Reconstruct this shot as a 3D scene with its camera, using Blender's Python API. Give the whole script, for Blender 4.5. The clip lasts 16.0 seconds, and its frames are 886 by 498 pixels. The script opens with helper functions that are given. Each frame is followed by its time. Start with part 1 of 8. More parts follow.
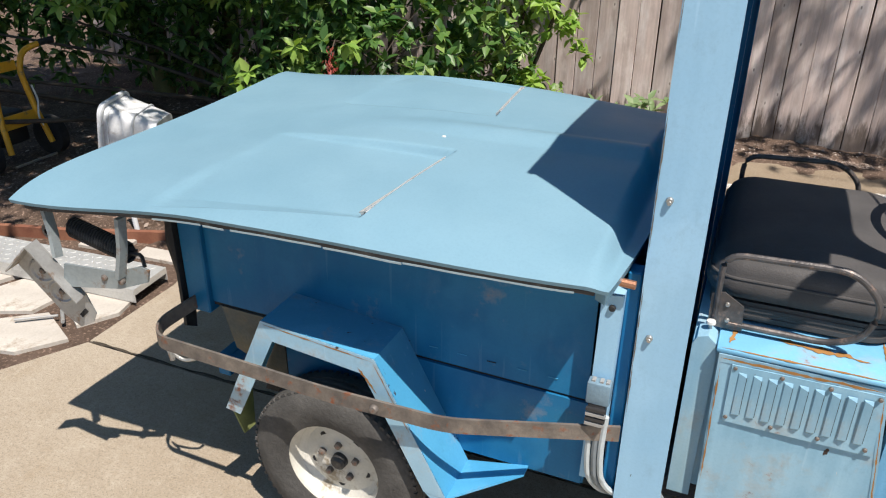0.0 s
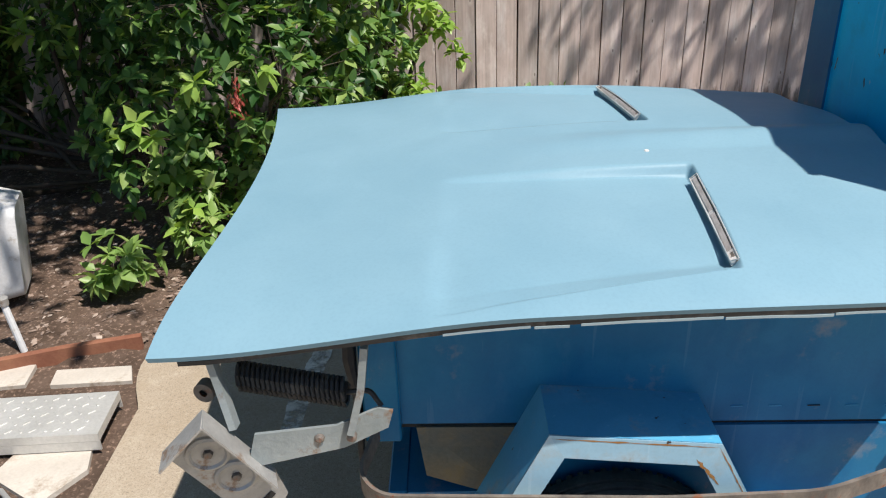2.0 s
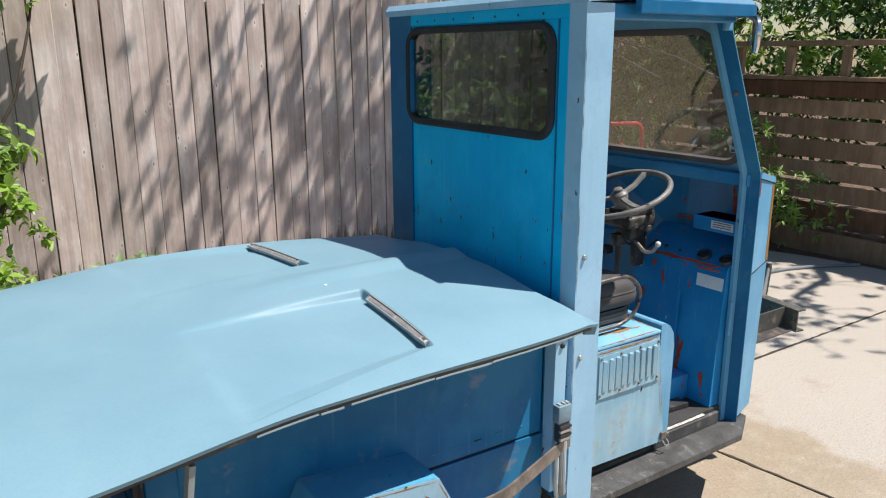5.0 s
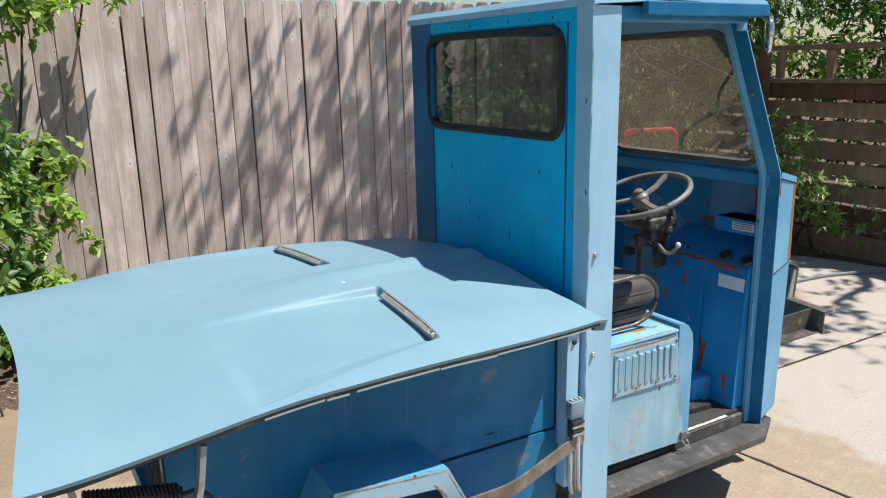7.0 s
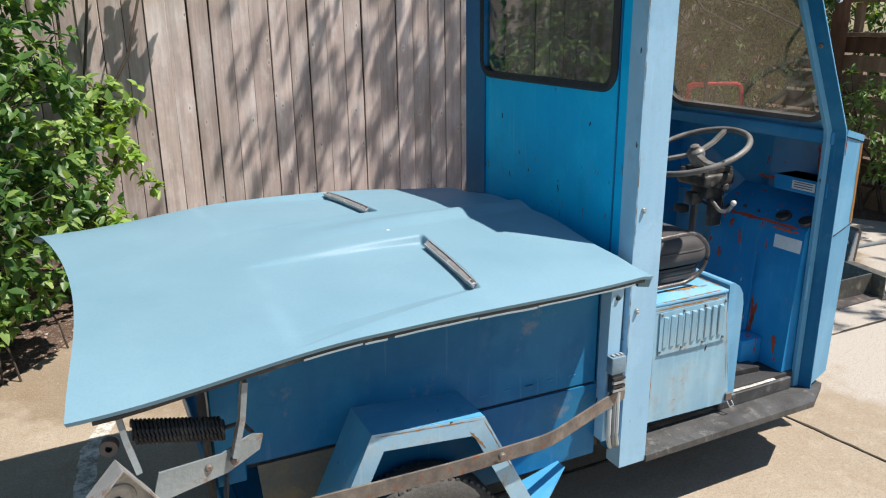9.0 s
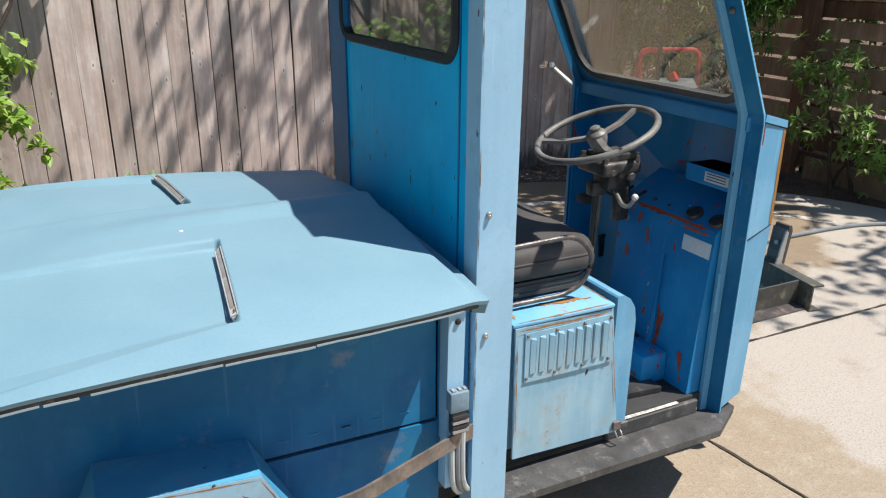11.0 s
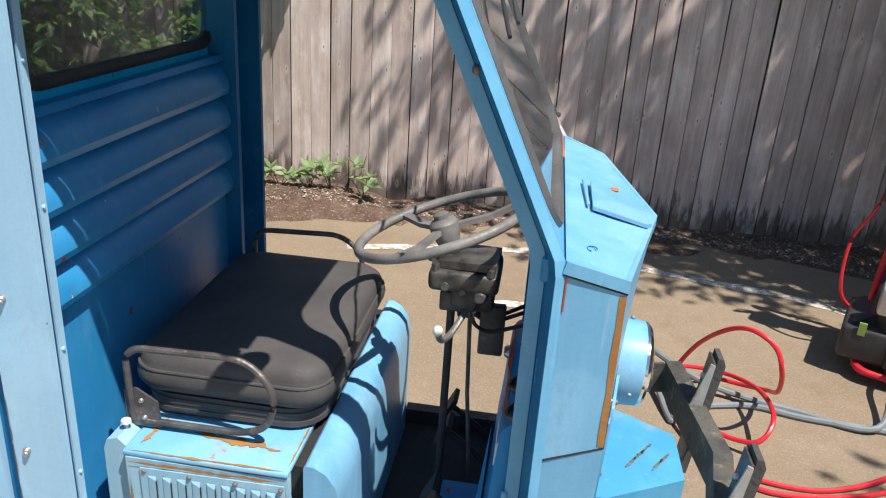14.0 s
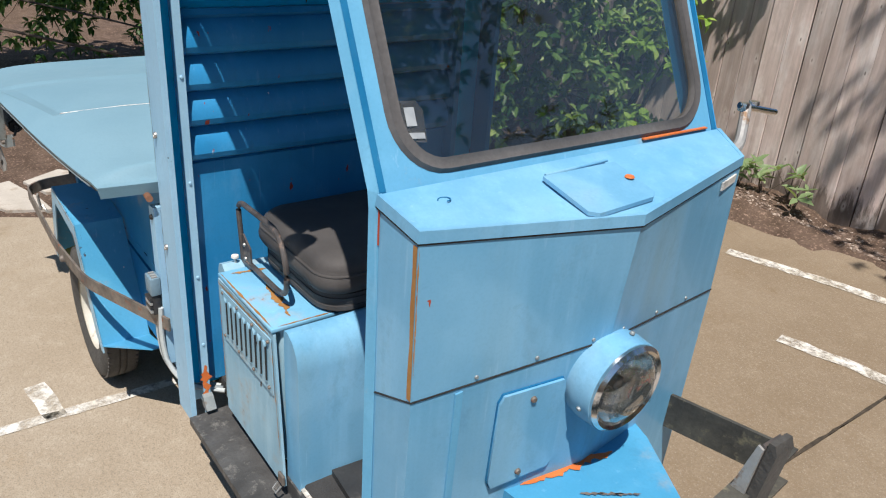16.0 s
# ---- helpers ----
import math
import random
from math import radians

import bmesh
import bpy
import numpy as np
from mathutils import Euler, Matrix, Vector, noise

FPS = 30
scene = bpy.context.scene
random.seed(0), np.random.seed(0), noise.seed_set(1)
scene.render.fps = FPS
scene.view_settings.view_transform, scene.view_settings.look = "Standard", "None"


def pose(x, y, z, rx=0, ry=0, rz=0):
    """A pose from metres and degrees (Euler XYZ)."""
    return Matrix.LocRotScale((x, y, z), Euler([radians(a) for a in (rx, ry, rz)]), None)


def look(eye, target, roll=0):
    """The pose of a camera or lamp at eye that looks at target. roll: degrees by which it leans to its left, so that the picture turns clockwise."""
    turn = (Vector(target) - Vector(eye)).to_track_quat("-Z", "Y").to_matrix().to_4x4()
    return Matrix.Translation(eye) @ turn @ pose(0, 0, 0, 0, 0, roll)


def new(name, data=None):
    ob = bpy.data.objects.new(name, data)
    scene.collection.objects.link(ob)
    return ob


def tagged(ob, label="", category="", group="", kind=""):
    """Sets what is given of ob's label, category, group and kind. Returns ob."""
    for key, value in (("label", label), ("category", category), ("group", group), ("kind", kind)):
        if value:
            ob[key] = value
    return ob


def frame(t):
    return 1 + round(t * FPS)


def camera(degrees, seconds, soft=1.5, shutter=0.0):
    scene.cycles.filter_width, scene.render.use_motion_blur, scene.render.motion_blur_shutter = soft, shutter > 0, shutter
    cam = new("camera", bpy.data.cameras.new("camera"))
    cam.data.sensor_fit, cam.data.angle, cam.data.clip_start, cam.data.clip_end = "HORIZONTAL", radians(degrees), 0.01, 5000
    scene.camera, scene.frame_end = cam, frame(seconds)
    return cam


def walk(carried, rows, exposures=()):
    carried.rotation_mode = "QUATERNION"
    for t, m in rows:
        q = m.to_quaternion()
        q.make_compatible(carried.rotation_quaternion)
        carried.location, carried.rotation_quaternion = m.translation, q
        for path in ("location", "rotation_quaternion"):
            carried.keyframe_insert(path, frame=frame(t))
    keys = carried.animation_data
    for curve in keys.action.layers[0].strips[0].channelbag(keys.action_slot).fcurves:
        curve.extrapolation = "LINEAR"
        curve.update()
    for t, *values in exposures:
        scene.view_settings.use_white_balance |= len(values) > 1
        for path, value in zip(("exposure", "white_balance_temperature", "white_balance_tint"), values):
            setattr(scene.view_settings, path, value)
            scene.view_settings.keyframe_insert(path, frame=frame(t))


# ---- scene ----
cam = camera(60.6, 16.0, 1.15)
PATH = [
    (0, (0.039, 0.039, 1.713), (-0.659, 1.691, 0.829), 0.4),
    (0.5, (-0.277, 0.171, 1.705), (-0.88, 1.876, 0.851), -0.2),
    (1, (-0.6, 0.218, 1.672), (-1.064, 1.974, 0.834), -1.0),
    (1.5, (-0.921, 0.158, 1.662), (-1.194, 1.949, 0.814), -1.1),
    (2, (-1.174, 0.253, 1.625), (-1.212, 2.055, 0.757), -2.1),
    (2.5, (-1.403, 0.319, 1.611), (-1.147, 2.102, 0.741), -1.2),
    (3, (-1.588, 0.241, 1.65), (-1.046, 1.976, 0.816), -0.7),
    (3.5, (-1.745, 0.119, 1.703), (-0.959, 1.793, 0.942), -0.4),
    (4, (-1.769, 0.039, 1.711), (-0.806, 1.665, 1.056), 0.2),
    (4.5, (-1.722, -0.019, 1.752), (-0.658, 1.579, 1.192), 0.1),
    (4.7, (-1.692, -0.047, 1.746), (-0.607, 1.548, 1.218), 0.0),
    (6.8, (-1.591, -0.192, 1.705), (-0.584, 1.473, 1.242), -1.1),
    (7, (-1.611, -0.2, 1.709), (-0.626, 1.476, 1.239), -1.3),
    (7.5, (-1.625, -0.229, 1.695), (-0.703, 1.477, 1.207), -1.3),
    (8, (-1.655, -0.231, 1.673), (-0.793, 1.498, 1.157), -1.3),
    (8.2, (-1.638, -0.234, 1.688), (-0.803, 1.503, 1.155), -1.5),
    (10.3, (-1.339, -0.033, 1.709), (-0.475, 1.646, 1.052), 0.9),
    (10.5, (-1.249, 0.0, 1.713), (-0.381, 1.674, 1.045), 0.9),
    (11, (-0.949, -0.012, 1.688), (-0.117, 1.671, 0.997), 0.5),
    (11.5, (-0.644, -0.027, 1.733), (0.065, 1.728, 1.085), 1.1),
    (12, (-0.377, 0.066, 1.776), (0.219, 1.883, 1.188), 1.9),
    (12.5, (-0.079, 0.139, 1.752), (0.393, 1.99, 1.159), 2.3),
    (13, (0.264, 0.112, 1.759), (0.557, 1.98, 1.106), 3.2),
    (13.5, (0.533, 0.216, 1.739), (0.599, 2.092, 1.048), 3.7),
    (14, (0.813, 0.398, 1.759), (0.593, 2.245, 1.024), 3.8),
    (14.5, (1.132, 0.536, 1.741), (0.575, 2.299, 0.977), 3.5),
    (15, (1.414, 0.677, 1.751), (0.545, 2.295, 0.959), 3.9),
    (15.2, (1.486, 0.757, 1.739), (0.497, 2.298, 0.935), 4.3),
    (15.5, (1.614, 0.856, 1.743), (0.469, 2.273, 0.918), 4.9),
    (16, (1.868, 0.936, 1.749), (0.433, 2.045, 0.906), 4.0),
]
walk(cam, [(t, look(eye, target, roll)) for t, eye, target, roll in PATH], [(0, 0.40), (4.5, 0.45), (8, 0.48), (11.5, 0.45), (13, 0.52), (14, 0.52), (15, 0.49), (16, 0.20)])

# ---- light ----
SUN = Vector((0.40, -0.30, 0.995)).normalized()
world = bpy.data.worlds.new("sky")
world.use_nodes = True
scene.world = world
wn = world.node_tree
sky = wn.nodes.new("ShaderNodeTexSky")
sky.sky_type = 'NISHITA'
sky.sun_disc = False
sky.ozone_density = 5.0
sky.air_density = 1.4
sky.dust_density = 0.3
sky.sun_elevation = math.asin(SUN.z)
sky.sun_rotation = math.atan2(SUN.x, SUN.y)
wn.nodes["Background"].inputs["Strength"].default_value = 0.072
wn.links.new(sky.outputs[0], wn.nodes["Background"].inputs["Color"])
sun_data = bpy.data.lights.new("sun", 'SUN')
sun_data.energy = 5.0
sun_data.angle = radians(0.53)
sun_data.color = (1.0, 0.925, 0.845)
sun = new("sun", sun_data)
sun.matrix_world = look(SUN * 20, (0, 0, 0))

# ---- materials ----


class Nodes:
    """A small node-tree writer for one material."""

    def __init__(self, name):
        self.m = bpy.data.materials.new(name)
        self.m.use_nodes = True
        self.t = self.m.node_tree
        self.b = self.t.nodes["Principled BSDF"]
        self.out = self.t.nodes["Material Output"]
        self.tc = self.t.nodes.new("ShaderNodeTexCoord")

    def node(self, kind, **inputs):
        n = self.t.nodes.new(kind)
        for k, v in inputs.items():
            self.put(n.inputs[k.replace("_", " ")], v)
        return n

    def put(self, socket, v):
        if isinstance(v, bpy.types.NodeSocket):
            self.t.links.new(v, socket)
        else:
            socket.default_value = v

    def coords(self, scale=(1, 1, 1), offset=None):
        mp = self.node("ShaderNodeMapping", Scale=scale)
        self.t.links.new(self.tc.outputs["Object"], mp.inputs["Vector"])
        if offset is not None:
            self.t.links.new(offset, mp.inputs["Location"])
        return mp.outputs[0]

    def noise(self, scale, detail=5.0, rough=0.6, vec=None):
        n = self.node("ShaderNodeTexNoise", Scale=scale, Detail=detail, Roughness=rough)
        self.t.links.new(vec if vec is not None else self.tc.outputs["Object"], n.inputs["Vector"])
        return n.outputs["Fac"]

    def ramp(self, fac, lo, hi, a=(0, 0, 0, 1), b=(1, 1, 1, 1)):
        r = self.t.nodes.new("ShaderNodeValToRGB")
        e = r.color_ramp.elements
        e[0].position, e[1].position = lo, hi
        e[0].color, e[1].color = a, b
        self.t.links.new(fac, r.inputs[0])
        return r.outputs[0]

    def mix(self, fac, a, b, mode='MIX'):
        n = self.t.nodes.new("ShaderNodeMix")
        n.data_type, n.blend_type = 'RGBA', mode
        self.put(n.inputs[0], fac)
        self.put(n.inputs[6], col(a) if isinstance(a, tuple) else a)
        self.put(n.inputs[7], col(b) if isinstance(b, tuple) else b)
        return n.outputs[2]

    def math(self, op, a, b=0.0):
        n = self.t.nodes.new("ShaderNodeMath")
        n.operation = op
        self.put(n.inputs[0], a)
        self.put(n.inputs[1], b)
        return n.outputs[0]

    def bump(self, height, strength=0.3, dist=0.01):
        n = self.node("ShaderNodeBump", Strength=strength, Distance=dist, Height=height)
        self.t.links.new(n.outputs[0], self.b.inputs["Normal"])

    def done(self, color=None, rough=None, metal=None, spec=None):
        if color is not None:
            self.put(self.b.inputs["Base Color"], col(color) if isinstance(color, tuple) else color)
        if rough is not None:
            self.put(self.b.inputs["Roughness"], rough)
        if metal is not None:
            self.put(self.b.inputs["Metallic"], metal)
        if spec is not None:
            self.put(self.b.inputs["Specular IOR Level"], spec)
        return self.m


def col(c):
    return (*c, 1.0) if len(c) == 3 else c


def plain(name, a, b, rough=0.5, metal=0.0, scale=6.0, fine=90.0, relief=0.15, dirt=None, spec=0.5):
    """A surface that wanders between two colours at two scales, with fine relief."""
    n = Nodes(name)
    big = n.ramp(n.noise(scale), 0.35, 0.65)
    c = n.mix(big, a, b)
    small = n.ramp(n.noise(fine, 3.0), 0.3, 0.7)
    c = n.mix(n.math('MULTIPLY', small, 0.25), c, tuple(0.6 * x for x in a))
    if dirt:
        c = n.mix(n.ramp(n.noise(scale * 2.3, 8.0, 0.7), 0.56, 0.66), c, dirt)
    n.bump(small, relief, 0.004)
    r = n.math('MULTIPLY_ADD', small, 0.15)
    r.node.inputs[2].default_value = rough - 0.07
    return n.done(c, r, metal, spec)


def old_paint(name, a, b, rust=0.0, chips=0.0, rough=0.42, streak=0.25, spec=0.4, chip_color=(0.05, 0.035, 0.03), stain=0.0, scuff=0.22, blotch=0.22, relief=0.16):
    """Sun-faded vehicle paint: broad fading, vertical streaks, rust blooms and small chips."""
    n = Nodes(name)
    rnd = n.t.nodes.new("ShaderNodeObjectInfo").outputs["Random"]
    c = n.mix(n.ramp(n.noise(2.3, 4.0), 0.3, 0.7), a, b)
    patch = n.ramp(n.noise(4.2, 3.0, 0.5), 0.50, 0.56)
    c = n.mix(n.math('MULTIPLY', patch, blotch), c, tuple(min(1, x * 1.22 + 0.015) for x in b))
    st = n.ramp(n.noise(1.0, 5.0, 0.6, n.coords((14, 14, 1.2))), 0.45, 0.75)
    c = n.mix(n.math('MULTIPLY', st, streak), c, tuple(min(1, x * 1.35 + 0.02) for x in b))
    if stain:
        run = n.ramp(n.noise(1.0, 4.0, 0.55, n.coords((5, 5, 0.5))), 0.56, 0.72)
        c = n.mix(n.math('MULTIPLY', run, stain), c, (0.30, 0.36, 0.30))
    rub = n.ramp(n.noise(13.0, 9.0, 0.74, n.coords((1, 1, 0.7))), 0.54, 0.66)
    c = n.mix(n.math('MULTIPLY', rub, scuff), c, tuple(0.5 * x + 0.02 for x in a))
    wipe = n.ramp(n.noise(7.0, 9.0, 0.7, n.coords((1.6, 1.6, 0.8))), 0.56, 0.70)
    c = n.mix(n.math('MULTIPLY', wipe, scuff), c, tuple(min(1, 0.9 * x + 0.12) for x in b))
    hair = n.ramp(n.noise(1.0, 4.0, 0.5, n.coords((60, 60, 3))), 0.66, 0.70)
    c = n.mix(n.math('MULTIPLY', hair, scuff), c, tuple(min(1, x + 0.16) for x in b))
    fine = n.noise(160.0, 3.0)
    c = n.mix(n.math('MULTIPLY', n.ramp(fine, 0.45, 0.8), 0.14), c, tuple(0.55 * x for x in a))
    rgh = n.math('MULTIPLY_ADD', n.noise(9.0, 5.0), 0.25)
    rgh.node.inputs[2].default_value = rough - 0.12
    if rust:
        bloom = n.noise(5.5, 9.0, 0.72)
        mask = n.ramp(bloom, 0.70 - 0.16 * rust, 0.76 - 0.16 * rust)
        tone = n.mix(n.ramp(n.noise(40.0), 0.35, 0.65), (0.10, 0.028, 0.012), (0.36, 0.13, 0.05))
        c = n.mix(n.math('MULTIPLY', n.ramp(bloom, 0.60 - 0.16 * rust, 0.74 - 0.16 * rust), 0.4), c, (0.42, 0.33, 0.24))
        c = n.mix(mask, c, tone)
        rgh = n.math('MAXIMUM', rgh, n.math('MULTIPLY', mask, 0.85))
    if chips:
        ch = n.ramp(n.noise(26.0, 4.0, 0.55, n.coords((1, 1, 0.45))), 0.72 - 0.07 * chips, 0.735 - 0.07 * chips)
        c = n.mix(ch, c, chip_color)
        sc = n.ramp(n.noise(60.0, 2.0, 0.5, n.coords((1, 1, 0.25))), 0.80 - 0.05 * chips, 0.81 - 0.05 * chips)
        c = n.mix(sc, c, (0.55, 0.57, 0.58))
    hsv = n.node("ShaderNodeHueSaturation", Saturation=1.0, Color=c)
    v = n.math('MULTIPLY_ADD', rnd, 0.08)
    v.node.inputs[2].default_value = 0.96
    n.t.links.new(v, hsv.inputs["Value"])
    n.bump(n.math('ADD', n.math('MULTIPLY', n.noise(28.0, 6.0), 0.35), n.noise(5.0, 3.0)), relief, 0.004)
    return n.done(hsv.outputs[0], rgh, 0.0, spec)


HOODBLUE = old_paint("faded hood paint", (0.165, 0.295, 0.372), (0.192, 0.325, 0.400), 0.0, 0.0, 0.42, 0.04, 0.16, scuff=0.0, blotch=0.05, relief=0.05)
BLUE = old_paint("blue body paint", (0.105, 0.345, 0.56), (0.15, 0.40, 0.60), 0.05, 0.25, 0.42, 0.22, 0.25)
NOSEBLUE = old_paint("nose blue paint", (0.115, 0.345, 0.555), (0.19, 0.415, 0.60), 0.0, 0.0, 0.36, 0.42, 0.3, stain=0.26)
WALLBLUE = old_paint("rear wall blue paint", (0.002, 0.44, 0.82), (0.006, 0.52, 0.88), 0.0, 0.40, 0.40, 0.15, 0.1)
# Deeper copy of the body blue; the cab's shade is put into the colour.
INBLUE = old_paint("shaded cab inside blue paint", (0.014, 0.20, 0.45), (0.032, 0.25, 0.51), 0.0, 0.45, 0.32, 0.2, 0.45, (0.30, 0.05, 0.025))
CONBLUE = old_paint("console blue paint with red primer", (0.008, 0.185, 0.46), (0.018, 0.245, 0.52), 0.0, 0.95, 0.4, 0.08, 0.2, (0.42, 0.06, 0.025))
# Dark copy of the body blue; shade under hood and cab is in its colour.
SHADEBLUE = old_paint("shaded body blue paint", (0.003, 0.115, 0.29), (0.020, 0.18, 0.35), 0.03, 0.0, 0.36, 0.10, 0.2, scuff=0.14)
# Darkened fender blue: the hood overhang's shade is put into the colour.
FENDBLUE = old_paint("fender blue paint", (0.055, 0.29, 0.51), (0.085, 0.34, 0.56), 0.22, 0.2, 0.42, 0.1, 0.25)
FENDWORN = old_paint("worn fender rim paint", (0.27, 0.48, 0.63), (0.34, 0.52, 0.63), 0.62, 0.3, 0.5, 0.15)
BOXRUST = old_paint("rusted seat box paint", (0.20, 0.41, 0.56), (0.31, 0.48, 0.57), 0.42, 0.3, 0.5, 0.5, 0.3, stain=0.65)
BOXLID = old_paint("rusted box lid paint", (0.15, 0.42, 0.64), (0.20, 0.46, 0.66), 0.5, 0.2, 0.45, 0.1)
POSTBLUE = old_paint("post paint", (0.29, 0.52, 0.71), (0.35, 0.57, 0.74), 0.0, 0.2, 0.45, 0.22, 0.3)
ORANGE = plain("orange primer", (0.62, 0.14, 0.03), (0.72, 0.2, 0.05), 0.6)
RUSTLINE = plain("brown rust stain", (0.30, 0.13, 0.03), (0.42, 0.22, 0.07), 0.8)
REDPRIMER = plain("red primer", (0.36, 0.045, 0.02), (0.45, 0.08, 0.03), 0.6)
BLACKRUB = plain("black rubber", (0.018, 0.018, 0.02), (0.032, 0.032, 0.034), 0.65)
GREYRUB = plain("weathered window rubber", (0.075, 0.072, 0.074), (0.125, 0.12, 0.12), 0.7)
TYRE = plain("tyre rubber", (0.055, 0.053, 0.05), (0.10, 0.096, 0.09), 0.85, scale=9, relief=0.3)
VINYL = plain("black seat vinyl", (0.068, 0.065, 0.065), (0.098, 0.093, 0.092), 0.55, fine=300, relief=0.2, spec=0.2)
RIMWHITE = plain("dirty cream wheel paint", (0.55, 0.53, 0.46), (0.66, 0.64, 0.58), 0.5, dirt=(0.28, 0.23, 0.16))
STEEL = plain("bare steel", (0.42, 0.42, 0.40), (0.55, 0.54, 0.52), 0.4, 0.8)
WORNSTEEL = plain("weathered galvanised steel", (0.36, 0.36, 0.35), (0.52, 0.52, 0.51), 0.55, 0.45, dirt=(0.27, 0.17, 0.10))
STRAP = plain("rusty flat steel", (0.13, 0.115, 0.105), (0.27, 0.235, 0.20), 0.6, 0.35, scale=14, dirt=(0.27, 0.10, 0.05))
CHROME = plain("chrome", (0.72, 0.72, 0.72), (0.82, 0.82, 0.82), 0.15, 1.0, relief=0.03)
BLACKSTEEL = plain("black painted steel", (0.028, 0.028, 0.03), (0.06, 0.06, 0.06), 0.5, 0.2, dirt=(0.12, 0.11, 0.10))
STEPBLACK = plain("scuffed black running board", (0.05, 0.05, 0.05), (0.10, 0.10, 0.10), 0.6, 0.1, scale=10, dirt=(0.17, 0.165, 0.155))
FLANGE = old_paint("worn flange paint", (0.22, 0.31, 0.35), (0.36, 0.43, 0.45), 0.55, 0.6, 0.5, 0.2)
TARNISH = plain("tarnished reflector", (0.30, 0.29, 0.27), (0.62, 0.61, 0.58), 0.22, 0.9, scale=18, dirt=(0.16, 0.14, 0.11))
GRIMED = plain("grimy black steel", (0.04, 0.04, 0.038), (0.11, 0.107, 0.09), 0.7, 0.1, scale=9, dirt=(0.19, 0.175, 0.12))
COPPER = plain("copper pipe", (0.42, 0.2, 0.12), (0.52, 0.27, 0.17), 0.45, 0.7)
# Grime, also the stand-in for shade in gaps, slots and the wheel arch.
DARK = plain("dark grime and gap shade", (0.012, 0.012, 0.013), (0.03, 0.03, 0.03), 0.8)
MAT_GREY = plain("dark floor mat", (0.03, 0.03, 0.032), (0.055, 0.055, 0.055), 0.9, fine=220, relief=0.5)
BARSTEEL = plain("worn black bar", (0.07, 0.065, 0.065), (0.16, 0.145, 0.14), 0.45, 0.4, scale=14, dirt=(0.32, 0.22, 0.17))
VENTSTEEL = plain("worn vent steel", (0.50, 0.49, 0.48), (0.66, 0.65, 0.64), 0.5, 0.1, scale=16, dirt=(0.30, 0.19, 0.12))
VENTGREY = plain("dirty vent lining", (0.40, 0.36, 0.34), (0.55, 0.51, 0.49), 0.6, 0.2, scale=20, dirt=(0.12, 0.08, 0.06))
# Mud stain plus the warm light bounced off the ground, both in the colour.
MUDBOUNCE = plain("mud-stained blue panel with ground bounce", (0.05, 0.085, 0.10), (0.15, 0.125, 0.075), 0.6, scale=5, dirt=(0.16, 0.13, 0.07))
JOINTDIRT = plain("dark joint dirt", (0.035, 0.028, 0.02), (0.08, 0.062, 0.045), 0.95, scale=30)
WHEELGREY = plain("worn grey steering wheel", (0.12, 0.12, 0.115), (0.24, 0.235, 0.225), 0.5, scale=14)
GREASE = plain("greasy cast metal", (0.03, 0.03, 0.03), (0.13, 0.125, 0.115), 0.5, 0.3, scale=22)
PAPER = plain("pale label", (0.62, 0.68, 0.74), (0.7, 0.75, 0.78), 0.5)
PALEPAINT = plain("worn white threshold paint", (0.66, 0.65, 0.6), (0.74, 0.73, 0.7), 0.5, dirt=(0.3, 0.3, 0.3))
WHITEPLASTIC = plain("white plastic", (0.66, 0.68, 0.7), (0.76, 0.77, 0.78), 0.45, dirt=(0.5, 0.48, 0.44))
ALU = plain("pale aluminium", (0.60, 0.60, 0.58), (0.72, 0.72, 0.7), 0.45, 0.5)
YELLOW = plain("yellow machine paint", (0.75, 0.36, 0.02), (0.82, 0.42, 0.03), 0.4, dirt=(0.35, 0.2, 0.06))
RED = plain("red hose and tube paint", (0.58, 0.015, 0.03), (0.68, 0.03, 0.045), 0.35)
GREYHOSE = plain("grey garden hose", (0.16, 0.19, 0.21), (0.22, 0.25, 0.27), 0.5)
BLACKPLASTIC = plain("black plastic", (0.025, 0.025, 0.027), (0.05, 0.05, 0.052), 0.45)
SILVER = plain("cast silver", (0.5, 0.5, 0.5), (0.66, 0.66, 0.65), 0.4, 0.6)
GREENRUB = plain("mossy mud flap", (0.10, 0.13, 0.04), (0.22, 0.24, 0.09), 0.85)
STONE = plain("pale flagstone", (0.46, 0.42, 0.37), (0.60, 0.56, 0.50), 0.85, scale=3, dirt=(0.34, 0.28, 0.22))
TIMBER = plain("reddish edging timber", (0.22, 0.085, 0.05), (0.31, 0.14, 0.08), 0.8)
TWIG = plain("grey brown bark", (0.05, 0.038, 0.028), (0.11, 0.085, 0.065), 0.9)
MOSSBARK = plain("mossy bark", (0.13, 0.11, 0.06), (0.26, 0.25, 0.09), 0.9, scale=3)
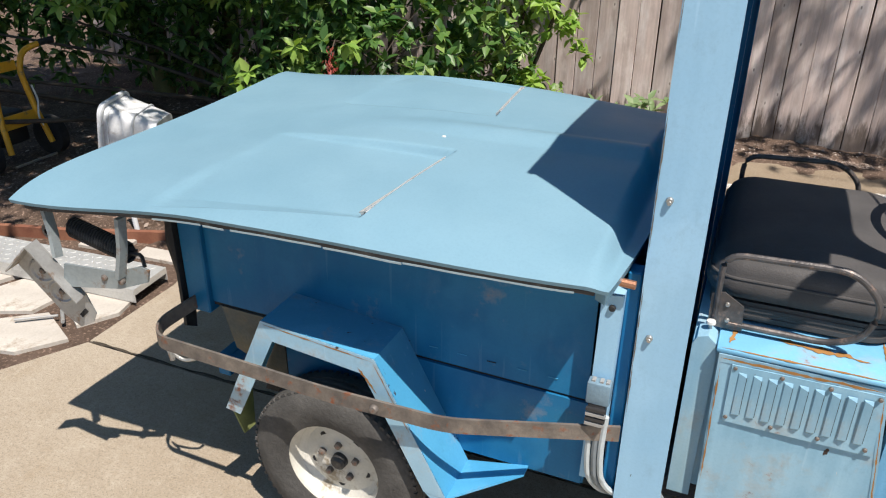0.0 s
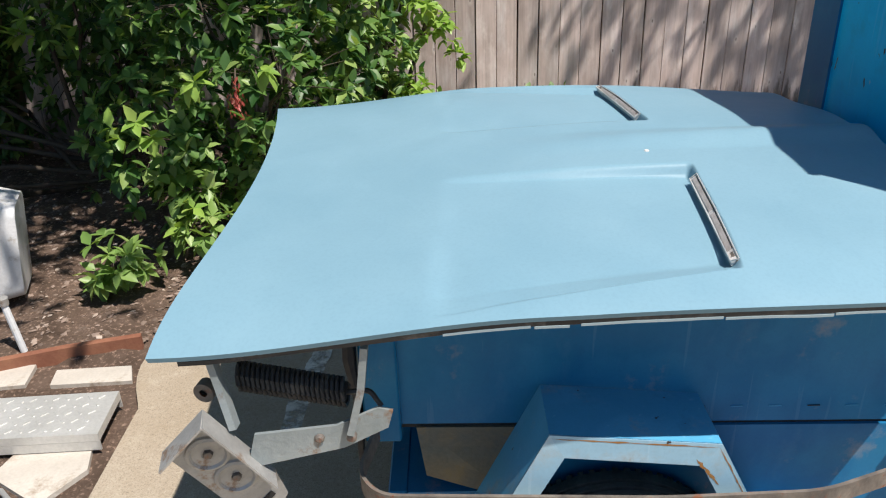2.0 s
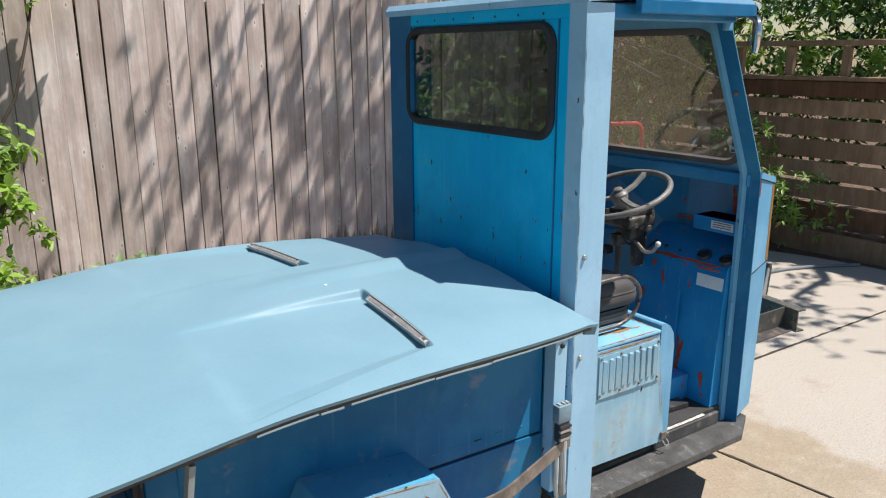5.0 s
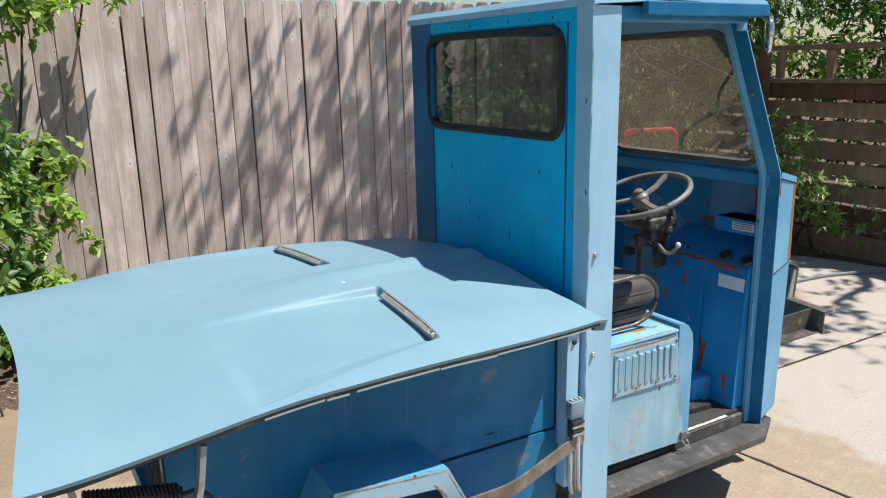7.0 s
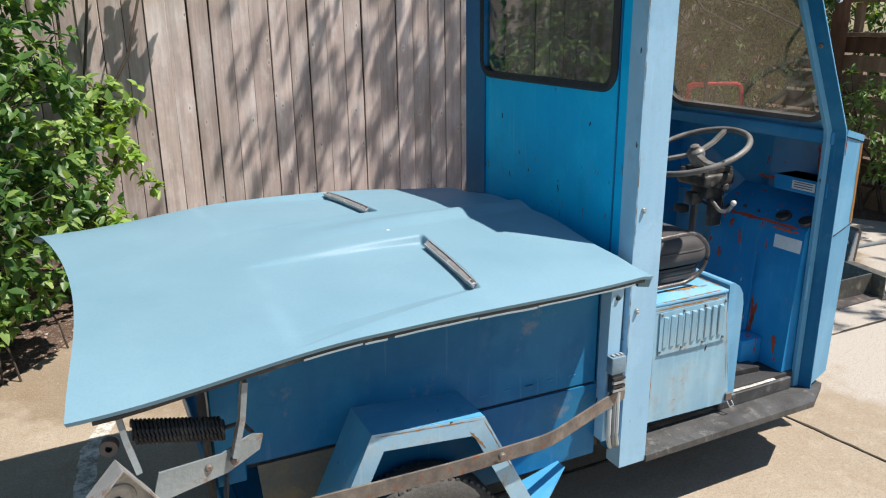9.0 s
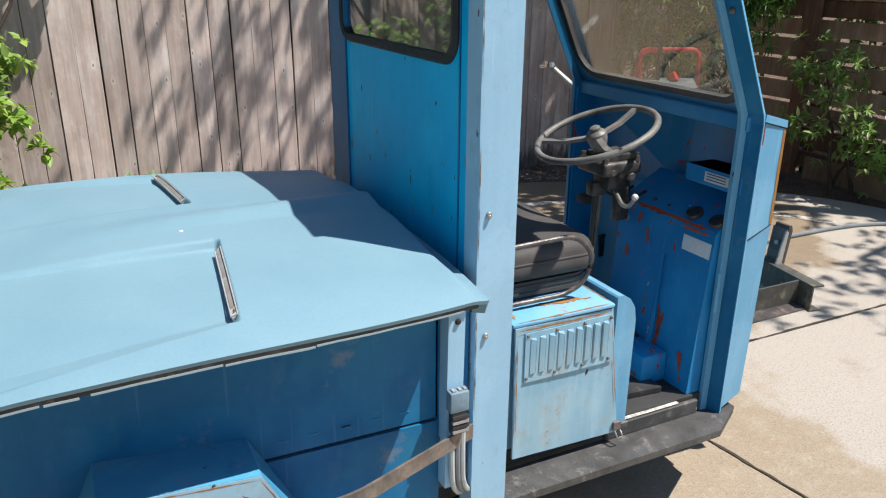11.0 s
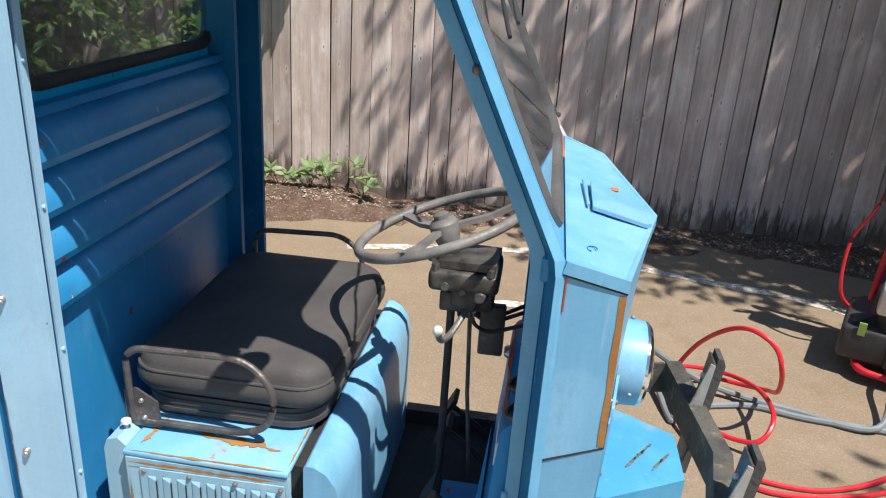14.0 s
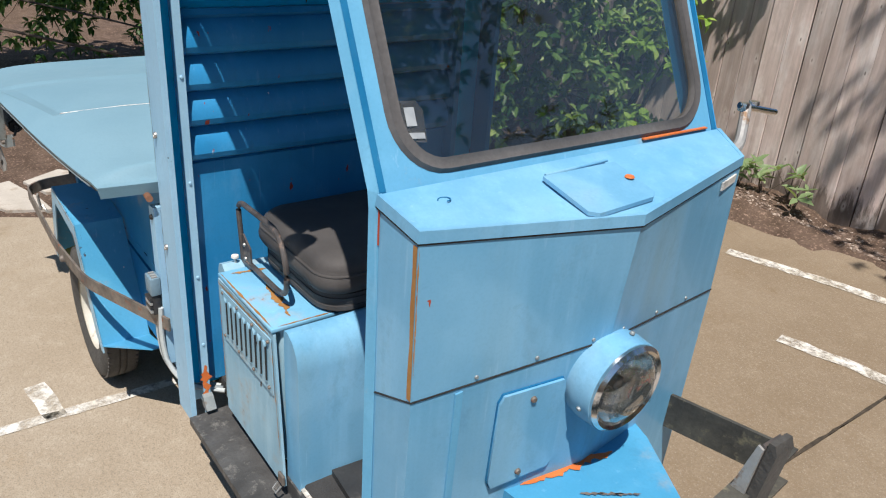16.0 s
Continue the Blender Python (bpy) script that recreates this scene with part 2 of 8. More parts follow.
def worn_paint():
    """White ground paint worn through to the concrete in flecks."""
    n = Nodes("worn white ground paint")
    c = n.mix(n.ramp(n.noise(9.0, 6.0), 0.35, 0.65), (0.56, 0.52, 0.44), (0.76, 0.75, 0.72))
    n.done(c, 0.9, 0.0, 0.2)
    worn = n.math('MULTIPLY', n.ramp(n.noise(16.0, 8.0, 0.75), 0.36, 0.56), n.ramp(n.noise(1.0, 6.0, 0.7, n.coords((5, 42, 1))), 0.14, 0.40))
    mx = n.node("ShaderNodeMixShader", Fac=worn)
    n.t.links.new(n.node("ShaderNodeBsdfTransparent").outputs[0], mx.inputs[1])
    n.t.links.new(n.b.outputs[0], mx.inputs[2])
    n.t.links.new(mx.outputs[0], n.out.inputs[0])
    return n.m


CHALK = worn_paint()
GREENCABLE = plain("pale cable", (0.45, 0.5, 0.52), (0.55, 0.6, 0.6), 0.5)


def leafy(name, a, b, c):
    n = Nodes(name)
    isl = n.t.nodes.new("ShaderNodeNewGeometry").outputs["Random Per Island"]
    base = n.mix(n.ramp(isl, 0.1, 0.75), a, b)
    base = n.mix(n.ramp(isl, 0.82, 0.9), base, c)
    n.put(n.b.inputs["Base Color"], base)
    n.b.inputs["Roughness"].default_value = 0.42
    tr = n.node("ShaderNodeBsdfTranslucent", Color=n.mix(1.0, base, (1.0, 1.0, 0.45), 'MULTIPLY'))
    mx = n.node("ShaderNodeMixShader", Fac=0.38)
    n.t.links.new(n.b.outputs[0], mx.inputs[1])
    n.t.links.new(tr.outputs[0], mx.inputs[2])
    n.t.links.new(mx.outputs[0], n.out.inputs[0])
    return n.m


LEAF = leafy("broad green leaves", (0.040, 0.115, 0.030), (0.145, 0.27, 0.065), (0.30, 0.43, 0.13))
# Lime foliage, brightened further: sunlight on the outer leaves is in the colour.
LIME = leafy("lime and sun-bright leaves", (0.22, 0.38, 0.07), (0.33, 0.50, 0.10), (0.40, 0.55, 0.14))
FINE = leafy("feathery leaves", (0.04, 0.115, 0.028), (0.13, 0.25, 0.05), (0.26, 0.38, 0.08))
# Paler copy of the leaf green with the sunlight put into its colour.
MIDLEAF = leafy("sunlit mid-green leaves", (0.17, 0.30, 0.075), (0.28, 0.42, 0.12), (0.40, 0.52, 0.19))
PALELEAF = leafy("pale herb leaves", (0.20, 0.30, 0.14), (0.30, 0.40, 0.20), (0.38, 0.46, 0.26))
FLOWER = leafy("faded pink flowers", (0.45, 0.08, 0.07), (0.55, 0.15, 0.12), (0.6, 0.3, 0.25))


def concrete():
    """Old concrete: pale where it has dried, browner over the hosed-down part of the yard, with a ragged tide line."""
    n = Nodes("sunlit concrete")
    where = n.t.nodes.new("ShaderNodeNewGeometry").outputs["Position"]

    def field(scale, detail=6.0, rough=0.65):
        return n.noise(scale, detail, rough, where)
    c = n.mix(n.ramp(field(0.9), 0.35, 0.68), (0.335, 0.275, 0.203), (0.42, 0.36, 0.283))
    c = n.mix(n.ramp(field(3.5, 8.0, 0.7), 0.55, 0.75), c, (0.32, 0.25, 0.17))
    c = n.mix(n.math('MULTIPLY', n.ramp(field(11.0, 6.0, 0.7), 0.5, 0.7), 0.35), c, (0.52, 0.46, 0.37))
    sep = n.node("ShaderNodeSeparateXYZ", Vector=where)
    ex = n.math('POWER', n.math('ABSOLUTE', n.math('DIVIDE', n.math('SUBTRACT', sep.outputs["X"], 0.9), 3.3)), 2.0)
    ey = n.math('POWER', n.math('ABSOLUTE', n.math('DIVIDE', n.math('SUBTRACT', sep.outputs["Y"], 4.3), 1.95)), 2.0)
    edge = n.math('ADD', n.math('ADD', ex, ey), n.math('MULTIPLY', field(1.3, 7.0, 0.6), 1.1))
    damp = n.ramp(edge, 1.44 / 2.5, 1.54 / 2.5, (1, 1, 1, 1), (0, 0, 0, 1))
    n.put(damp.node.inputs[0], n.math('DIVIDE', edge, 2.5))
    c = n.mix(n.math('MULTIPLY', damp, 0.85), c, (0.62, 0.56, 0.49), 'MULTIPLY')
    bare = n.ramp(n.math('ADD', n.math('MULTIPLY', sep.outputs["X"], 0.25), n.math('MULTIPLY', field(1.1, 6.0, 0.6), 0.5)), 0.62, 0.66)
    c = n.mix(n.math('MULTIPLY', n.math('SUBTRACT', bare, damp), 0.75), c, (0.47, 0.445, 0.41))
    c = n.mix(n.math('MULTIPLY', n.ramp(field(1.7, 7.0, 0.7), 0.60, 0.72), 0.45), c, (0.24, 0.19, 0.13))
    grit = field(75.0, 5.0, 0.8)
    c = n.mix(n.math('MULTIPLY', n.ramp(grit, 0.54, 0.64), 0.55), c, (0.16, 0.125, 0.09))
    c = n.mix(n.math('MULTIPLY', n.ramp(grit, 0.36, 0.44, (1, 1, 1, 1), (0, 0, 0, 1)), 0.30), c, (0.58, 0.52, 0.43))
    sp = field(170.0, 4.0, 0.75)
    c = n.mix(n.math('MULTIPLY', n.ramp(sp, 0.5, 0.66), 0.7), c, (0.15, 0.12, 0.09))
    c = n.mix(n.math('MULTIPLY', n.ramp(field(150.0, 3.0), 0.58, 0.68), 0.4), c, (0.60, 0.56, 0.48))
    n.bump(sp, 0.5, 0.004)
    return n.done(c, 0.88, 0.0, 0.25)


def soil(name, a, b):
    n = Nodes(name)
    c = n.mix(n.ramp(n.noise(6.0, 8.0, 0.7), 0.35, 0.7), a, b)
    c = n.mix(n.ramp(n.noise(60.0, 4.0), 0.55, 0.72), c, tuple(min(1, 2.2 * x) for x in b))
    n.bump(n.noise(45.0, 8.0, 0.7), 0.9, 0.03)
    return n.done(c, 0.95, 0.0, 0.2)


CONCRETE = concrete()
SOIL = soil("dry brown soil", (0.10, 0.065, 0.045), (0.20, 0.14, 0.10))
LITTER = soil("leaf litter", (0.10, 0.068, 0.05), (0.20, 0.14, 0.108))


def chips_material(name, a, b, c):
    n = Nodes(name)
    isl = n.t.nodes.new("ShaderNodeNewGeometry").outputs["Random Per Island"]
    base = n.mix(n.ramp(isl, 0.1, 0.8), a, b)
    return n.done(n.mix(n.ramp(isl, 0.85, 0.9), base, c), 0.9)


BARKCHIP = chips_material("bark chips", (0.11, 0.078, 0.06), (0.28, 0.21, 0.17), (0.46, 0.38, 0.32))


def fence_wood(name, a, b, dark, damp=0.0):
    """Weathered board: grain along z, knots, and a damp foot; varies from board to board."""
    n = Nodes(name)
    rnd = n.t.nodes.new("ShaderNodeObjectInfo").outputs["Random"]
    off = n.node("ShaderNodeCombineXYZ", X=n.math('MULTIPLY', rnd, 37.0), Y=n.math('MULTIPLY', rnd, 11.0), Z=n.math('MULTIPLY', rnd, 53.0)).outputs[0]
    v = n.coords((1, 1, 1), off)
    c = n.mix(n.ramp(n.noise(2.0, 4.0, 0.6, v), 0.35, 0.7), a, b)
    gr = n.noise(1.0, 8.0, 0.62, n.coords((70, 70, 2.2), off))
    c = n.mix(n.math('MULTIPLY', n.ramp(gr, 0.38, 0.68), 0.28), c, dark)
    c = n.mix(n.math('MULTIPLY', n.ramp(n.noise(1.0, 7.0, 0.7, n.coords((7, 7, 2.0), off)), 0.48, 0.70), 0.55), c, tuple(min(0.8, 1.25 * x + 0.03) for x in b))
    st = n.noise(1.0, 5.0, 0.6, n.coords((16, 16, 0.9), off))
    c = n.mix(n.math('MULTIPLY', n.ramp(st, 0.42, 0.66), 0.45), c, tuple(0.75 * x + 0.15 * y for x, y in zip(dark, b)))
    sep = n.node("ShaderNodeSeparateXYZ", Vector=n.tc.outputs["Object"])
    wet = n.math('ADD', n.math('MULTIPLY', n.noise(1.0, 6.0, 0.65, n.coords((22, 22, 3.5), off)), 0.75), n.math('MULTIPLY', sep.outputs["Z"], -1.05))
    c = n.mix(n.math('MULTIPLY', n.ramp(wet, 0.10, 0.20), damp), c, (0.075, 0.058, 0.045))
    kn = n.t.nodes.new("ShaderNodeTexVoronoi")
    kn.voronoi_dimensions = '2D'
    kn.inputs["Scale"].default_value = 1.0
    across = n.math('MULTIPLY_ADD', n.math('ADD', sep.outputs["X"], sep.outputs["Y"]), 5.5)
    n.put(across.node.inputs[2], n.math('MULTIPLY', rnd, 37.0))
    along = n.math('MULTIPLY_ADD', sep.outputs["Z"], 2.4)
    n.put(along.node.inputs[2], n.math('MULTIPLY', rnd, 53.0))
    n.t.links.new(n.node("ShaderNodeCombineXYZ", X=across, Y=along).outputs[0], kn.inputs["Vector"])
    odd = n.node("ShaderNodeSeparateColor", Color=kn.outputs["Color"])
    there = n.ramp(odd.outputs[0], 0.30, 0.55)
    halo = n.ramp(kn.outputs["Distance"], 0.03, 0.11, (1, 1, 1, 1), (0, 0, 0, 1))
    c = n.mix(n.math('MULTIPLY', n.math('MULTIPLY', halo, there), 0.5), c, tuple(min(0.88, 1.22 * x) for x in b))
    core = n.ramp(kn.outputs["Distance"], 0.016, 0.036, (1, 1, 1, 1), (0, 0, 0, 1))
    c = n.mix(n.math('MULTIPLY', n.math('MULTIPLY', core, there), 0.75), c, (0.10, 0.06, 0.045))
    blotch = n.noise(1.0, 7.0, 0.68, n.coords((5.5, 5.5, 2.6), off))
    c = n.mix(n.math('MULTIPLY', n.ramp(blotch, 0.50, 0.66), 0.50), c, tuple(0.62 * x for x in a))
    c = n.mix(n.math('MULTIPLY', n.ramp(blotch, 0.30, 0.44, (1, 1, 1, 1), (0, 0, 0, 1)), 0.55), c, tuple(min(0.86, 1.18 * x) for x in b))
    hsv = n.node("ShaderNodeHueSaturation", Saturation=1.0, Color=c)
    val = n.math('MULTIPLY_ADD', rnd, 0.42)
    val.node.inputs[2].default_value = 0.83
    n.t.links.new(val, hsv.inputs["Value"])
    n.bump(gr, 0.35, 0.004)
    return n.done(hsv.outputs[0], 0.85, 0.0, 0.2)


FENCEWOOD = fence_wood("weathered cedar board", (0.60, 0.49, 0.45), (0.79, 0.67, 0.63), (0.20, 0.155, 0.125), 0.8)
PLANKWOOD = fence_wood("brown fence planks", (0.30, 0.20, 0.13), (0.42, 0.30, 0.20), (0.16, 0.10, 0.065))
RAILWOOD = fence_wood("brown rail timber", (0.16, 0.085, 0.05), (0.23, 0.13, 0.08), (0.08, 0.045, 0.03))


def glass(name, tint, dust, dust_amount, rough=0.02, shine=0.05):
    n = Nodes(name)
    t = n.node("ShaderNodeBsdfTransparent", Color=col(tint))
    g = n.node("ShaderNodeBsdfGlossy", Color=(1, 1, 1, 1), Roughness=rough)
    d = n.node("ShaderNodeBsdfDiffuse", Color=col(dust))
    tl = n.node("ShaderNodeBsdfTranslucent", Color=col(dust))
    lw = n.node("ShaderNodeLayerWeight", Blend=0.5).outputs["Facing"]
    fr = n.math('MULTIPLY_ADD', n.math('POWER', lw, 3.0), 0.75)
    fr.node.inputs[2].default_value = shine
    m0 = n.node("ShaderNodeMixShader", Fac=0.75)
    n.t.links.new(d.outputs[0], m0.inputs[1])
    n.t.links.new(tl.outputs[0], m0.inputs[2])
    grime = n.math('MULTIPLY', n.ramp(n.noise(5.0, 7.0, 0.65), 0.25, 0.85), dust_amount * 2)
    m1 = n.node("ShaderNodeMixShader", Fac=grime)
    n.t.links.new(t.outputs[0], m1.inputs[1])
    n.t.links.new(m0.outputs[0], m1.inputs[2])
    m2 = n.node("ShaderNodeMixShader")
    n.t.links.new(fr, m2.inputs[0])
    n.t.links.new(m1.outputs[0], m2.inputs[1])
    n.t.links.new(g.outputs[0], m2.inputs[2])
    n.t.links.new(m2.outputs[0], n.out.inputs[0])
    return n.m


GLASS = glass("dusty windscreen glass", (0.80, 0.81, 0.78), (0.52, 0.49, 0.43), 0.018, 0.02, 0.07)
CLEARGLASS = glass("window glass", (0.62, 0.64, 0.62), (0.4, 0.38, 0.33), 0.02, 0.02, 0.08)
LENSGLASS = glass("headlight lens", (0.90, 0.91, 0.90), (0.6, 0.6, 0.58), 0.05, 0.04, 0.12)
HINGEGREY = plain("dull hinge steel", (0.24, 0.28, 0.29), (0.36, 0.40, 0.41), 0.5, 0.3, dirt=(0.22, 0.14, 0.09))

# ---- mesh helpers ----
SPOT = {}


def part(name, bm, material, parent=None, label="", smooth=35, bevel=0.0, segs=2):
    """One bmesh, built in world places, as ONE mesh object; its origin goes to its middle."""
    if bevel:
        bmesh.ops.bevel(bm, geom=[e for e in bm.edges if len(e.link_faces) == 2 and e.calc_face_angle(0) > 0.5], offset=bevel,
                        segments=segs, profile=0.5, affect='EDGES', clamp_overlap=True)
    bmesh.ops.recalc_face_normals(bm, faces=bm.faces)
    lo = Vector([min(v.co[i] for v in bm.verts) for i in range(3)])
    hi = Vector([max(v.co[i] for v in bm.verts) for i in range(3)])
    mid = (lo + hi) / 2
    bmesh.ops.translate(bm, vec=-mid, verts=bm.verts)
    me = bpy.data.meshes.new(name)
    bm.to_mesh(me)
    bm.free()
    if smooth:
        me.shade_smooth()
        me.set_sharp_from_angle(angle=radians(smooth))
    return place(name, me, material, mid, parent, label)


def place(name, me, material, mid, parent=None, label=""):
    if material and not me.materials:
        me.materials.append(material)
    ob = new(name, me)
    ob.location = mid
    SPOT[ob] = Vector(mid)
    if parent:
        ob.parent = parent
        ob.matrix_parent_inverse = Matrix.Translation(-SPOT[parent])
    if label:
        tagged(ob, label)
    return ob


def thing(name, at, label, category, group="", kind=""):
    ob = new(name)
    ob.empty_display_size = 0.1
    ob.location = at
    SPOT[ob] = Vector(at)
    return tagged(ob, label, category, group, kind)


def box(x0, x1, y0, y1, z0, z1, bm=None):
    bm = bm or bmesh.new()
    m = Matrix.LocRotScale(((x0 + x1) / 2, (y0 + y1) / 2, (z0 + z1) / 2), None, (abs(x1 - x0), abs(y1 - y0), abs(z1 - z0)))
    bmesh.ops.create_cube(bm, size=1, matrix=m)
    return bm


def slab(pts, along, bm=None):
    """A flat polygon pushed along a vector into a solid."""
    bm = bm or bmesh.new()
    along = Vector(along)
    a = [bm.verts.new(p) for p in pts]
    b = [bm.verts.new(Vector(p) + along) for p in pts]
    bm.faces.new(a)
    bm.faces.new(b[::-1])
    for i in range(len(pts)):
        j = (i + 1) % len(pts)
        bm.faces.new((a[i], b[i], b[j], a[j]))
    return bm


def round_path(pts, r, n=5):
    """A polyline with its inner corners rounded."""
    pts = [Vector(p) for p in pts]
    out = [pts[0]]
    for a, b, c in zip(pts, pts[1:], pts[2:]):
        u, w = (a - b), (c - b)
        d = min(r, u.length * 0.48, w.length * 0.48)
        p, q = b + u.normalized() * d, b + w.normalized() * d
        for i in range(n + 1):
            t = i / n
            out.append(p * (1 - t) ** 2 + b * 2 * t * (1 - t) + q * t * t)
    out.append(pts[-1])
    return out


def sweep(pts, section, bm=None, up=(0, 0, 1), closed=False, caps=True):
    """A section of (side, up) pairs carried along a path."""
    bm = bm or bmesh.new()
    pts = [Vector(p) for p in pts]
    rings = []
    n = len(pts)
    for i, p in enumerate(pts):
        if closed:
            d = pts[(i + 1) % n] - pts[i - 1]
        else:
            d = pts[min(i + 1, n - 1)] - pts[max(i - 1, 0)]
        d.normalize()
        u = Vector(up)
        if abs(d.dot(u)) > 0.97:
            u = Vector((1, 0, 0)) if abs(d.x) < 0.8 else Vector((0, 1, 0))
        s = d.cross(u).normalized()
        w = s.cross(d)
        rings.append([bm.verts.new(p + s * a + w * b) for a, b in section])
    k = len(section)
    for i in range(n if closed else n - 1):
        r0, r1 = rings[i], rings[(i + 1) % n]
        for j in range(k):
            bm.faces.new((r0[j], r0[(j + 1) % k], r1[(j + 1) % k], r1[j]))
    if caps and not closed:
        bm.faces.new(rings[0][::-1])
        bm.faces.new(rings[-1])
    return bm


def circle(r, n=10):
    return [(r * math.cos(2 * math.pi * i / n), r * math.sin(2 * math.pi * i / n)) for i in range(n)]


def rect(w, h):
    return [(-w / 2, -h / 2), (w / 2, -h / 2), (w / 2, h / 2), (-w / 2, h / 2)]


def tube(pts, r, bm=None, n=10, bend=0.0, closed=False):
    return sweep(round_path(pts, bend) if bend else pts, circle(r, n), bm, closed=closed)


def lathe(profile, at, axis=(1, 0, 0), n=32, bm=None):
    """A profile of (along, radius) pairs turned round an axis."""
    bm = bm or bmesh.new()
    m = Matrix.Translation(at) @ Vector(axis).to_track_quat('X', 'Z').to_matrix().to_4x4()
    rings = []
    for a, r in profile:
        if r < 1e-6:
            rings.append([bm.verts.new(m @ Vector((a, 0, 0)))])
        else:
            rings.append([bm.verts.new(m @ Vector((a, r * math.cos(2 * math.pi * i / n), r * math.sin(2 * math.pi * i / n)))) for i in range(n)])
    for p, q in zip(rings, rings[1:]):
        for i in range(n):
            j = (i + 1) % n
            if len(p) == 1 and len(q) == 1:
                continue
            if len(p) == 1:
                bm.faces.new((p[0], q[i], q[j]))
            elif len(q) == 1:
                bm.faces.new((p[i], p[j], q[0]))
            else:
                bm.faces.new((p[i], p[j], q[j], q[i]))
    return bm


def rounded(y0, y1, z0, z1, r, n=6):
    """Corners of a rounded rectangle as (y, z) pairs, anticlockwise."""
    out = []
    for cy, cz, a0 in ((y1 - r, z1 - r, 0), (y0 + r, z1 - r, 90), (y0 + r, z0 + r, 180), (y1 - r, z0 + r, 270)):
        for i in range(n + 1):
            a = radians(a0 + 90 * i / n)
            out.append((cy + r * math.cos(a), cz + r * math.sin(a)))
    return out


def frame_sheet(outer, inner, along, bm=None):
    """A sheet between an outer rectangle (four points) and a rounded hole (list of points), pushed along a vector."""
    bm = bm or bmesh.new()
    along = Vector(along)
    loops = []
    for off in (Vector(), along):
        o = [bm.verts.new(Vector(p) + off) for p in outer]
        h = [bm.verts.new(Vector(p) + off) for p in inner]
        k = len(h) // 4
        for q in range(4):
            seg = h[q * k:(q + 1) * k]
            for a, b in zip(seg, seg[1:]):
                bm.faces.new((o[q], a, b))
            nxt = h[((q + 1) * k) % len(h)]
            bm.faces.new((o[q], seg[-1], nxt, o[(q + 1) % 4]))
        loops.append((o, h))
    for key in (0, 1):
        a, b = loops[0][key], loops[1][key]
        for i in range(len(a)):
            j = (i + 1) % len(a)
            bm.faces.new((a[i], a[j], b[j], b[i]))
    return bm


def loft(rings, bm=None):
    """Closed rings of equal count joined into a solid."""
    bm = bm or bmesh.new()
    vs = [[bm.verts.new(p) for p in r] for r in rings]
    n = len(vs[0])
    for a, b in zip(vs, vs[1:]):
        for i in range(n):
            bm.faces.new((a[i], a[(i + 1) % n], b[(i + 1) % n], b[i]))
    bm.faces.new(vs[0][::-1])
    bm.faces.new(vs[-1])
    return bm


def flake(a, b, side, w, seed, n=28):
    """A ragged sliver of bare or rusted metal lying between a and b; side points across it."""
    rng = random.Random(seed)
    a, b, side = Vector(a), Vector(b), Vector(side).normalized()
    bm = bmesh.new()
    row = []
    for i in range(n + 1):
        t = i / n
        k = max(0.04, 0.5 + 0.5 * noise.noise((t * 9 + seed * 3.7, seed, 0)) + rng.uniform(-0.25, 0.25)) * min(1.0, 6 * t, 6 * (1 - t)) + 0.02
        p = a.lerp(b, t) + side * w * 0.25 * noise.noise((t * 6, seed, 4))
        row.append((bm.verts.new(p - side * w * k * rng.uniform(0.3, 0.6)), bm.verts.new(p + side * w * k * rng.uniform(0.3, 0.6))))
    for (p, q), (r, s) in zip(row, row[1:]):
        bm.faces.new((p, q, s, r))
    return bm


def stain_strip(a, b, side, w, seed, n=24):
    """A stain with gently wandering edges between a and b; side points across it."""
    a, b, side = Vector(a), Vector(b), Vector(side).normalized()
    bm = bmesh.new()
    row = []
    for i in range(n + 1):
        t = i / n
        p = a.lerp(b, t)
        k = 0.5 + 0.22 * noise.noise((t * 4 + seed, seed, 0)) + 0.10 * noise.noise((t * 17, seed, 3))
        m = 0.5 + 0.12 * noise.noise((t * 6 + seed, 7, seed))
        row.append((bm.verts.new(p - side * w * k), bm.verts.new(p + side * w * m)))
    for (p, q), (r, s) in zip(row, row[1:]):
        bm.faces.new((p, q, s, r))
    return bm


def screw(name, at, axis, r, mat, parent):
    return part(name, lathe([(-0.002, 0), (-0.002, r), (0.25 * r, r), (0.7 * r, 0.75 * r), (0.8 * r, 0)], at, axis, 10), mat, parent)

# ---- ground ----
def sheet_grid(name, inside, x0, x1, y0, y1, step, height, material, label, category):
    """A bumpy ground sheet over the grid cells whose middle lies inside."""
    nx, ny = int((x1 - x0) / step), int((y1 - y0) / step)
    verts = [(x0 + i * step, y0 + j * step, height(x0 + i * step, y0 + j * step)) for j in range(ny + 1) for i in range(nx + 1)]
    faces = [(j * (nx + 1) + i, j * (nx + 1) + i + 1, (j + 1) * (nx + 1) + i + 1, (j + 1) * (nx + 1) + i)
             for j in range(ny) for i in range(nx) if inside(x0 + (i + 0.5) * step, y0 + (j + 0.5) * step)]
    me = bpy.data.meshes.new(name)
    me.from_pydata(verts, [], faces)
    me.shade_smooth()
    ob = place(name, me, material, (0, 0, 0))
    return tagged(ob, label, category, kind="structure")


gbm = bmesh.new()
for a, b, c, d in ((-60, 60, -60, 60),):
    gbm.faces.new([gbm.verts.new(p) for p in ((a, c, -0.12), (b, c, -0.12), (b, d, -0.12), (a, d, -0.12))])
tagged(part("ground", gbm, SOIL, smooth=0), "bare brown earth ground round the paved yard", "ground", kind="structure")

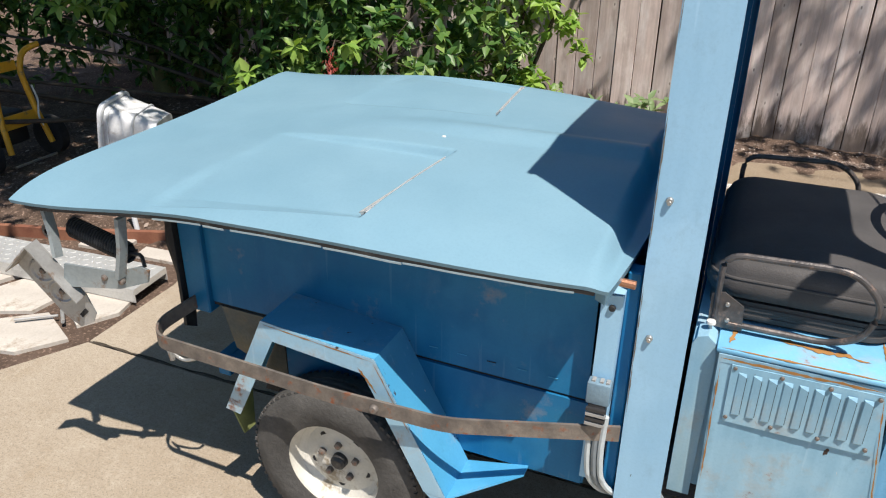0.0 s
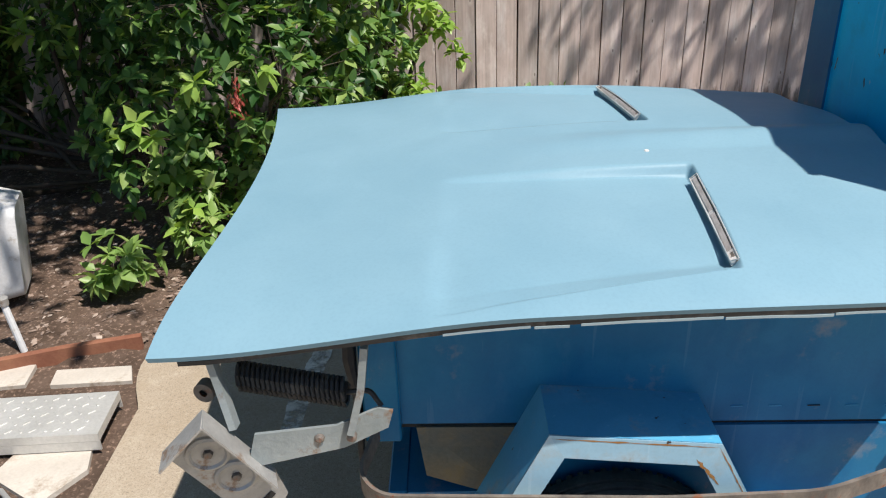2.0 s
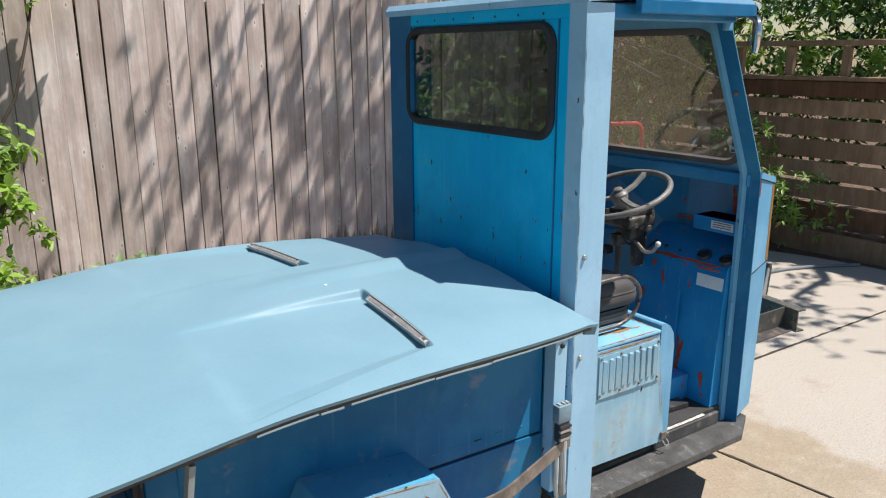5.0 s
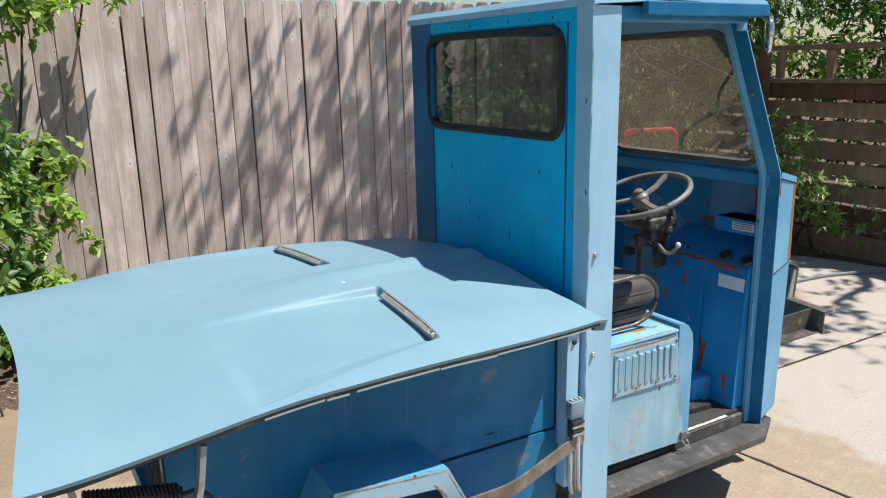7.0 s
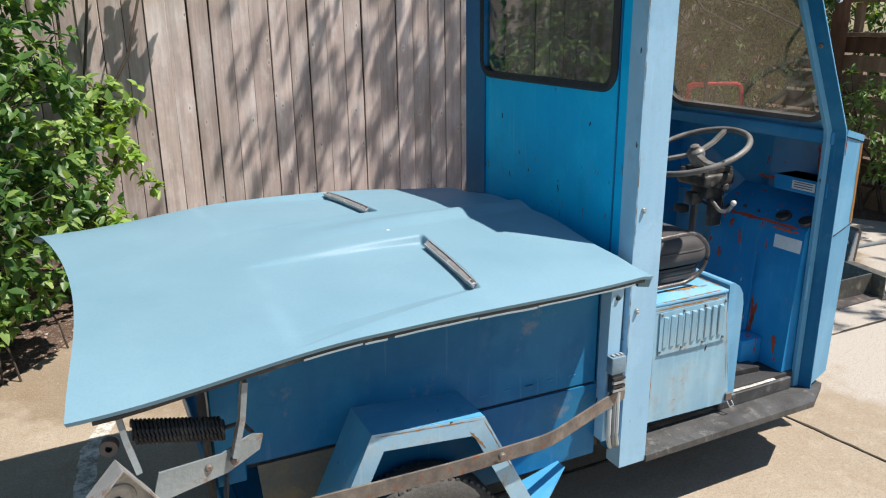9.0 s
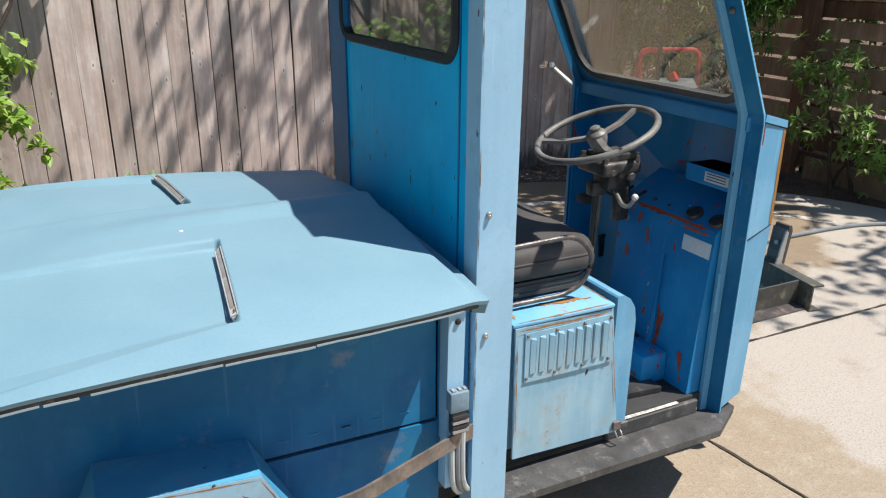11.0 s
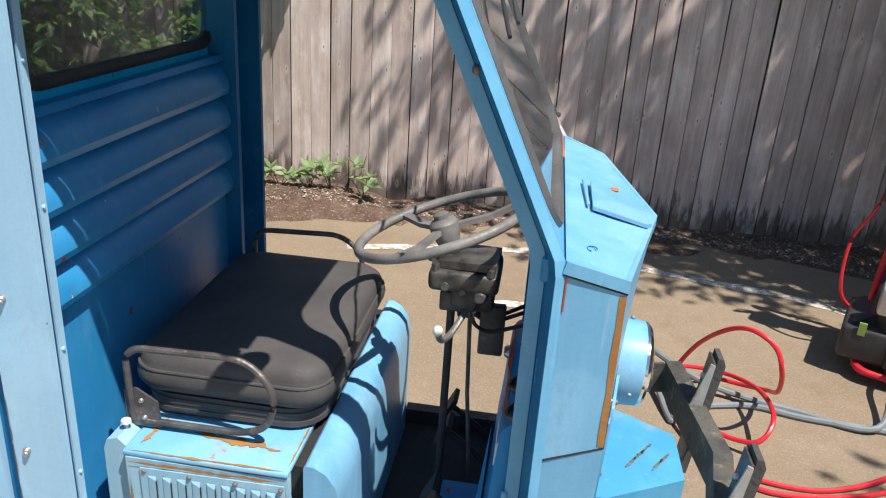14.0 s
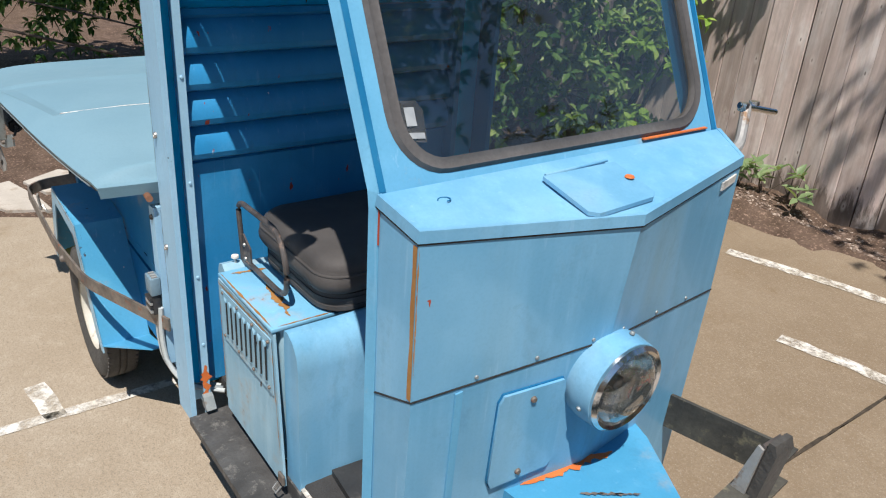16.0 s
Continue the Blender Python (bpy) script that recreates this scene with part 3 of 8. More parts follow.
# the concrete pad's outline towards the beds, from the near left round to the far right
PAD_EDGE = [(-2.30, 1.88), (-2.31, 2.40), (-2.40, 2.75), (-2.23, 3.45), (-2.0, 3.80), (-1.60, 4.35), (-1.2, 4.76), (-0.58, 5.14), (0.2, 5.34),
            (0.92, 5.42), (1.4, 5.45), (2.0, 5.38), (2.5, 5.25), (3.2, 4.95), (3.8, 4.5), (4.35, 3.9), (4.6, 3.2), (4.7, 2.0), (4.8, -0.5), (4.8, -6.0)]


def smooth_line(pts, n=6):
    out = []
    p = [Vector((*q, 0)) for q in pts]
    for i in range(len(p) - 1):
        a, b, c, d = p[max(i - 1, 0)], p[i], p[i + 1], p[min(i + 2, len(p) - 1)]
        for k in range(n):
            t = k / n
            out.append(0.5 * ((2 * b) + (c - a) * t + (2 * a - 5 * b + 4 * c - d) * t * t + (3 * b - a - 3 * c + d) * t ** 3))
    return out + [p[-1]]


pad_far = [(v.x, v.y) for v in smooth_line(PAD_EDGE[1:])]
pavement = thing("pavement", (0, 2, 0), "sunlit beige concrete pad with saw-cut joints", "pavement", kind="structure")


def joint_x(y):
    return 0.93 + max(0.0, 2.85 - y) * 0.13


def pad_piece(outline):
    bm = slab([(x, y, 0.0) for x, y in outline], (0, 0, -0.1))
    return part("concrete_slab", bm, CONCRETE, pavement, smooth=0)


G = 0.006
far = [p for p in pad_far if p[0] < joint_x(p[1]) - G]
right = [p for p in pad_far if p[0] > joint_x(p[1]) + G]
# big slab under the truck, the slab to its right, and the two nearer ones
pad_piece([(-2.30, 1.88)] + far + [(joint_x(5.43) - G, 5.42), (joint_x(2.85) - G, 2.85), (joint_x(1.88) - G, 1.88)])
pad_piece([(joint_x(5.43) + G, 5.42)] + [p for p in right if p[1] > 2.30] + [(4.68, 2.30 + G), (joint_x(2.30) + G, 2.30 + G), (joint_x(2.85) + G, 2.85)])
pad_piece([(-2.30, 1.88 - 2 * G), (joint_x(1.88) - G, 1.88 - 2 * G), (joint_x(-6) - G, -6), (-3.2, -6), (-2.62, 1.3)])
pad_piece([(joint_x(2.30) + G, 2.30 - G), (4.69, 2.30 - G), (4.8, -0.5), (4.8, -6), (joint_x(-6) + G, -6)])
# painted marks on the concrete
def mark(name, pts, w, wobble=0.004, material=CHALK):
    pl = [Vector((x, y, 0.004)) for x, y in pts]
    path = []
    for a, b in zip(pl, pl[1:]):
        k = max(2, int((b - a).length / 0.05))
        path += [a.lerp(b, i / k) for i in range(k)]
    path.append(pl[-1])
    bm = bmesh.new()
    row = []
    for i, p in enumerate(path):
        d = (path[min(i + 1, len(path) - 1)] - path[max(i - 1, 0)]).normalized()
        s = Vector((-d.y, d.x, 0))
        h = w / 2 + random.uniform(-wobble, wobble)
        row.append((bm.verts.new(p + s * h), bm.verts.new(p - s * (w / 2 + random.uniform(-wobble, wobble)))))
    for (a, b), (c, d) in zip(row, row[1:]):
        bm.faces.new((a, b, d, c))
    return part(name, bm, material, pavement, smooth=0)


for line in ([(joint_x(5.4), 5.4), (joint_x(2.85), 2.85), (joint_x(2.0), 2.0)], [(joint_x(1.9), 1.9), (joint_x(-3.0), -3.0)], [(joint_x(2.3) + 0.02, 2.30), (4.66, 2.30)], [(-2.28, 1.875), (joint_x(1.88) - 0.02, 1.875)]):
    mark("joint_dirt", line, 0.011, 0.0045, JOINTDIRT)
mark("painted_line", [(-0.3, 4.68), (0.4, 4.87), (0.8, 4.945), (1.25, 4.90), (2.33, 4.66), (3.3, 4.2), (3.9, 3.4)], 0.085, 0.012)
mark("painted_line", [(0.42, 4.05), (0.80, 4.13), (1.22, 4.115)], 0.08, 0.012)
mark("painted_line", [(-0.66, 0.55), (-0.635, 1.06), (-0.628, 1.62)], 0.05)
mark("painted_line", [(-0.62, 1.20), (-0.86, 1.168)], 0.075)
mark("painted_line", [(-1.44, 3.46), (-1.57, 3.21), (-1.69, 2.9), (-1.743, 2.394), (-1.75, 2.2)], 0.075, 0.005)

# planting beds
def mound(x, y):
    m = 0.05 * noise.noise((x * 2.1, y * 2.1, 0)) + 0.03 * noise.noise((x * 7, y * 7, 3)) + 0.012 * noise.noise((x * 19, y * 19, 5))
    ramp = max(0.0, min(1.0, (y - 4.9) / 0.8)) if x > -1.4 else 0.35
    hill = 0.12 * math.exp(-((x + 0.9) / 0.5) ** 2 - ((y - 5.35) / 0.3) ** 2)
    return -0.035 + 0.07 * ramp + m * (0.5 + 0.6 * ramp) + hill


sheet_grid("soil_bed", lambda x, y: y > 1.2 and (x < -2.28 or y > 2.2), -9, 9, 1.2, 9, 0.06, lambda x, y: min(mound(x, y), -0.02) if (-2.5 < x < 4.9 and y < 5.2 - 0.9 * max(0, -x - 0.6) - 0.5 * max(0, x - 2.0) - 0.1 or x < -2.28 and y < 2.75) else mound(x, y),
           LITTER, "reddish brown bed of soil and leaf litter", "soil")


def scatter(name, count, where, size, material, label, category, flat=0.5):
    """Chips and crumbs, joined into one mesh."""
    verts, faces = [], []
    rng = random.Random(name)
    for i in range(count):
        x, y, z = where(rng)
        s = size * rng.uniform(0.4, 1.3)
        a = rng.uniform(0, 6.28)
        e, g = Vector((math.cos(a), math.sin(a), rng.uniform(-0.3, 0.3))) * s, Vector((-math.sin(a), math.cos(a), rng.uniform(-0.3, 0.3))) * s * rng.uniform(0.4, 0.9)
        u = Vector((0, 0, s * flat))
        b = len(verts)
        p = Vector((x, y, z))
        verts += [p + e, p + g, p - e, p - g, p + u + e * 0.2]
        faces += [(b, b + 1, b + 4), (b + 1, b + 2, b + 4), (b + 2, b + 3, b + 4), (b + 3, b, b + 4)]
    me = bpy.data.meshes.new(name)
    me.from_pydata([tuple(v) for v in verts], [], faces)
    return tagged(place(name, me, material, (0, 0, 0)), label, category, kind="stuff")


def on_far_bed(r):
    x = r.uniform(-1.4, 4.0)
    y = r.uniform(5.0, 5.64)
    while (y < 5.46 - 0.10 * abs(x - 1.2) ** 1.8 + (0.12 if x < 0 else 0)) and y < 5.5:
        y += 0.08
    return x, y, mound(x, y)


def on_left_bed(r):
    while True:
        x, y = r.uniform(-4.6, -1.3), r.uniform(2.6, 5.5)
        if y > 2.85 and (x < -2.42 or y > 3.5 + (x + 2.25) * 1.4):
            return x, y, mound(x, y)


scatter("bark_mulch", 5200, on_far_bed, 0.013, BARKCHIP, "dry bark and soil crumbs along the fence foot", "mulch")
scatter("leaf_litter", 5200, on_left_bed, 0.017, BARKCHIP, "brown fallen leaves and bark on the shaded bed", "leaf litter", 0.25)

# ---- vertical board fence behind the yard ----
fence = thing("wall_north", (0.5, 5.66, 0), "tall weathered cedar board fence with dog-eared tops", "fence", kind="structure")
BOARD = 0.1445
board_meshes = []
for k in range(5):
    rng = random.Random(k)
    w, t, h = 0.1395 + 0.0012 * k, 0.018, 2.28
    bm = bmesh.new()
    prof = [(-w / 2, 0), (w / 2, 0), (w / 2, h - 0.03), (w / 2 - 0.025, h), (-w / 2 + 0.025, h), (-w / 2, h - 0.03)]
    slab([(a, -t / 2, b) for a, b in prof], (0, t, 0), bm)
    bmesh.ops.bevel(bm, geom=bm.edges[:], offset=0.003, segments=1, affect='EDGES')
    bmesh.ops.recalc_face_normals(bm, faces=bm.faces)
    me = bpy.data.meshes.new("board")
    bm.to_mesh(me)
    bm.free()
    board_meshes.append(me)
rng = random.Random(7)
x = -6.2
while x < 4.5:
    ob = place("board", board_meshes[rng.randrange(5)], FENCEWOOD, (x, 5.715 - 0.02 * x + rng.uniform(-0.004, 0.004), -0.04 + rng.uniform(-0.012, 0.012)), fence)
    ob.rotation_euler = (0, radians(rng.uniform(-0.25, 0.25)), radians(rng.uniform(-0.8, 0.8)))
    x += BOARD + rng.uniform(0.0, 0.004)
part("backing_board", slab([(-6.3, 5.905, -0.1), (4.6, 5.687, -0.1), (4.6, 5.687, 2.1), (-6.3, 5.905, 2.1)], (0, 0.02, 0)), RAILWOOD, fence, smooth=0)
for z in (0.35, 1.1, 1.85):
    part("fence_rail", slab([(-6.3, 5.858, z - 0.045), (4.6, 5.640, z - 0.045), (4.6, 5.640, z + 0.045), (-6.3, 5.858, z + 0.045)], (0, 0.035, 0)), RAILWOOD, fence)

# ---- slatted fence at the yard's right end ----
fence_e = thing("wall_east", (5.0, 2.0, 0), "brown horizontal slat fence with a railing on top", "fence", kind="structure")
for i, (z0, z1) in enumerate(((0.02, 0.17), (0.20, 0.38), (0.41, 0.57), (0.60, 0.76), (0.79, 0.95), (0.98, 1.14), (1.17, 1.31))):
    # Lowest two slats use the darker timber colour in place of tree shade.
    part("slat", box(5.0, 5.03, -4.0, 5.6, z0, z1), RAILWOOD if i < 2 else PLANKWOOD, fence_e, bevel=0.004, segs=1)
part("beam", box(4.96, 5.06, -4.0, 5.6, 1.335, 1.475), RAILWOOD, fence_e, bevel=0.008, segs=1)
part("cap_rail", box(4.94, 5.08, -4.0, 5.6, 1.48, 1.515), PLANKWOOD, fence_e, bevel=0.006, segs=1)
part("top_rail", box(4.96, 5.05, -4.0, 5.6, 1.775, 1.825), PLANKWOOD, fence_e, bevel=0.006, segs=1)
for i in range(18):
    y = 5.1 - 0.52 * i
    part("baluster", box(4.98, 5.035, y - 0.035, y + 0.035, 1.518, 1.772), PLANKWOOD, fence_e, bevel=0.005, segs=1)
for y in (4.62, 2.2, -0.2, -2.6):
    part("fence_post", box(5.035, 5.14, y - 0.06, y + 0.06, -0.1, 1.28), RAILWOOD, fence_e, bevel=0.006, segs=1)
part("corner_post", box(4.86, 4.955, 4.64, 4.76, -0.1, 2.05), RAILWOOD, fence_e, bevel=0.008, segs=1)
part("retaining_board", box(4.86, 4.90, -4.0, 4.5, -0.1, 0.16), PLANKWOOD, fence_e, bevel=0.006, segs=1)

# ---- the three-wheeled truck ----
YC = 2.0
truck = thing("utility_truck", (0.0, YC, 0.0), "small old three-wheeled truck in faded blue paint with rust", "truck")

# cab: floor, rear wall, posts, roof
part("cab_floor", box(-0.10, 0.97, 1.605, 2.44, 0.30, 0.36), MAT_GREY, truck, "dark worn cab floor", bevel=0.004, segs=1)
part("frame_rail", box(-1.25, 1.05, 1.72, 1.79, 0.24, 0.315), BLACKSTEEL, truck, "black chassis rail")
part("frame_rail", box(-1.25, 1.05, 2.21, 2.28, 0.24, 0.315), BLACKSTEEL, truck, "black chassis rail")
WY0, WY1, WZ0, WZ1 = 1.624, 2.418, 1.488, 1.806
hole = rounded(WY0, WY1, WZ0, WZ1, 0.055)
rear_wall = part("rear_wall", frame_sheet([(-0.11, y, z) for y, z in ((2.56, 1.865), (1.49, 1.865), (1.49, 0.33), (2.56, 0.33))],
                 [(-0.11, y, z) for y, z in hole], (0.006, 0, 0)), WALLBLUE, truck, "chipped blue sheet steel rear wall", smooth=20)
for y in (1.60, 2.465):
    part("wall_seam", box(-0.113, -0.109, y - 0.003, y + 0.003, 0.95, 1.84), SHADEBLUE, rear_wall)
for i in range(9):
    screw("rivet", (-0.111, 1.55 + 0.115 * i, 1.842), (-1, 0, 0), 0.007, DARK, rear_wall)
part("wall_lip", box(-0.116, -0.111, 1.49, 2.56, 1.826, 1.864), WALLBLUE, rear_wall, bevel=0.001, segs=1)
rng = random.Random(12)
for i in range(15):
    yy, zz = rng.uniform(1.53, 2.45), 0.98 + 0.42 * rng.random() ** 1.6
    part("rust_chip", flake((-0.1135, yy, zz), (-0.1135, yy + rng.uniform(-0.008, 0.008), zz + rng.uniform(0.008, 0.04)), (0, 1, 0), rng.uniform(0.004, 0.010), 100 + i, 6), STRAP, rear_wall, smooth=0)
seal_path = [(-0.107, y, z) for y, z in rounded(WY0 - 0.004, WY1 + 0.004, WZ0 - 0.004, WZ1 + 0.004, 0.06, 8)]
window = part("rear_window", slab([(-0.106, y, z) for y, z in hole], (0.004, 0, 0)), CLEARGLASS, truck, "rear window pane", smooth=0)
window.visible_shadow = False
part("window_seal", sweep(seal_path, [(-0.012, -0.014), (0.004, -0.017), (0.012, -0.008), (0.012, 0.010), (0.002, 0.016), (-0.012, 0.012)], up=(1, 0, 0), closed=True), BLACKRUB, window, "black rubber window seal")

# ribbed inner panel of the rear wall
prof = [(-0.070, 1.455), (-0.060, 1.442), (-0.080, 1.432)]
z = 1.432
for i in range(4):
    prof += [(-0.074, z - 0.004), (-0.058, z - 0.022), (-0.048, z - 0.045), (-0.045, z - 0.065), (-0.050, z - 0.080), (-0.066, z - 0.088), (-0.082, z - 0.091)]
    z -= 0.093
prof += [(-0.070, z - 0.004), (-0.070, 0.36)]
bm = bmesh.new()
rows = [[bm.verts.new((px, y, pz)) for px, pz in prof] for y in (1.556, 2.405)]
for i in range(len(prof) - 1):
    bm.faces.new((rows[0][i], rows[0][i + 1], rows[1][i + 1], rows[1][i]))
back = [bm.verts.new((-0.098, y, zz)) for y in (1.556, 2.405) for zz in (1.455, 0.36)]
bm.faces.new((rows[0][0], rows[1][0], back[2], back[0]))
bm.faces.new((rows[0][-1], rows[1][-1], back[3], back[1]))
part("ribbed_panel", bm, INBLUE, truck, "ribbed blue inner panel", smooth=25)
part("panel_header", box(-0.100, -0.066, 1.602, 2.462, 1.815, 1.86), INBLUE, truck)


def post(y0, y1, side):
    """A folded sheet channel, open to the inside."""
    t = 0.004
    out, inn = (y0, y1) if side < 0 else (y1, y0)
    s = 1 if side < 0 else -1
    pts = [(-0.117, inn), (-0.117, out), (-0.010, out), (-0.010, out + s * 0.016), (-0.014, out + s * 0.016), (-0.014, out + s * t), (-0.112, out + s * t), (-0.112, inn - s * t),
           (-0.030, inn - s * t), (-0.030, inn - s * 0.020), (-0.026, inn - s * 0.020), (-0.026, inn)]
    return slab([(a, b, 0.272) for a, b in pts], (0, 0, 1.593))


# One post twice: pale for the sunlit side, shade coloured into the far one.
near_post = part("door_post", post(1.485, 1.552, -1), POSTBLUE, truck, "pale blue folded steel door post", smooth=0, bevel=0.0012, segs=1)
far_post = part("door_post", post(2.400, 2.553, 1), SHADEBLUE, truck, "folded steel door post", smooth=0, bevel=0.0012, segs=1)
for z in (1.142, 0.822):
    screw("bolt", (-0.088, 1.484, z), (0, -1, 0), 0.008, STEEL, near_post)
    screw("nut", (-0.088, 1.480, z - 0.004), (-0.1, -1, 0), 0.0055, STEEL, near_post)
for z in (1.55, 1.30, 1.02, 0.74, 0.52):
    screw("rivet", (-0.0255, 1.542, z), (1, 0, 0), 0.0045, POSTBLUE, near_post)
part("primer_patch", flake((-0.0245, 1.541, 0.34), (-0.0245, 1.541, 0.45), (0, 1, 0), 0.05, 71, 14), ORANGE, near_post, "bright orange primer patch")
part("foot_bracket", slab([(-0.024, 1.525, 0.31), (0.012, 1.525, 0.31), (-0.010, 1.525, 0.345), (-0.024, 1.525, 0.35)], (0, 0.03, 0)), HINGEGREY, near_post)

roof_prof = [(-0.122, 1.864), (-0.122, 1.885), (-0.105, 1.905), (0.2, 1.925), (0.52, 1.910), (0.615, 1.888), (0.62, 1.866), (0.52, 1.872), (0.2, 1.885), (-0.11, 1.868)]
part("roof", slab([(a, 1.475, b) for a, b in roof_prof], (0, 1.10, 0)), POSTBLUE, truck, "pale blue sheet roof", bevel=0.006)
# Lip added and sized to keep direct sun off the ribbed panel.
part("roof_gutter", box(0.06, 0.60, 1.452, 1.476, 1.838, 1.878), SHADEBLUE, truck, "folded lip along the roof edge, added to shade the cab inside", bevel=0.003, segs=1)
# Dark sheet added under the pale roof to cut light bounced onto the seat.
part("roof_lining", slab([(-0.10, 1.55, 1.862), (0.2, 1.55, 1.879), (0.52, 1.55, 1.866), (0.52, 1.55, 1.862), (0.2, 1.55, 1.874), (-0.10, 1.55, 1.857)], (0, 0.94, 0)), SHADEBLUE, truck, "dark blue roof underside, added to cut bounced light")
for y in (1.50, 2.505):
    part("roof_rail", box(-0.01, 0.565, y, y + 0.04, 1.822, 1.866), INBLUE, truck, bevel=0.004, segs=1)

# windscreen frame: leans back from the cowl
LEAN_X = -0.475  # x per z


def ws(y, z, off=0.0):
    """A place on the leaning windscreen plane."""
    n = Vector((1, 0, -LEAN_X)).normalized()
    return Vector((0.877 + (z - 1.29) * LEAN_X, y, z)) + n * off


GY0, GY1, GZ0, GZ1 = 1.624, 2.428, 1.328, 1.80
ghole = rounded(GY0, GY1, GZ0, GZ1, 0.085)
ws_frame = part("windscreen_frame", frame_sheet([ws(y, z) for y, z in ((2.475, 1.866), (1.562, 1.866), (1.562, 1.285), (2.475, 1.285))], [ws(y, z) for y, z in ghole],
                ws(0, 1.3, -0.006) - ws(0, 1.3)), BLUE, truck, "blue steel windscreen surround", smooth=20)
screen = part("windscreen", slab([ws(y, z, -0.001) for y, z in ghole], ws(0, 1.3, -0.004) - ws(0, 1.3)), GLASS, truck, "dusty windscreen pane", smooth=0)
screen.visible_shadow = False
part("windscreen_seal", sweep([ws(y, z, -0.002) for y, z in rounded(GY0 - 0.004, GY1 + 0.004, GZ0 - 0.004, GZ1 + 0.004, 0.089, 8)],
     [(-0.012, -0.007), (0.0, -0.009), (0.012, -0.006), (0.016, 0.003), (0.009, 0.011), (-0.002, 0.008), (-0.011, 0.011)], up=Vector((1, 0, 0.46)).normalized(), closed=True), GREYRUB, screen, "weathered grey rubber seal")
WORNPRINT = plain("worn pale print", (0.30, 0.33, 0.36), (0.45, 0.48, 0.5), 0.5, scale=40)
CLEARFILM = glass("clear inspection film", (0.60, 0.62, 0.63), (0.5, 0.52, 0.55), 0.30, 0.1)
sticker = part("sticker", slab([ws(y, z, 0.002) for y, z in ((1.622, 1.368), (1.676, 1.362), (1.680, 1.412), (1.668, 1.428), (1.633, 1.430), (1.621, 1.418))], (0.001, 0, 0)), CLEARFILM, screen, "square clear windscreen sticker with pale print", smooth=0)
for quad in (((1.628, 1.372), (1.672, 1.368), (1.672, 1.377), (1.628, 1.381)), ((1.640, 1.390), (1.660, 1.389), (1.660, 1.418), (1.640, 1.419))):
    part("sticker_bar", slab([ws(y, z, 0.005) for y, z in quad], (0.001, 0, 0)), WORNPRINT, sticker, smooth=0)
for y in (1.85, 2.13):
    part("wiper_arm", tube([ws(2.2 - (y - 2.0) * 0.2, 1.79, 0.03), ws(y, 1.70, 0.03), ws(y - 0.18, 1.62, 0.03)], 0.004), BLACKSTEEL, truck)


def pillar(y0, y1, name_mat):
    """A windscreen pillar: upright to the cowl, then leaning back to the roof."""
    s = 1 if y1 > y0 else -1
    sec = [(0.880, 0.0), (0.864, -0.010), (0.848, 0.034), (0.822, 0.034), (0.822, 0.046), (0.852, 0.046), (0.870, 0.012), (0.880, 0.014)]
    rings = [[(a + dx, y0 + s * b, z) for a, b in sec] for z, dx in ((0.272, 0.0), (1.27, 0.0), (1.30, -0.005), (1.866, -0.276))]
    # Web in the dark copy of the blue; its shade is in the colour.
    main = part("windscreen_pillar", loft(rings), SHADEBLUE, truck, "blue steel windscreen pillar", smooth=0)
    # Edge strips in a lighter blue: light on the edges put into the colour.
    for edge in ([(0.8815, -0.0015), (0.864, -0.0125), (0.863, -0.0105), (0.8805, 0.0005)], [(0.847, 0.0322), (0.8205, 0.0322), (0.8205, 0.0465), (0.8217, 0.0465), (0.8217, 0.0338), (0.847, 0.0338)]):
        part("pillar_edge", loft([[(a + dx, y0 + s * b, z) for a, b in edge] for z, dx in ((0.272, 0.0), (1.27, 0.0), (1.30, -0.005), (1.866, -0.276))]), name_mat, main, "pillar edge, coloured paler for the sun on it", smooth=0)
    return main


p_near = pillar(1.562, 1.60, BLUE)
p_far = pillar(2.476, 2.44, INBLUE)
screw("bolt", (0.706, 1.577, 1.59), (-0.9, -0.35, 0), 0.008, STRAP, p_near)
part("door_strike", box(0.814, 0.826, 1.588, 1.596, 0.66, 0.80), BLUE, p_near, bevel=0.003, segs=1)

# cowl and nose: a shallow prow with a crease down the middle
C0N, C1N, CB, C1F, C0F = (0.878, 1.560, 1.298), (0.984, 1.570, 1.270), (1.079, 1.998, 1.252), (0.986, 2.428, 1.274), (0.880, 2.478, 1.302)
cowl = part("cowl", slab([C0N, C1N, CB, C1F, C0F], (0, 0, -0.014)), NOSEBLUE, truck, "sky blue cowl top with small dents", bevel=0.006)
part("cowl_lip", sweep([Vector(p) + Vector((-0.0015, 0, -0.009)) for p in (C0N, C1N, CB, C1F, C0F)], rect(0.009, 0.022)), NOSEBLUE, cowl, smooth=20)


def on_cowl(x, y):
    """Height of the cowl top at x, y (a fan of two planes)."""
    a, b, c = (Vector(C0N), Vector(C1N), Vector(CB)) if y < 1.998 else (Vector(C0F), Vector(C1F), Vector(CB))
    n = (b - a).cross(c - a)
    return a.z - (n.x * (x - a.x) + n.y * (y - a.y)) / n.z


flap = slab([(x, y, on_cowl(x, y) + 0.002) for x, y in ((0.934, 1.876), (1.046, 1.884), (1.058, 1.902), (1.052, 2.050), (1.040, 2.068), (0.936, 2.065))], (0, 0, 0.008))
flap_ob = part("filler_flap", flap, NOSEBLUE, cowl, "hinged blue access flap", bevel=0.003)
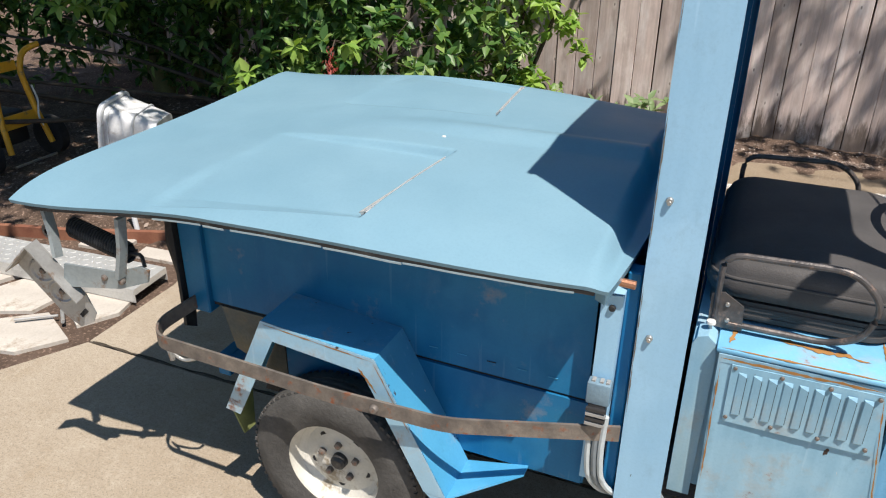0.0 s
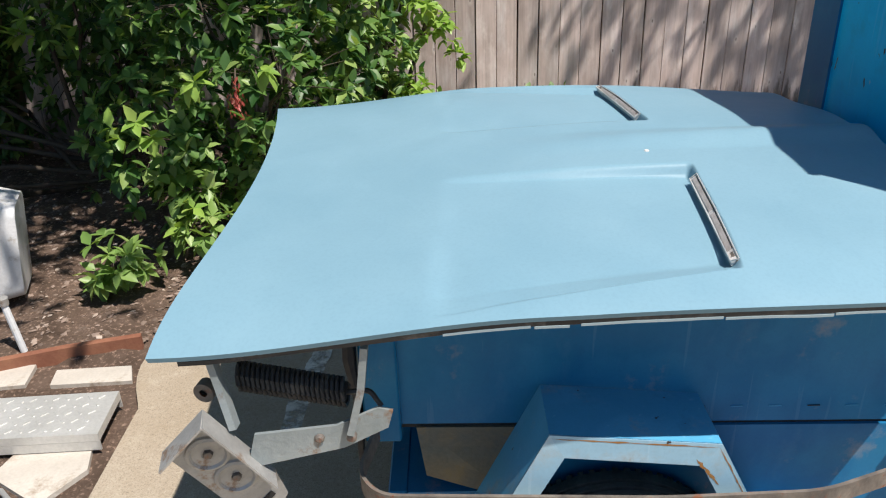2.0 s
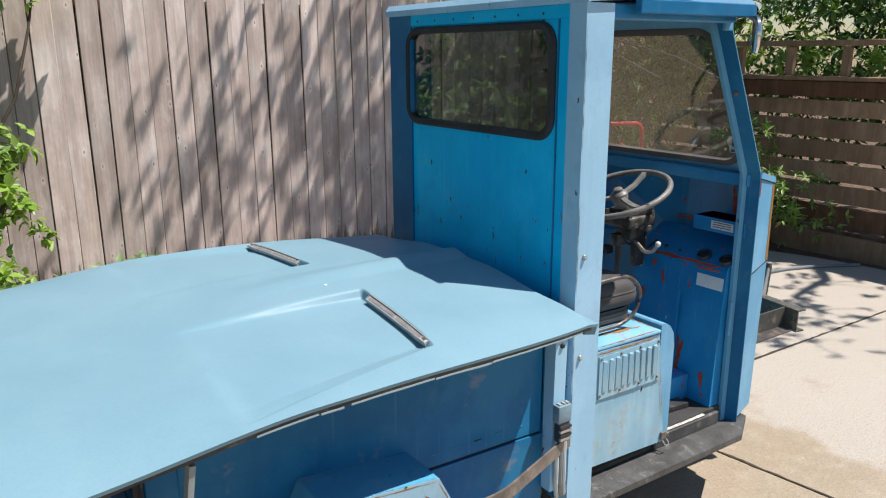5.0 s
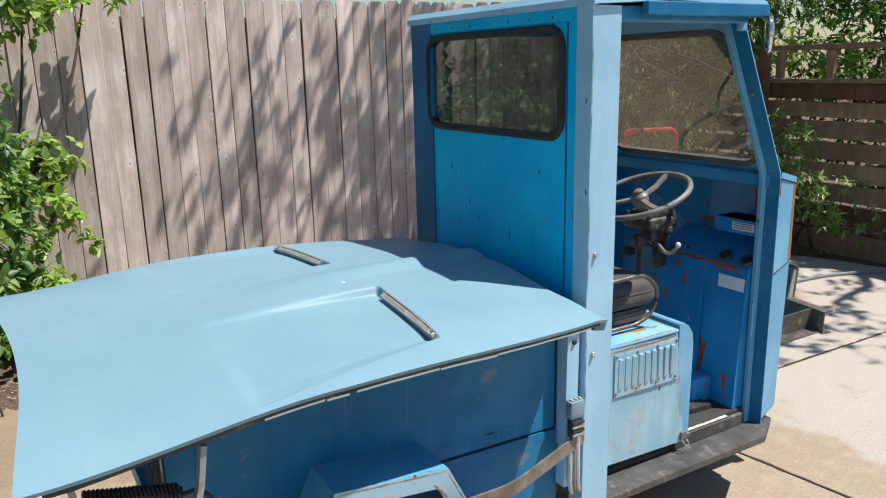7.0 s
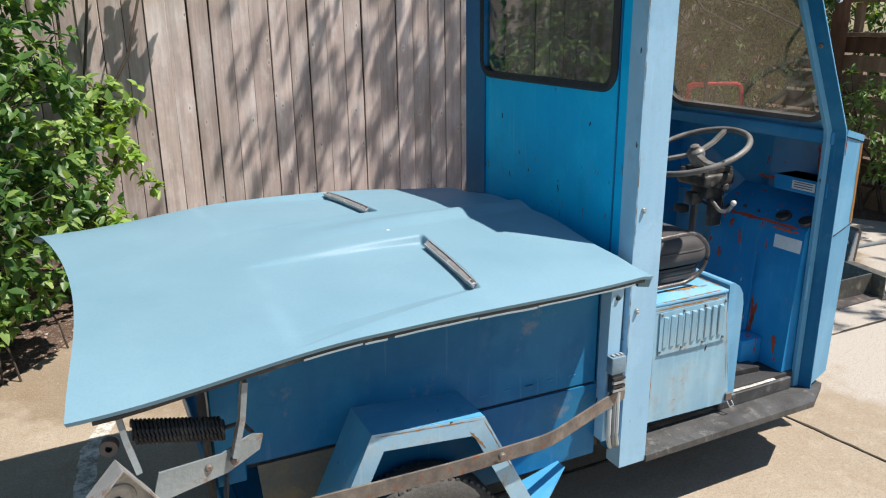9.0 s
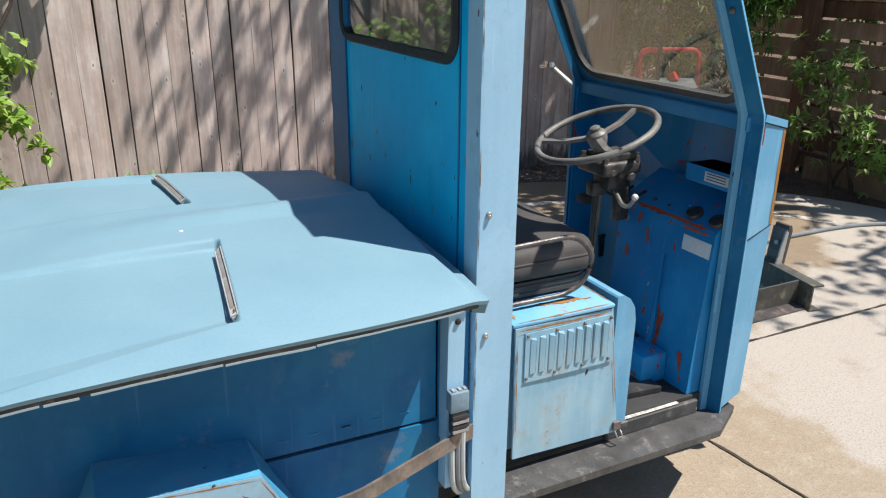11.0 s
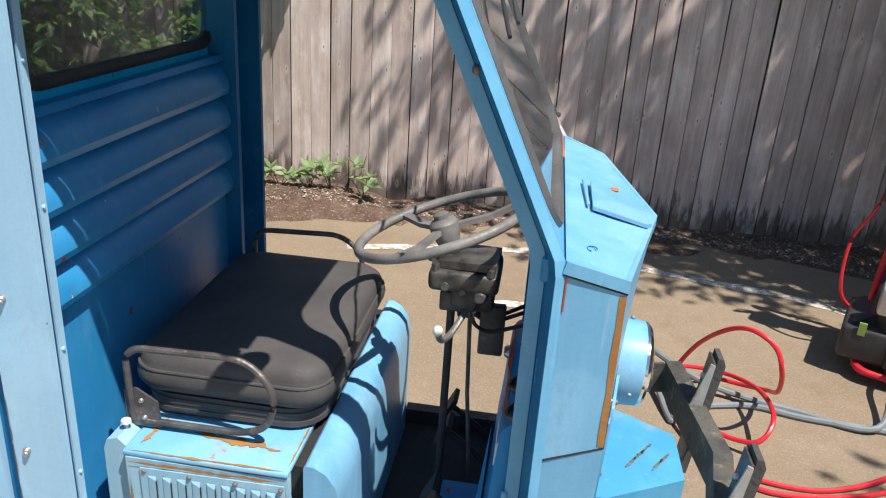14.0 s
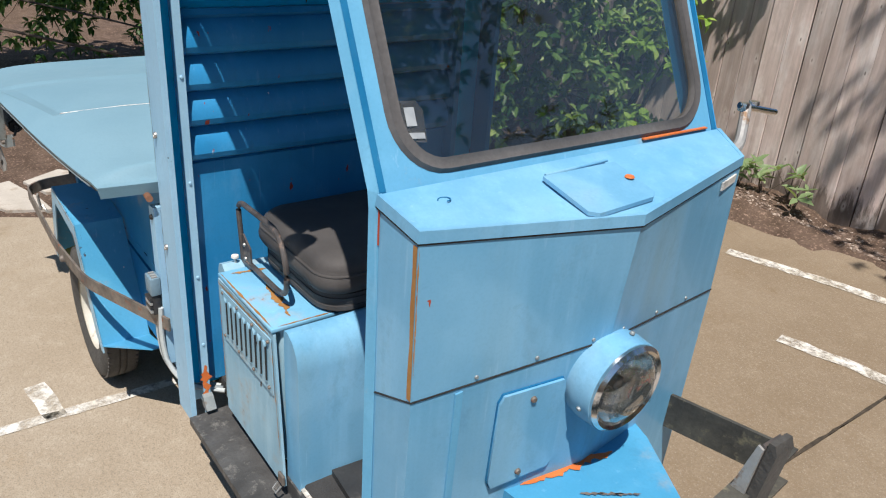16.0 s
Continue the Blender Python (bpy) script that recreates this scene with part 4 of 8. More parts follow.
part("hinge", tube([(0.926, 1.89, on_cowl(0.926, 1.89) + 0.004), (0.920, 2.06, on_cowl(0.920, 2.06) + 0.004)], 0.0035), NOSEBLUE, flap_ob)
part("rust_spot", lathe([(0, 0), (0, 0.010), (0.003, 0.008), (0.003, 0)], (0.99, 2.05, on_cowl(0.99, 2.05) + 0.012), (0, 0, 1), 10), ORANGE, flap_ob, "orange rust spot")
part("primer_strip", sweep([(0.874, 2.22, on_cowl(0.874, 2.22) + 0.003), (0.872, 2.44, on_cowl(0.872, 2.44) + 0.003)], rect(0.008, 0.003)), ORANGE, cowl, "line of orange primer")
part("dent_ring", tube([(0.925 + 0.009 * math.cos(a / 2), 1.66 + 0.012 * math.sin(a / 2), on_cowl(0.925, 1.66) + 0.001) for a in range(10)], 0.0012, n=6), SHADEBLUE, cowl)

B0N, B1N, BB, B1F, B0F = (0.874, 1.562, 0.905), (0.986, 1.570, 0.945), (1.052, 2.0, 0.978), (0.984, 2.43, 0.945), (0.876, 2.476, 0.905)
L0N, L1N, LB, L1F, L0F = (0.874, 1.563, 0.30), (0.972, 1.572, 0.34), (1.012, 2.0, 0.36), (0.968, 2.425, 0.34), (0.876, 2.474, 0.30)


def skin(name, quad, push, mat, parent, label=""):
    a, b, c, d = (Vector(p) for p in quad)
    n = 8
    bm = bmesh.new()
    rows = [[[bm.verts.new(a.lerp(b, i / n).lerp(d.lerp(c, i / n), j / n) + Vector(push) * k) for i in range(n + 1)] for j in range(n + 1)] for k in (0, 1)]
    for g in rows:
        for j in range(n):
            for i in range(n):
                bm.faces.new((g[j][i], g[j][i + 1], g[j + 1][i + 1], g[j + 1][i]))
    for i in range(n):
        for j in (0, n):
            bm.faces.new((rows[0][j][i], rows[0][j][i + 1], rows[1][j][i + 1], rows[1][j][i]))
            bm.faces.new((rows[0][i][j], rows[0][i + 1][j], rows[1][i + 1][j], rows[1][i][j]))
    return part(name, bm, mat, parent, label, smooth=40)


def drop(p, d):
    return (p[0], p[1], p[2] - d)


IN = (-0.006, 0, 0)
up_side = skin("nose_side", [drop(C0N, .004), drop(C1N, .004), B1N, B0N], (0, 0.006, 0), NOSEBLUE, truck, "blue nose side panel")
up_near = skin("nose_panel", [drop(C1N, .004), drop(CB, .004), BB, B1N], IN, NOSEBLUE, truck, "blue nose panel with vertical stains")
up_far = skin("nose_panel", [drop(CB, .004), drop(C1F, .004), B1F, BB], IN, NOSEBLUE, truck, "blue nose panel with vertical stains")
skin("nose_side", [drop(C1F, .004), drop(C0F, .004), B0F, B1F], (0, -0.006, 0), NOSEBLUE, truck)
part("cowl_gap", sweep([Vector(p) + Vector((-0.0025, 0, -0.0220)) for p in (C0N, C1N, CB, C1F, C0F)], rect(0.008, 0.004)), DARK, cowl, "thin dark gap under the cowl lid", smooth=0)
part("nose_seam", sweep([Vector(p) + Vector((-0.0005, 0, -0.002)) for p in (B0N, B1N, BB, B1F, B0F)], rect(0.005, 0.0022)), DARK, up_near, "thin dark panel seam", smooth=0)
g = 0.004
skin("lower_side", [drop(B0N, g), drop(B1N, g), L1N, L0N], (0, 0.006, 0), NOSEBLUE, truck, "blue lower nose side")
lo_near = skin("lower_panel", [drop(B1N, g), drop(BB, g), LB, L1N], IN, NOSEBLUE, truck, "blue lower nose panel")
skin("lower_panel", [drop(BB, g), drop(B1F, g), L1F, LB], IN, NOSEBLUE, truck, "blue lower nose panel")
skin("lower_side", [drop(B1F, g), drop(B0F, g), L0F, L1F], (0, -0.006, 0), NOSEBLUE, truck)
part("nose_floor", slab([L0N, L1N, LB, L1F, L0F], (0, 0, 0.02)), BLACKSTEEL, truck)
# rust run down the near corner
part("rust_run", stain_strip(Vector(C1N) + Vector((-0.0055, -0.002, -0.026)), Vector(B1N) + Vector((-0.0050, -0.002, 0.002)), (1, 0, 0), 0.0115, 90), RUSTLINE, up_side, "brown rust run on the corner", smooth=0)
part("rust_run", flake(Vector(C1N) + Vector((0.0015, 0.001, -0.026)), Vector(B1N) + Vector((0.0015, 0.001, 0.05)), (0.2, 1, 0), 0.004, 91, 30), RUSTLINE, up_near, smooth=0)
part("rust_run", flake(Vector(C1N) + Vector((0.004, 0.018, -0.10)), Vector(C1N) + Vector((0.006, 0.026, -0.14)), (0.2, 1, 0), 0.012, 92, 8), REDPRIMER, up_near, smooth=0)
part("rust_run", sweep([Vector(C0N) + Vector((0.004, -0.001, -0.02)), Vector(C0N) + Vector((0.004, -0.001, -0.09))], rect(0.002, 0.003)), REDPRIMER, up_side, smooth=0)
for i in range(3):
    p = Vector(B1N).lerp(Vector(BB), 0.30 + 0.30 * i) + Vector((0.0, 0, 0.010))
    screw("screw", p, (1, -0.18, 0), 0.0045, HINGEGREY, up_near)
    p = Vector(B1F).lerp(Vector(BB), 0.30 + 0.30 * i) + Vector((0.0, 0, 0.010))
    screw("screw", p, (1, 0.18, 0), 0.0045, HINGEGREY, up_far)


def on_face(a, b, lo, u, z):
    """A place on the lower near nose face: u along, z height."""
    p, q = Vector(B1N).lerp(Vector(BB), u), Vector(L1N).lerp(Vector(LB), u)
    t = (z - p.z) / (q.z - p.z)
    return p.lerp(q, t)


cov = [on_face(0, 0, 0, u, zz) + Vector((0.001, 0, 0)) for u, zz in ((0.44, 0.68), (0.755, 0.69), (0.775, 0.71), (0.775, 0.895), (0.76, 0.912), (0.445, 0.908), (0.425, 0.89), (0.42, 0.70))]
part("cover_gap", slab([p + (p - sum(cov, Vector()) / 8).normalized() * 0.0025 for p in cov], (0.004, -0.001, 0)), SHADEBLUE, lo_near, smooth=0)
cover = part("access_cover", slab(cov, (0.010, -0.002, 0)), NOSEBLUE, truck, "rounded blue access cover plate", bevel=0.003)
for u, zz in ((0.60, 0.885), (0.58, 0.705)):
    screw("screw", on_face(0, 0, 0, u, zz) + Vector((0.012, -0.002, 0)), (1, -0.18, 0), 0.007, STRAP, cover)
part("nose_strip", slab([on_face(0, 0, 0, u, zz) + Vector((0.001, 0, 0)) for u, zz in ((0.20, 0.94), (0.235, 0.943), (0.235, 0.36), (0.20, 0.36))], (0.004, 0, 0)), BLUE, truck, bevel=0.001, segs=1)
part("pale_tag", slab([Vector(C1F) + Vector((0.004, -0.02, -0.035)), Vector(C1F) + Vector((0.020, -0.09, -0.040)), Vector(C1F) + Vector((0.020, -0.09, -0.058)), Vector(C1F) + Vector((0.003, -0.02, -0.053))], (0.004, 0, 0)), PALEPAINT, truck, smooth=0)

# headlight on the crease
HX, HZ, HY = 1.014, 0.890, 2.01
head = part("headlight", lathe([(-0.05, 0.085), (0.0, 0.098), (0.045, 0.103), (0.085, 0.100), (0.088, 0.094), (0.05, 0.09), (0.03, 0.05), (0.03, 0)], (HX, HY, HZ), (1, 0, -0.05), 40), NOSEBLUE, truck, "round blue headlight bucket")
part("headlight_ring", lathe([(0.080, 0.0985), (0.092, 0.0985), (0.100, 0.091), (0.096, 0.084), (0.088, 0.083)], (HX, HY, HZ), (1, 0, -0.05), 40), CHROME, head, "worn chrome ring")
part("reflector", lathe([(0.035, 0.0), (0.038, 0.03), (0.055, 0.06), (0.088, 0.083)], (HX, HY, HZ), (1, 0, -0.05), 32), TARNISH, head, "tarnished reflector bowl")
part("bulb_cap", lathe([(0.04, 0), (0.04, 0.016), (0.070, 0.015), (0.076, 0.008), (0.077, 0)], (HX, HY, HZ), (1, 0, -0.05), 16), GREASE, head)
lens = part("lens", lathe([(0.090, 0.083), (0.104, 0.07), (0.113, 0.045), (0.117, 0.0)], (HX, HY, HZ), (1, 0, -0.05), 32), LENSGLASS, head, "dusty ribbed glass lens")
for i in range(9):
    yy = HY - 0.056 + 0.014 * i
    part("lens_rib", box(HX + 0.106, HX + 0.1125, yy - 0.0012, yy + 0.0012, HZ - 0.045, HZ + 0.010), LENSGLASS, lens)
for i in range(5):
    zz = HZ - 0.042 + 0.013 * i
    part("lens_rib", box(HX + 0.106, HX + 0.1125, HY - 0.045, HY + 0.045, zz - 0.0012, zz + 0.0012), LENSGLASS, lens)
for a in (200, 75, 320):
    screw("headlight_screw", (HX + 0.06, HY + 0.103 * math.cos(radians(a)), HZ + 0.103 * math.sin(radians(a))), (0, math.cos(radians(a)), math.sin(radians(a))), 0.0055, HINGEGREY, head)

# front mudguard and wheel
fg = bmesh.new()
top = [(0.985, 1.80, 0.650), (0.985, 2.22, 0.650), (1.05, 2.20, 0.648), (1.235, 2.10, 0.643), (1.235, 1.92, 0.643), (1.05, 1.81, 0.648)]
slab(top, (0, 0, -0.26), fg)
guard = part("front_mudguard", fg, FENDBLUE, truck, "blue folded steel front mudguard", smooth=0)
part("primer_strip", flake((1.015, 1.84, 0.6515), (1.045, 2.09, 0.6515), (1, -0.1, 0), 0.044, 72), ORANGE, guard, "orange primer line", smooth=0)


def wheel(cx, y0, y1, r, rim_r, out):
    """Tyre with tread blocks, dished rim, hub and nuts; out is the sign of its outer side along y."""
    w = y1 - y0
    mid = (y0 + y1) / 2
    prof = []
    for a, b in ((-0.40, rim_r), (-0.47, rim_r + 0.025), (-0.5, r * 0.78), (-0.46, r * 0.93), (-0.36, r * 0.985), (-0.25, r), (-0.12, r), (-0.10, r - 0.008), (-0.07, r - 0.008), (-0.05, r),
                 (0.05, r), (0.07, r - 0.008), (0.10, r - 0.008), (0.12, r), (0.25, r), (0.36, r * 0.985), (0.46, r * 0.93), (0.5, r * 0.78), (0.47, rim_r + 0.025), (0.40, rim_r)):
        prof.append((a * w, b))
    base = part("wheel", lathe([(-0.40 * w, rim_r), (-0.40 * w, rim_r + 0.012), (-0.36 * w, rim_r + 0.004), (-0.30 * w, rim_r - 0.004), (-0.10 * w, rim_r - 0.012), (-0.02 * w, rim_r - 0.03),
                                (-0.06 * w, rim_r * 0.62), (-0.10 * w, rim_r * 0.45), (-0.06 * w, 0.03), (-0.06 * w, 0)], (cx, mid, r), (0, -out, 0) if out > 0 else (0, 1, 0), 40), RIMWHITE, truck, "cream painted wheel rim")
    tyre = part("tyre", lathe(prof, (cx, mid, r), (0, 1, 0), 48), TYRE, base, "worn grey black tyre")
    bm = bmesh.new()
    for i in range(64):
        a = 2 * math.pi * i / 64
        for s in (-1, 1):
            m = Matrix.Translation((cx, mid + s * 0.35 * w, r)) @ Matrix.Rotation(a, 4, 'Y') @ Matrix.Translation((0, 0, r * 0.978))
            bmesh.ops.create_cube(bm, size=1, matrix=m @ Matrix.Diagonal((0.012, 0.12 * w, 0.007, 1)))
    tagged(part("tread", bm, TYRE, tyre, smooth=0), kind="stuff")
    part("hub", lathe([(0, 0), (0, 0.024), (0.02, 0.022), (0.026, 0.014), (0.026, 0)], (cx, mid + out * 0.05 * w, r), (0, out, 0), 20), BLACKSTEEL, base)
    for i in range(5):
        a = 2 * math.pi * i / 5 + 0.3
        part("wheel_nut", lathe([(0, 0), (0, 0.011), (0.014, 0.011), (0.016, 0.007), (0.016, 0)], (cx + 0.055 * math.cos(a), mid + out * 0.07 * w, r + 0.055 * math.sin(a)), (0, out, 0), 6), STRAP, base)
        a += 0.63
        part("vent_hole", lathe([(0, 0), (0, 0.011), (0.002, 0.011), (0.002, 0)], (cx + 0.085 * math.cos(a), mid + out * 0.045 * w, r + 0.085 * math.sin(a)), (0, out, 0), 10), DARK, base)
    return base


wheel(1.10, 1.945, 2.055, 0.225, 0.125, -1)
wheel(-0.855, 1.378, 1.505, 0.254, 0.14, -1)
wheel(-0.855, 2.475, 2.602, 0.254, 0.14, 1)
part("axle", tube([(-0.855, 1.45, 0.254), (-0.855, 2.53, 0.254)], 0.03), BLACKSTEEL, truck)
part("front_fork", box(1.08, 1.18, 1.90, 1.935, 0.22, 0.50), BLACKSTEEL, truck, bevel=0.004, segs=1)
part("front_fork", box(1.08, 1.18, 2.065, 2.10, 0.22, 0.50), BLACKSTEEL, truck, bevel=0.004, segs=1)

# push bumper of angle iron
BUMP = [(1.225, 1.555, 0.645), (1.300, 1.975, 0.645), (1.245, 2.41, 0.640)]


def bump_x(y):
    """x of the beam's web, which is bent to a shallow prow."""
    (a, b, _), (c, d, _), (e, f, _) = BUMP
    return a + (c - a) * (y - b) / (d - b) if y < d else c + (e - c) * (y - d) / (f - d)


bump_beam = part("bumper_beam", sweep(BUMP, [(0.0, -0.048), (0.046, -0.048), (0.046, -0.042), (0.006, -0.042), (0.006, 0.042), (0.046, 0.042), (0.046, 0.048), (0.0, 0.048)]), GRIMED, truck, "black channel iron push bumper bent to a prow", smooth=20)
for y in (1.795, 2.215):
    bx = bump_x(y) + 0.010
    part("upright", slab([(bx, y - 0.030, 0.47), (bx + 0.007, y - 0.030, 0.47), (bx + 0.044, y - 0.030, 0.815), (bx + 0.036, y - 0.030, 0.82)], (0, 0.060, 0)), BARSTEEL, bump_beam, bevel=0.002, segs=1)
    part("upright_plate", slab([(bx - 0.002, y - 0.036, 0.69), (bx + 0.030, y - 0.036, 0.69), (bx + 0.042, y - 0.036, 0.81), (bx + 0.030, y - 0.036, 0.815)], (0, 0.006, 0)), WORNSTEEL, bump_beam, bevel=0.002, segs=1)
    part("rubber_pad", slab([(bx + 0.009, y - 0.030, 0.475), (bx + 0.026, y - 0.030, 0.47), (bx + 0.068, y - 0.030, 0.81), (bx + 0.060, y - 0.030, 0.83), (bx + 0.047, y - 0.030, 0.83)], (0, 0.060, 0)), TYRE, bump_beam, "worn black rubber buffer", bevel=0.005, segs=2)
    screw("bolt", (bx + 0.025, y - 0.005, 0.765), (-1, 0, 0.1), 0.009, STEEL, bump_beam)
part("bumper_arm", sweep([(0.95, 2.365, 0.612), (bump_x(2.40) - 0.002, 2.398, 0.640)], rect(0.010, 0.095)), GRIMED, bump_beam, "grime-covered steel arm", smooth=0, bevel=0.002, segs=1)
part("bumper_arm", sweep([(0.95, 1.640, 0.635), (bump_x(1.62) - 0.002, 1.620, 0.648)], rect(0.008, 0.085)), GRIMED, bump_beam, "grime-covered steel arm", smooth=0, bevel=0.002, segs=1)
part("bumper_arm_plate", slab([(0.96, 1.575, 0.594), (bump_x(1.56) - 0.002, 1.565, 0.603), (bump_x(1.62) - 0.002, 1.622, 0.603), (0.96, 1.640, 0.594)], (0, 0, 0.006)), BARSTEEL, bump_beam, smooth=0)

# running board
step = part("running_board", slab([(-0.01, 1.478, 0.268), (0.80, 1.478, 0.268), (0.945, 1.562, 0.272), (0.945, 1.60, 0.272), (-0.01, 1.60, 0.268)], (0, 0, 0.024)), STEPBLACK, truck, "scuffed black running board", bevel=0.008)
part("threshold", box(0.42, 0.80, 1.588, 1.604, 0.294, 0.345), STEPBLACK, truck, "scuffed black door sill", bevel=0.003, segs=1)
part("threshold_edge", box(0.46, 0.72, 1.593, 1.607, 0.347, 0.353), CHALK, truck, "worn white door threshold", bevel=0.003, segs=1)

# seat box with the louvred service panel
seat_box = part("seat_box", box(-0.004, 0.384, 1.60, 2.38, 0.36, 0.772), BOXRUST, truck, "blue engine and seat box", bevel=0.006)
lid = part("box_lid", box(0.050, 0.396, 1.572, 1.78, 0.770, 0.781), BOXLID, seat_box, "rust-stained blue box lid", bevel=0.003)
service = part("service_panel", slab([(0.066, 1.572, 0.345), (0.446, 1.570, 0.335), (0.394, 1.577, 0.764), (0.057, 1.570, 0.769)], (0, 0.007, 0)), BOXRUST, seat_box, "faded blue service panel with rust and water stains", bevel=0.002, segs=1)
plate = part("louvre_plate", slab([(0.090, 1.570, 0.596), (0.400, 1.572, 0.594), (0.388, 1.574, 0.750), (0.088, 1.569, 0.750)], (0, -0.003, 0)), BOXRUST, service, "louvred vent plate", bevel=0.001, segs=1)
for i in range(9):
    lx = 0.112 + 0.0312 * i
    bm = bmesh.new()
    a = [(lx - 0.009, 1.5675, 0.618), (lx + 0.010, 1.5675, 0.618), (lx + 0.010, 1.5675, 0.735), (lx - 0.009, 1.5675, 0.735)]
    b = [(lx - 0.006, 1.5645, 0.621), (lx + 0.010, 1.5615, 0.625), (lx + 0.010, 1.5618, 0.726), (lx - 0.006, 1.5645, 0.732)]
    va, vb = [bm.verts.new(p) for p in a], [bm.verts.new(p) for p in b]
    bm.faces.new(va)
    bm.faces.new(vb)
    for k in range(4):
        bm.faces.new((va[k], va[(k + 1) % 4], vb[(k + 1) % 4], vb[k]))
    part("louvre", bm, BOXRUST, plate, smooth=0)
    part("louvre_slot", box(lx + 0.0102, lx + 0.0112, 1.5623, 1.5668, 0.626, 0.724), DARK, plate)
for lx in (0.096, 0.192, 0.288, 0.382):
    for z in (0.742, 0.609):
        screw("screw", (lx, 1.567, z), (0, -1, 0), 0.005, STRAP, plate)
shroud = part("cover_edge", slab([(a, 1.594, b) for a, b in ((-0.003, 0.33), (0.050, 0.33), (0.052, 0.74), (0.046, 0.776), (0.028, 0.792), (0.005, 0.785), (-0.003, 0.765))], (0, 0.06, 0)), BOXRUST, seat_box, "rounded pale edge of the box", bevel=0.006)
peg = part("pull_knob", lathe([(0, 0), (0, 0.004), (0.020, 0.004), (0.021, 0.011), (0.027, 0.010), (0.028, 0)], (0.028, 1.632, 0.784), (0, 0, 1), 16), PALEPAINT, truck, "small cream pull knob")
# Solid filler; the shade of the open gap is put into its colour.
part("cover_gap", box(0.386, 0.420, 1.625, 2.37, 0.362, 0.762), DARK, truck, "near-black filler for the shaded gap beside the engine cover")
cprof = [(0.421, 0.345), (0.494, 0.345), (0.496, 0.70), (0.488, 0.745), (0.468, 0.775), (0.443, 0.790), (0.426, 0.790), (0.421, 0.785)]
cover2 = part("engine_cover", slab([(a, 1.592, b) for a, b in cprof], (0, 0.79, 0)), NOSEBLUE, truck, "smooth rounded blue engine cover", bevel=0.012, segs=3)
latch2 = part("panel_latch", box(0.425, 0.455, 1.562, 1.570, 0.345, 0.375), STRAP, service, "rusty latch", bevel=0.002, segs=1)
part("latch_loop", tube([(0.43, 1.56, 0.345), (0.43, 1.545, 0.33), (0.45, 1.545, 0.33), (0.45, 1.56, 0.345)], 0.003, n=6), STEEL, latch2)

# seat cushion
def cushion(x0, x1, y0, y1, z0, z1, r, n=6):
    """A stuffed pad: rounded corners in plan, crowned top."""
    bm = bmesh.new()
    ring = rounded(y0, y1, x0, x1, r, n)
    levels = [(0.012, z0), (0.003, z0 + 0.005), (-0.003, z0 + 0.018), (-0.005, z0 + 0.030), (-0.001, z1 - 0.052), (0.003, z1 - 0.046), (0.004, z1 - 0.036), (0.010, z1 - 0.022), (0.022, z1 - 0.010), (0.045, z1 - 0.002), (0.10, z1 + 0.003)]
    cx, cy = (x0 + x1) / 2, (y0 + y1) / 2
    rows = []
    for inset, z in levels:
        row = []
        for yy, xx in ring:
            dx, dy = xx - cx, yy - cy
            row.append(bm.verts.new((cx + dx * (1 - inset / (abs(x1 - x0) / 2)), cy + dy * (1 - inset / (abs(y1 - y0) / 2)), z)))
        rows.append(row)
    for p, q in zip(rows, rows[1:]):
        for i in range(len(ring)):
            j = (i + 1) % len(ring)
            bm.faces.new((p[i], p[j], q[j], q[i]))
    bm.faces.new(rows[0][::-1])
    mid = bm.verts.new((cx, cy, z1 + 0.010))
    for i in range(len(ring)):
        bm.faces.new((rows[-1][i], rows[-1][(i + 1) % len(ring)], mid))
    return bm


seat = part("seat_cushion", cushion(0.0, 0.434, 1.698, 2.325, 0.842, 0.943, 0.07), VINYL, truck, "black vinyl seat cushion", smooth=60)
ring = rounded(1.699, 2.324, 0.001, 0.433, 0.070, 8)
part("piping", tube([(xx, yy, 0.894) for yy, xx in ring], 0.0040, closed=True, n=8), VINYL, seat)
for k, z in enumerate((0.797, 0.808, 0.819, 0.830)):
    rr = rounded(1.708 + 0.002 * (k % 2), 2.312, 0.012, 0.420 - 0.002 * (k % 2), 0.08, 6)
    part("pleat", slab([(xx, yy, z - 0.0065) for yy, xx in rr], (0, 0, 0.012)), VINYL, seat, bevel=0.003, segs=1)
part("seat_base", slab([(xx, yy, 0.7815) for yy, xx in rounded(1.72, 2.30, 0.02, 0.41, 0.07, 6)], (0, 0, 0.009)), BLACKSTEEL, seat)


def grab_bar(y, lean):
    p = [(0.032, y, 0.80), (0.030, y + lean * 0.4, 0.975), (0.290, y + lean * 0.6, 0.985), (0.355, y + lean, 0.92), (0.33, y + lean * 0.5, 0.83), (0.27, y, 0.800), (0.06, y, 0.800)]
    bar = part("grab_bar", tube(p, 0.0075, bend=0.045), BARSTEEL, truck, "bent black steel grab bar with bare metal wear")
    part("bracket_plate", slab([(0.020, y - 0.004, 0.788), (0.095, y - 0.004, 0.788), (0.090, y - 0.004, 0.85), (0.045, y - 0.004, 0.878), (0.018, y - 0.004, 0.872)], (0, 0.005, 0)), BARSTEEL, bar, bevel=0.002, segs=1)
    for a, b in ((0.055, 0.85), (0.06, 0.81)):
        screw("rivet", (a, y - 0.004, b), (0, -1, 0), 0.006, STEEL, bar)
    return bar


grab_bar(1.655, -0.02)
grab_bar(2.352, 0.02)

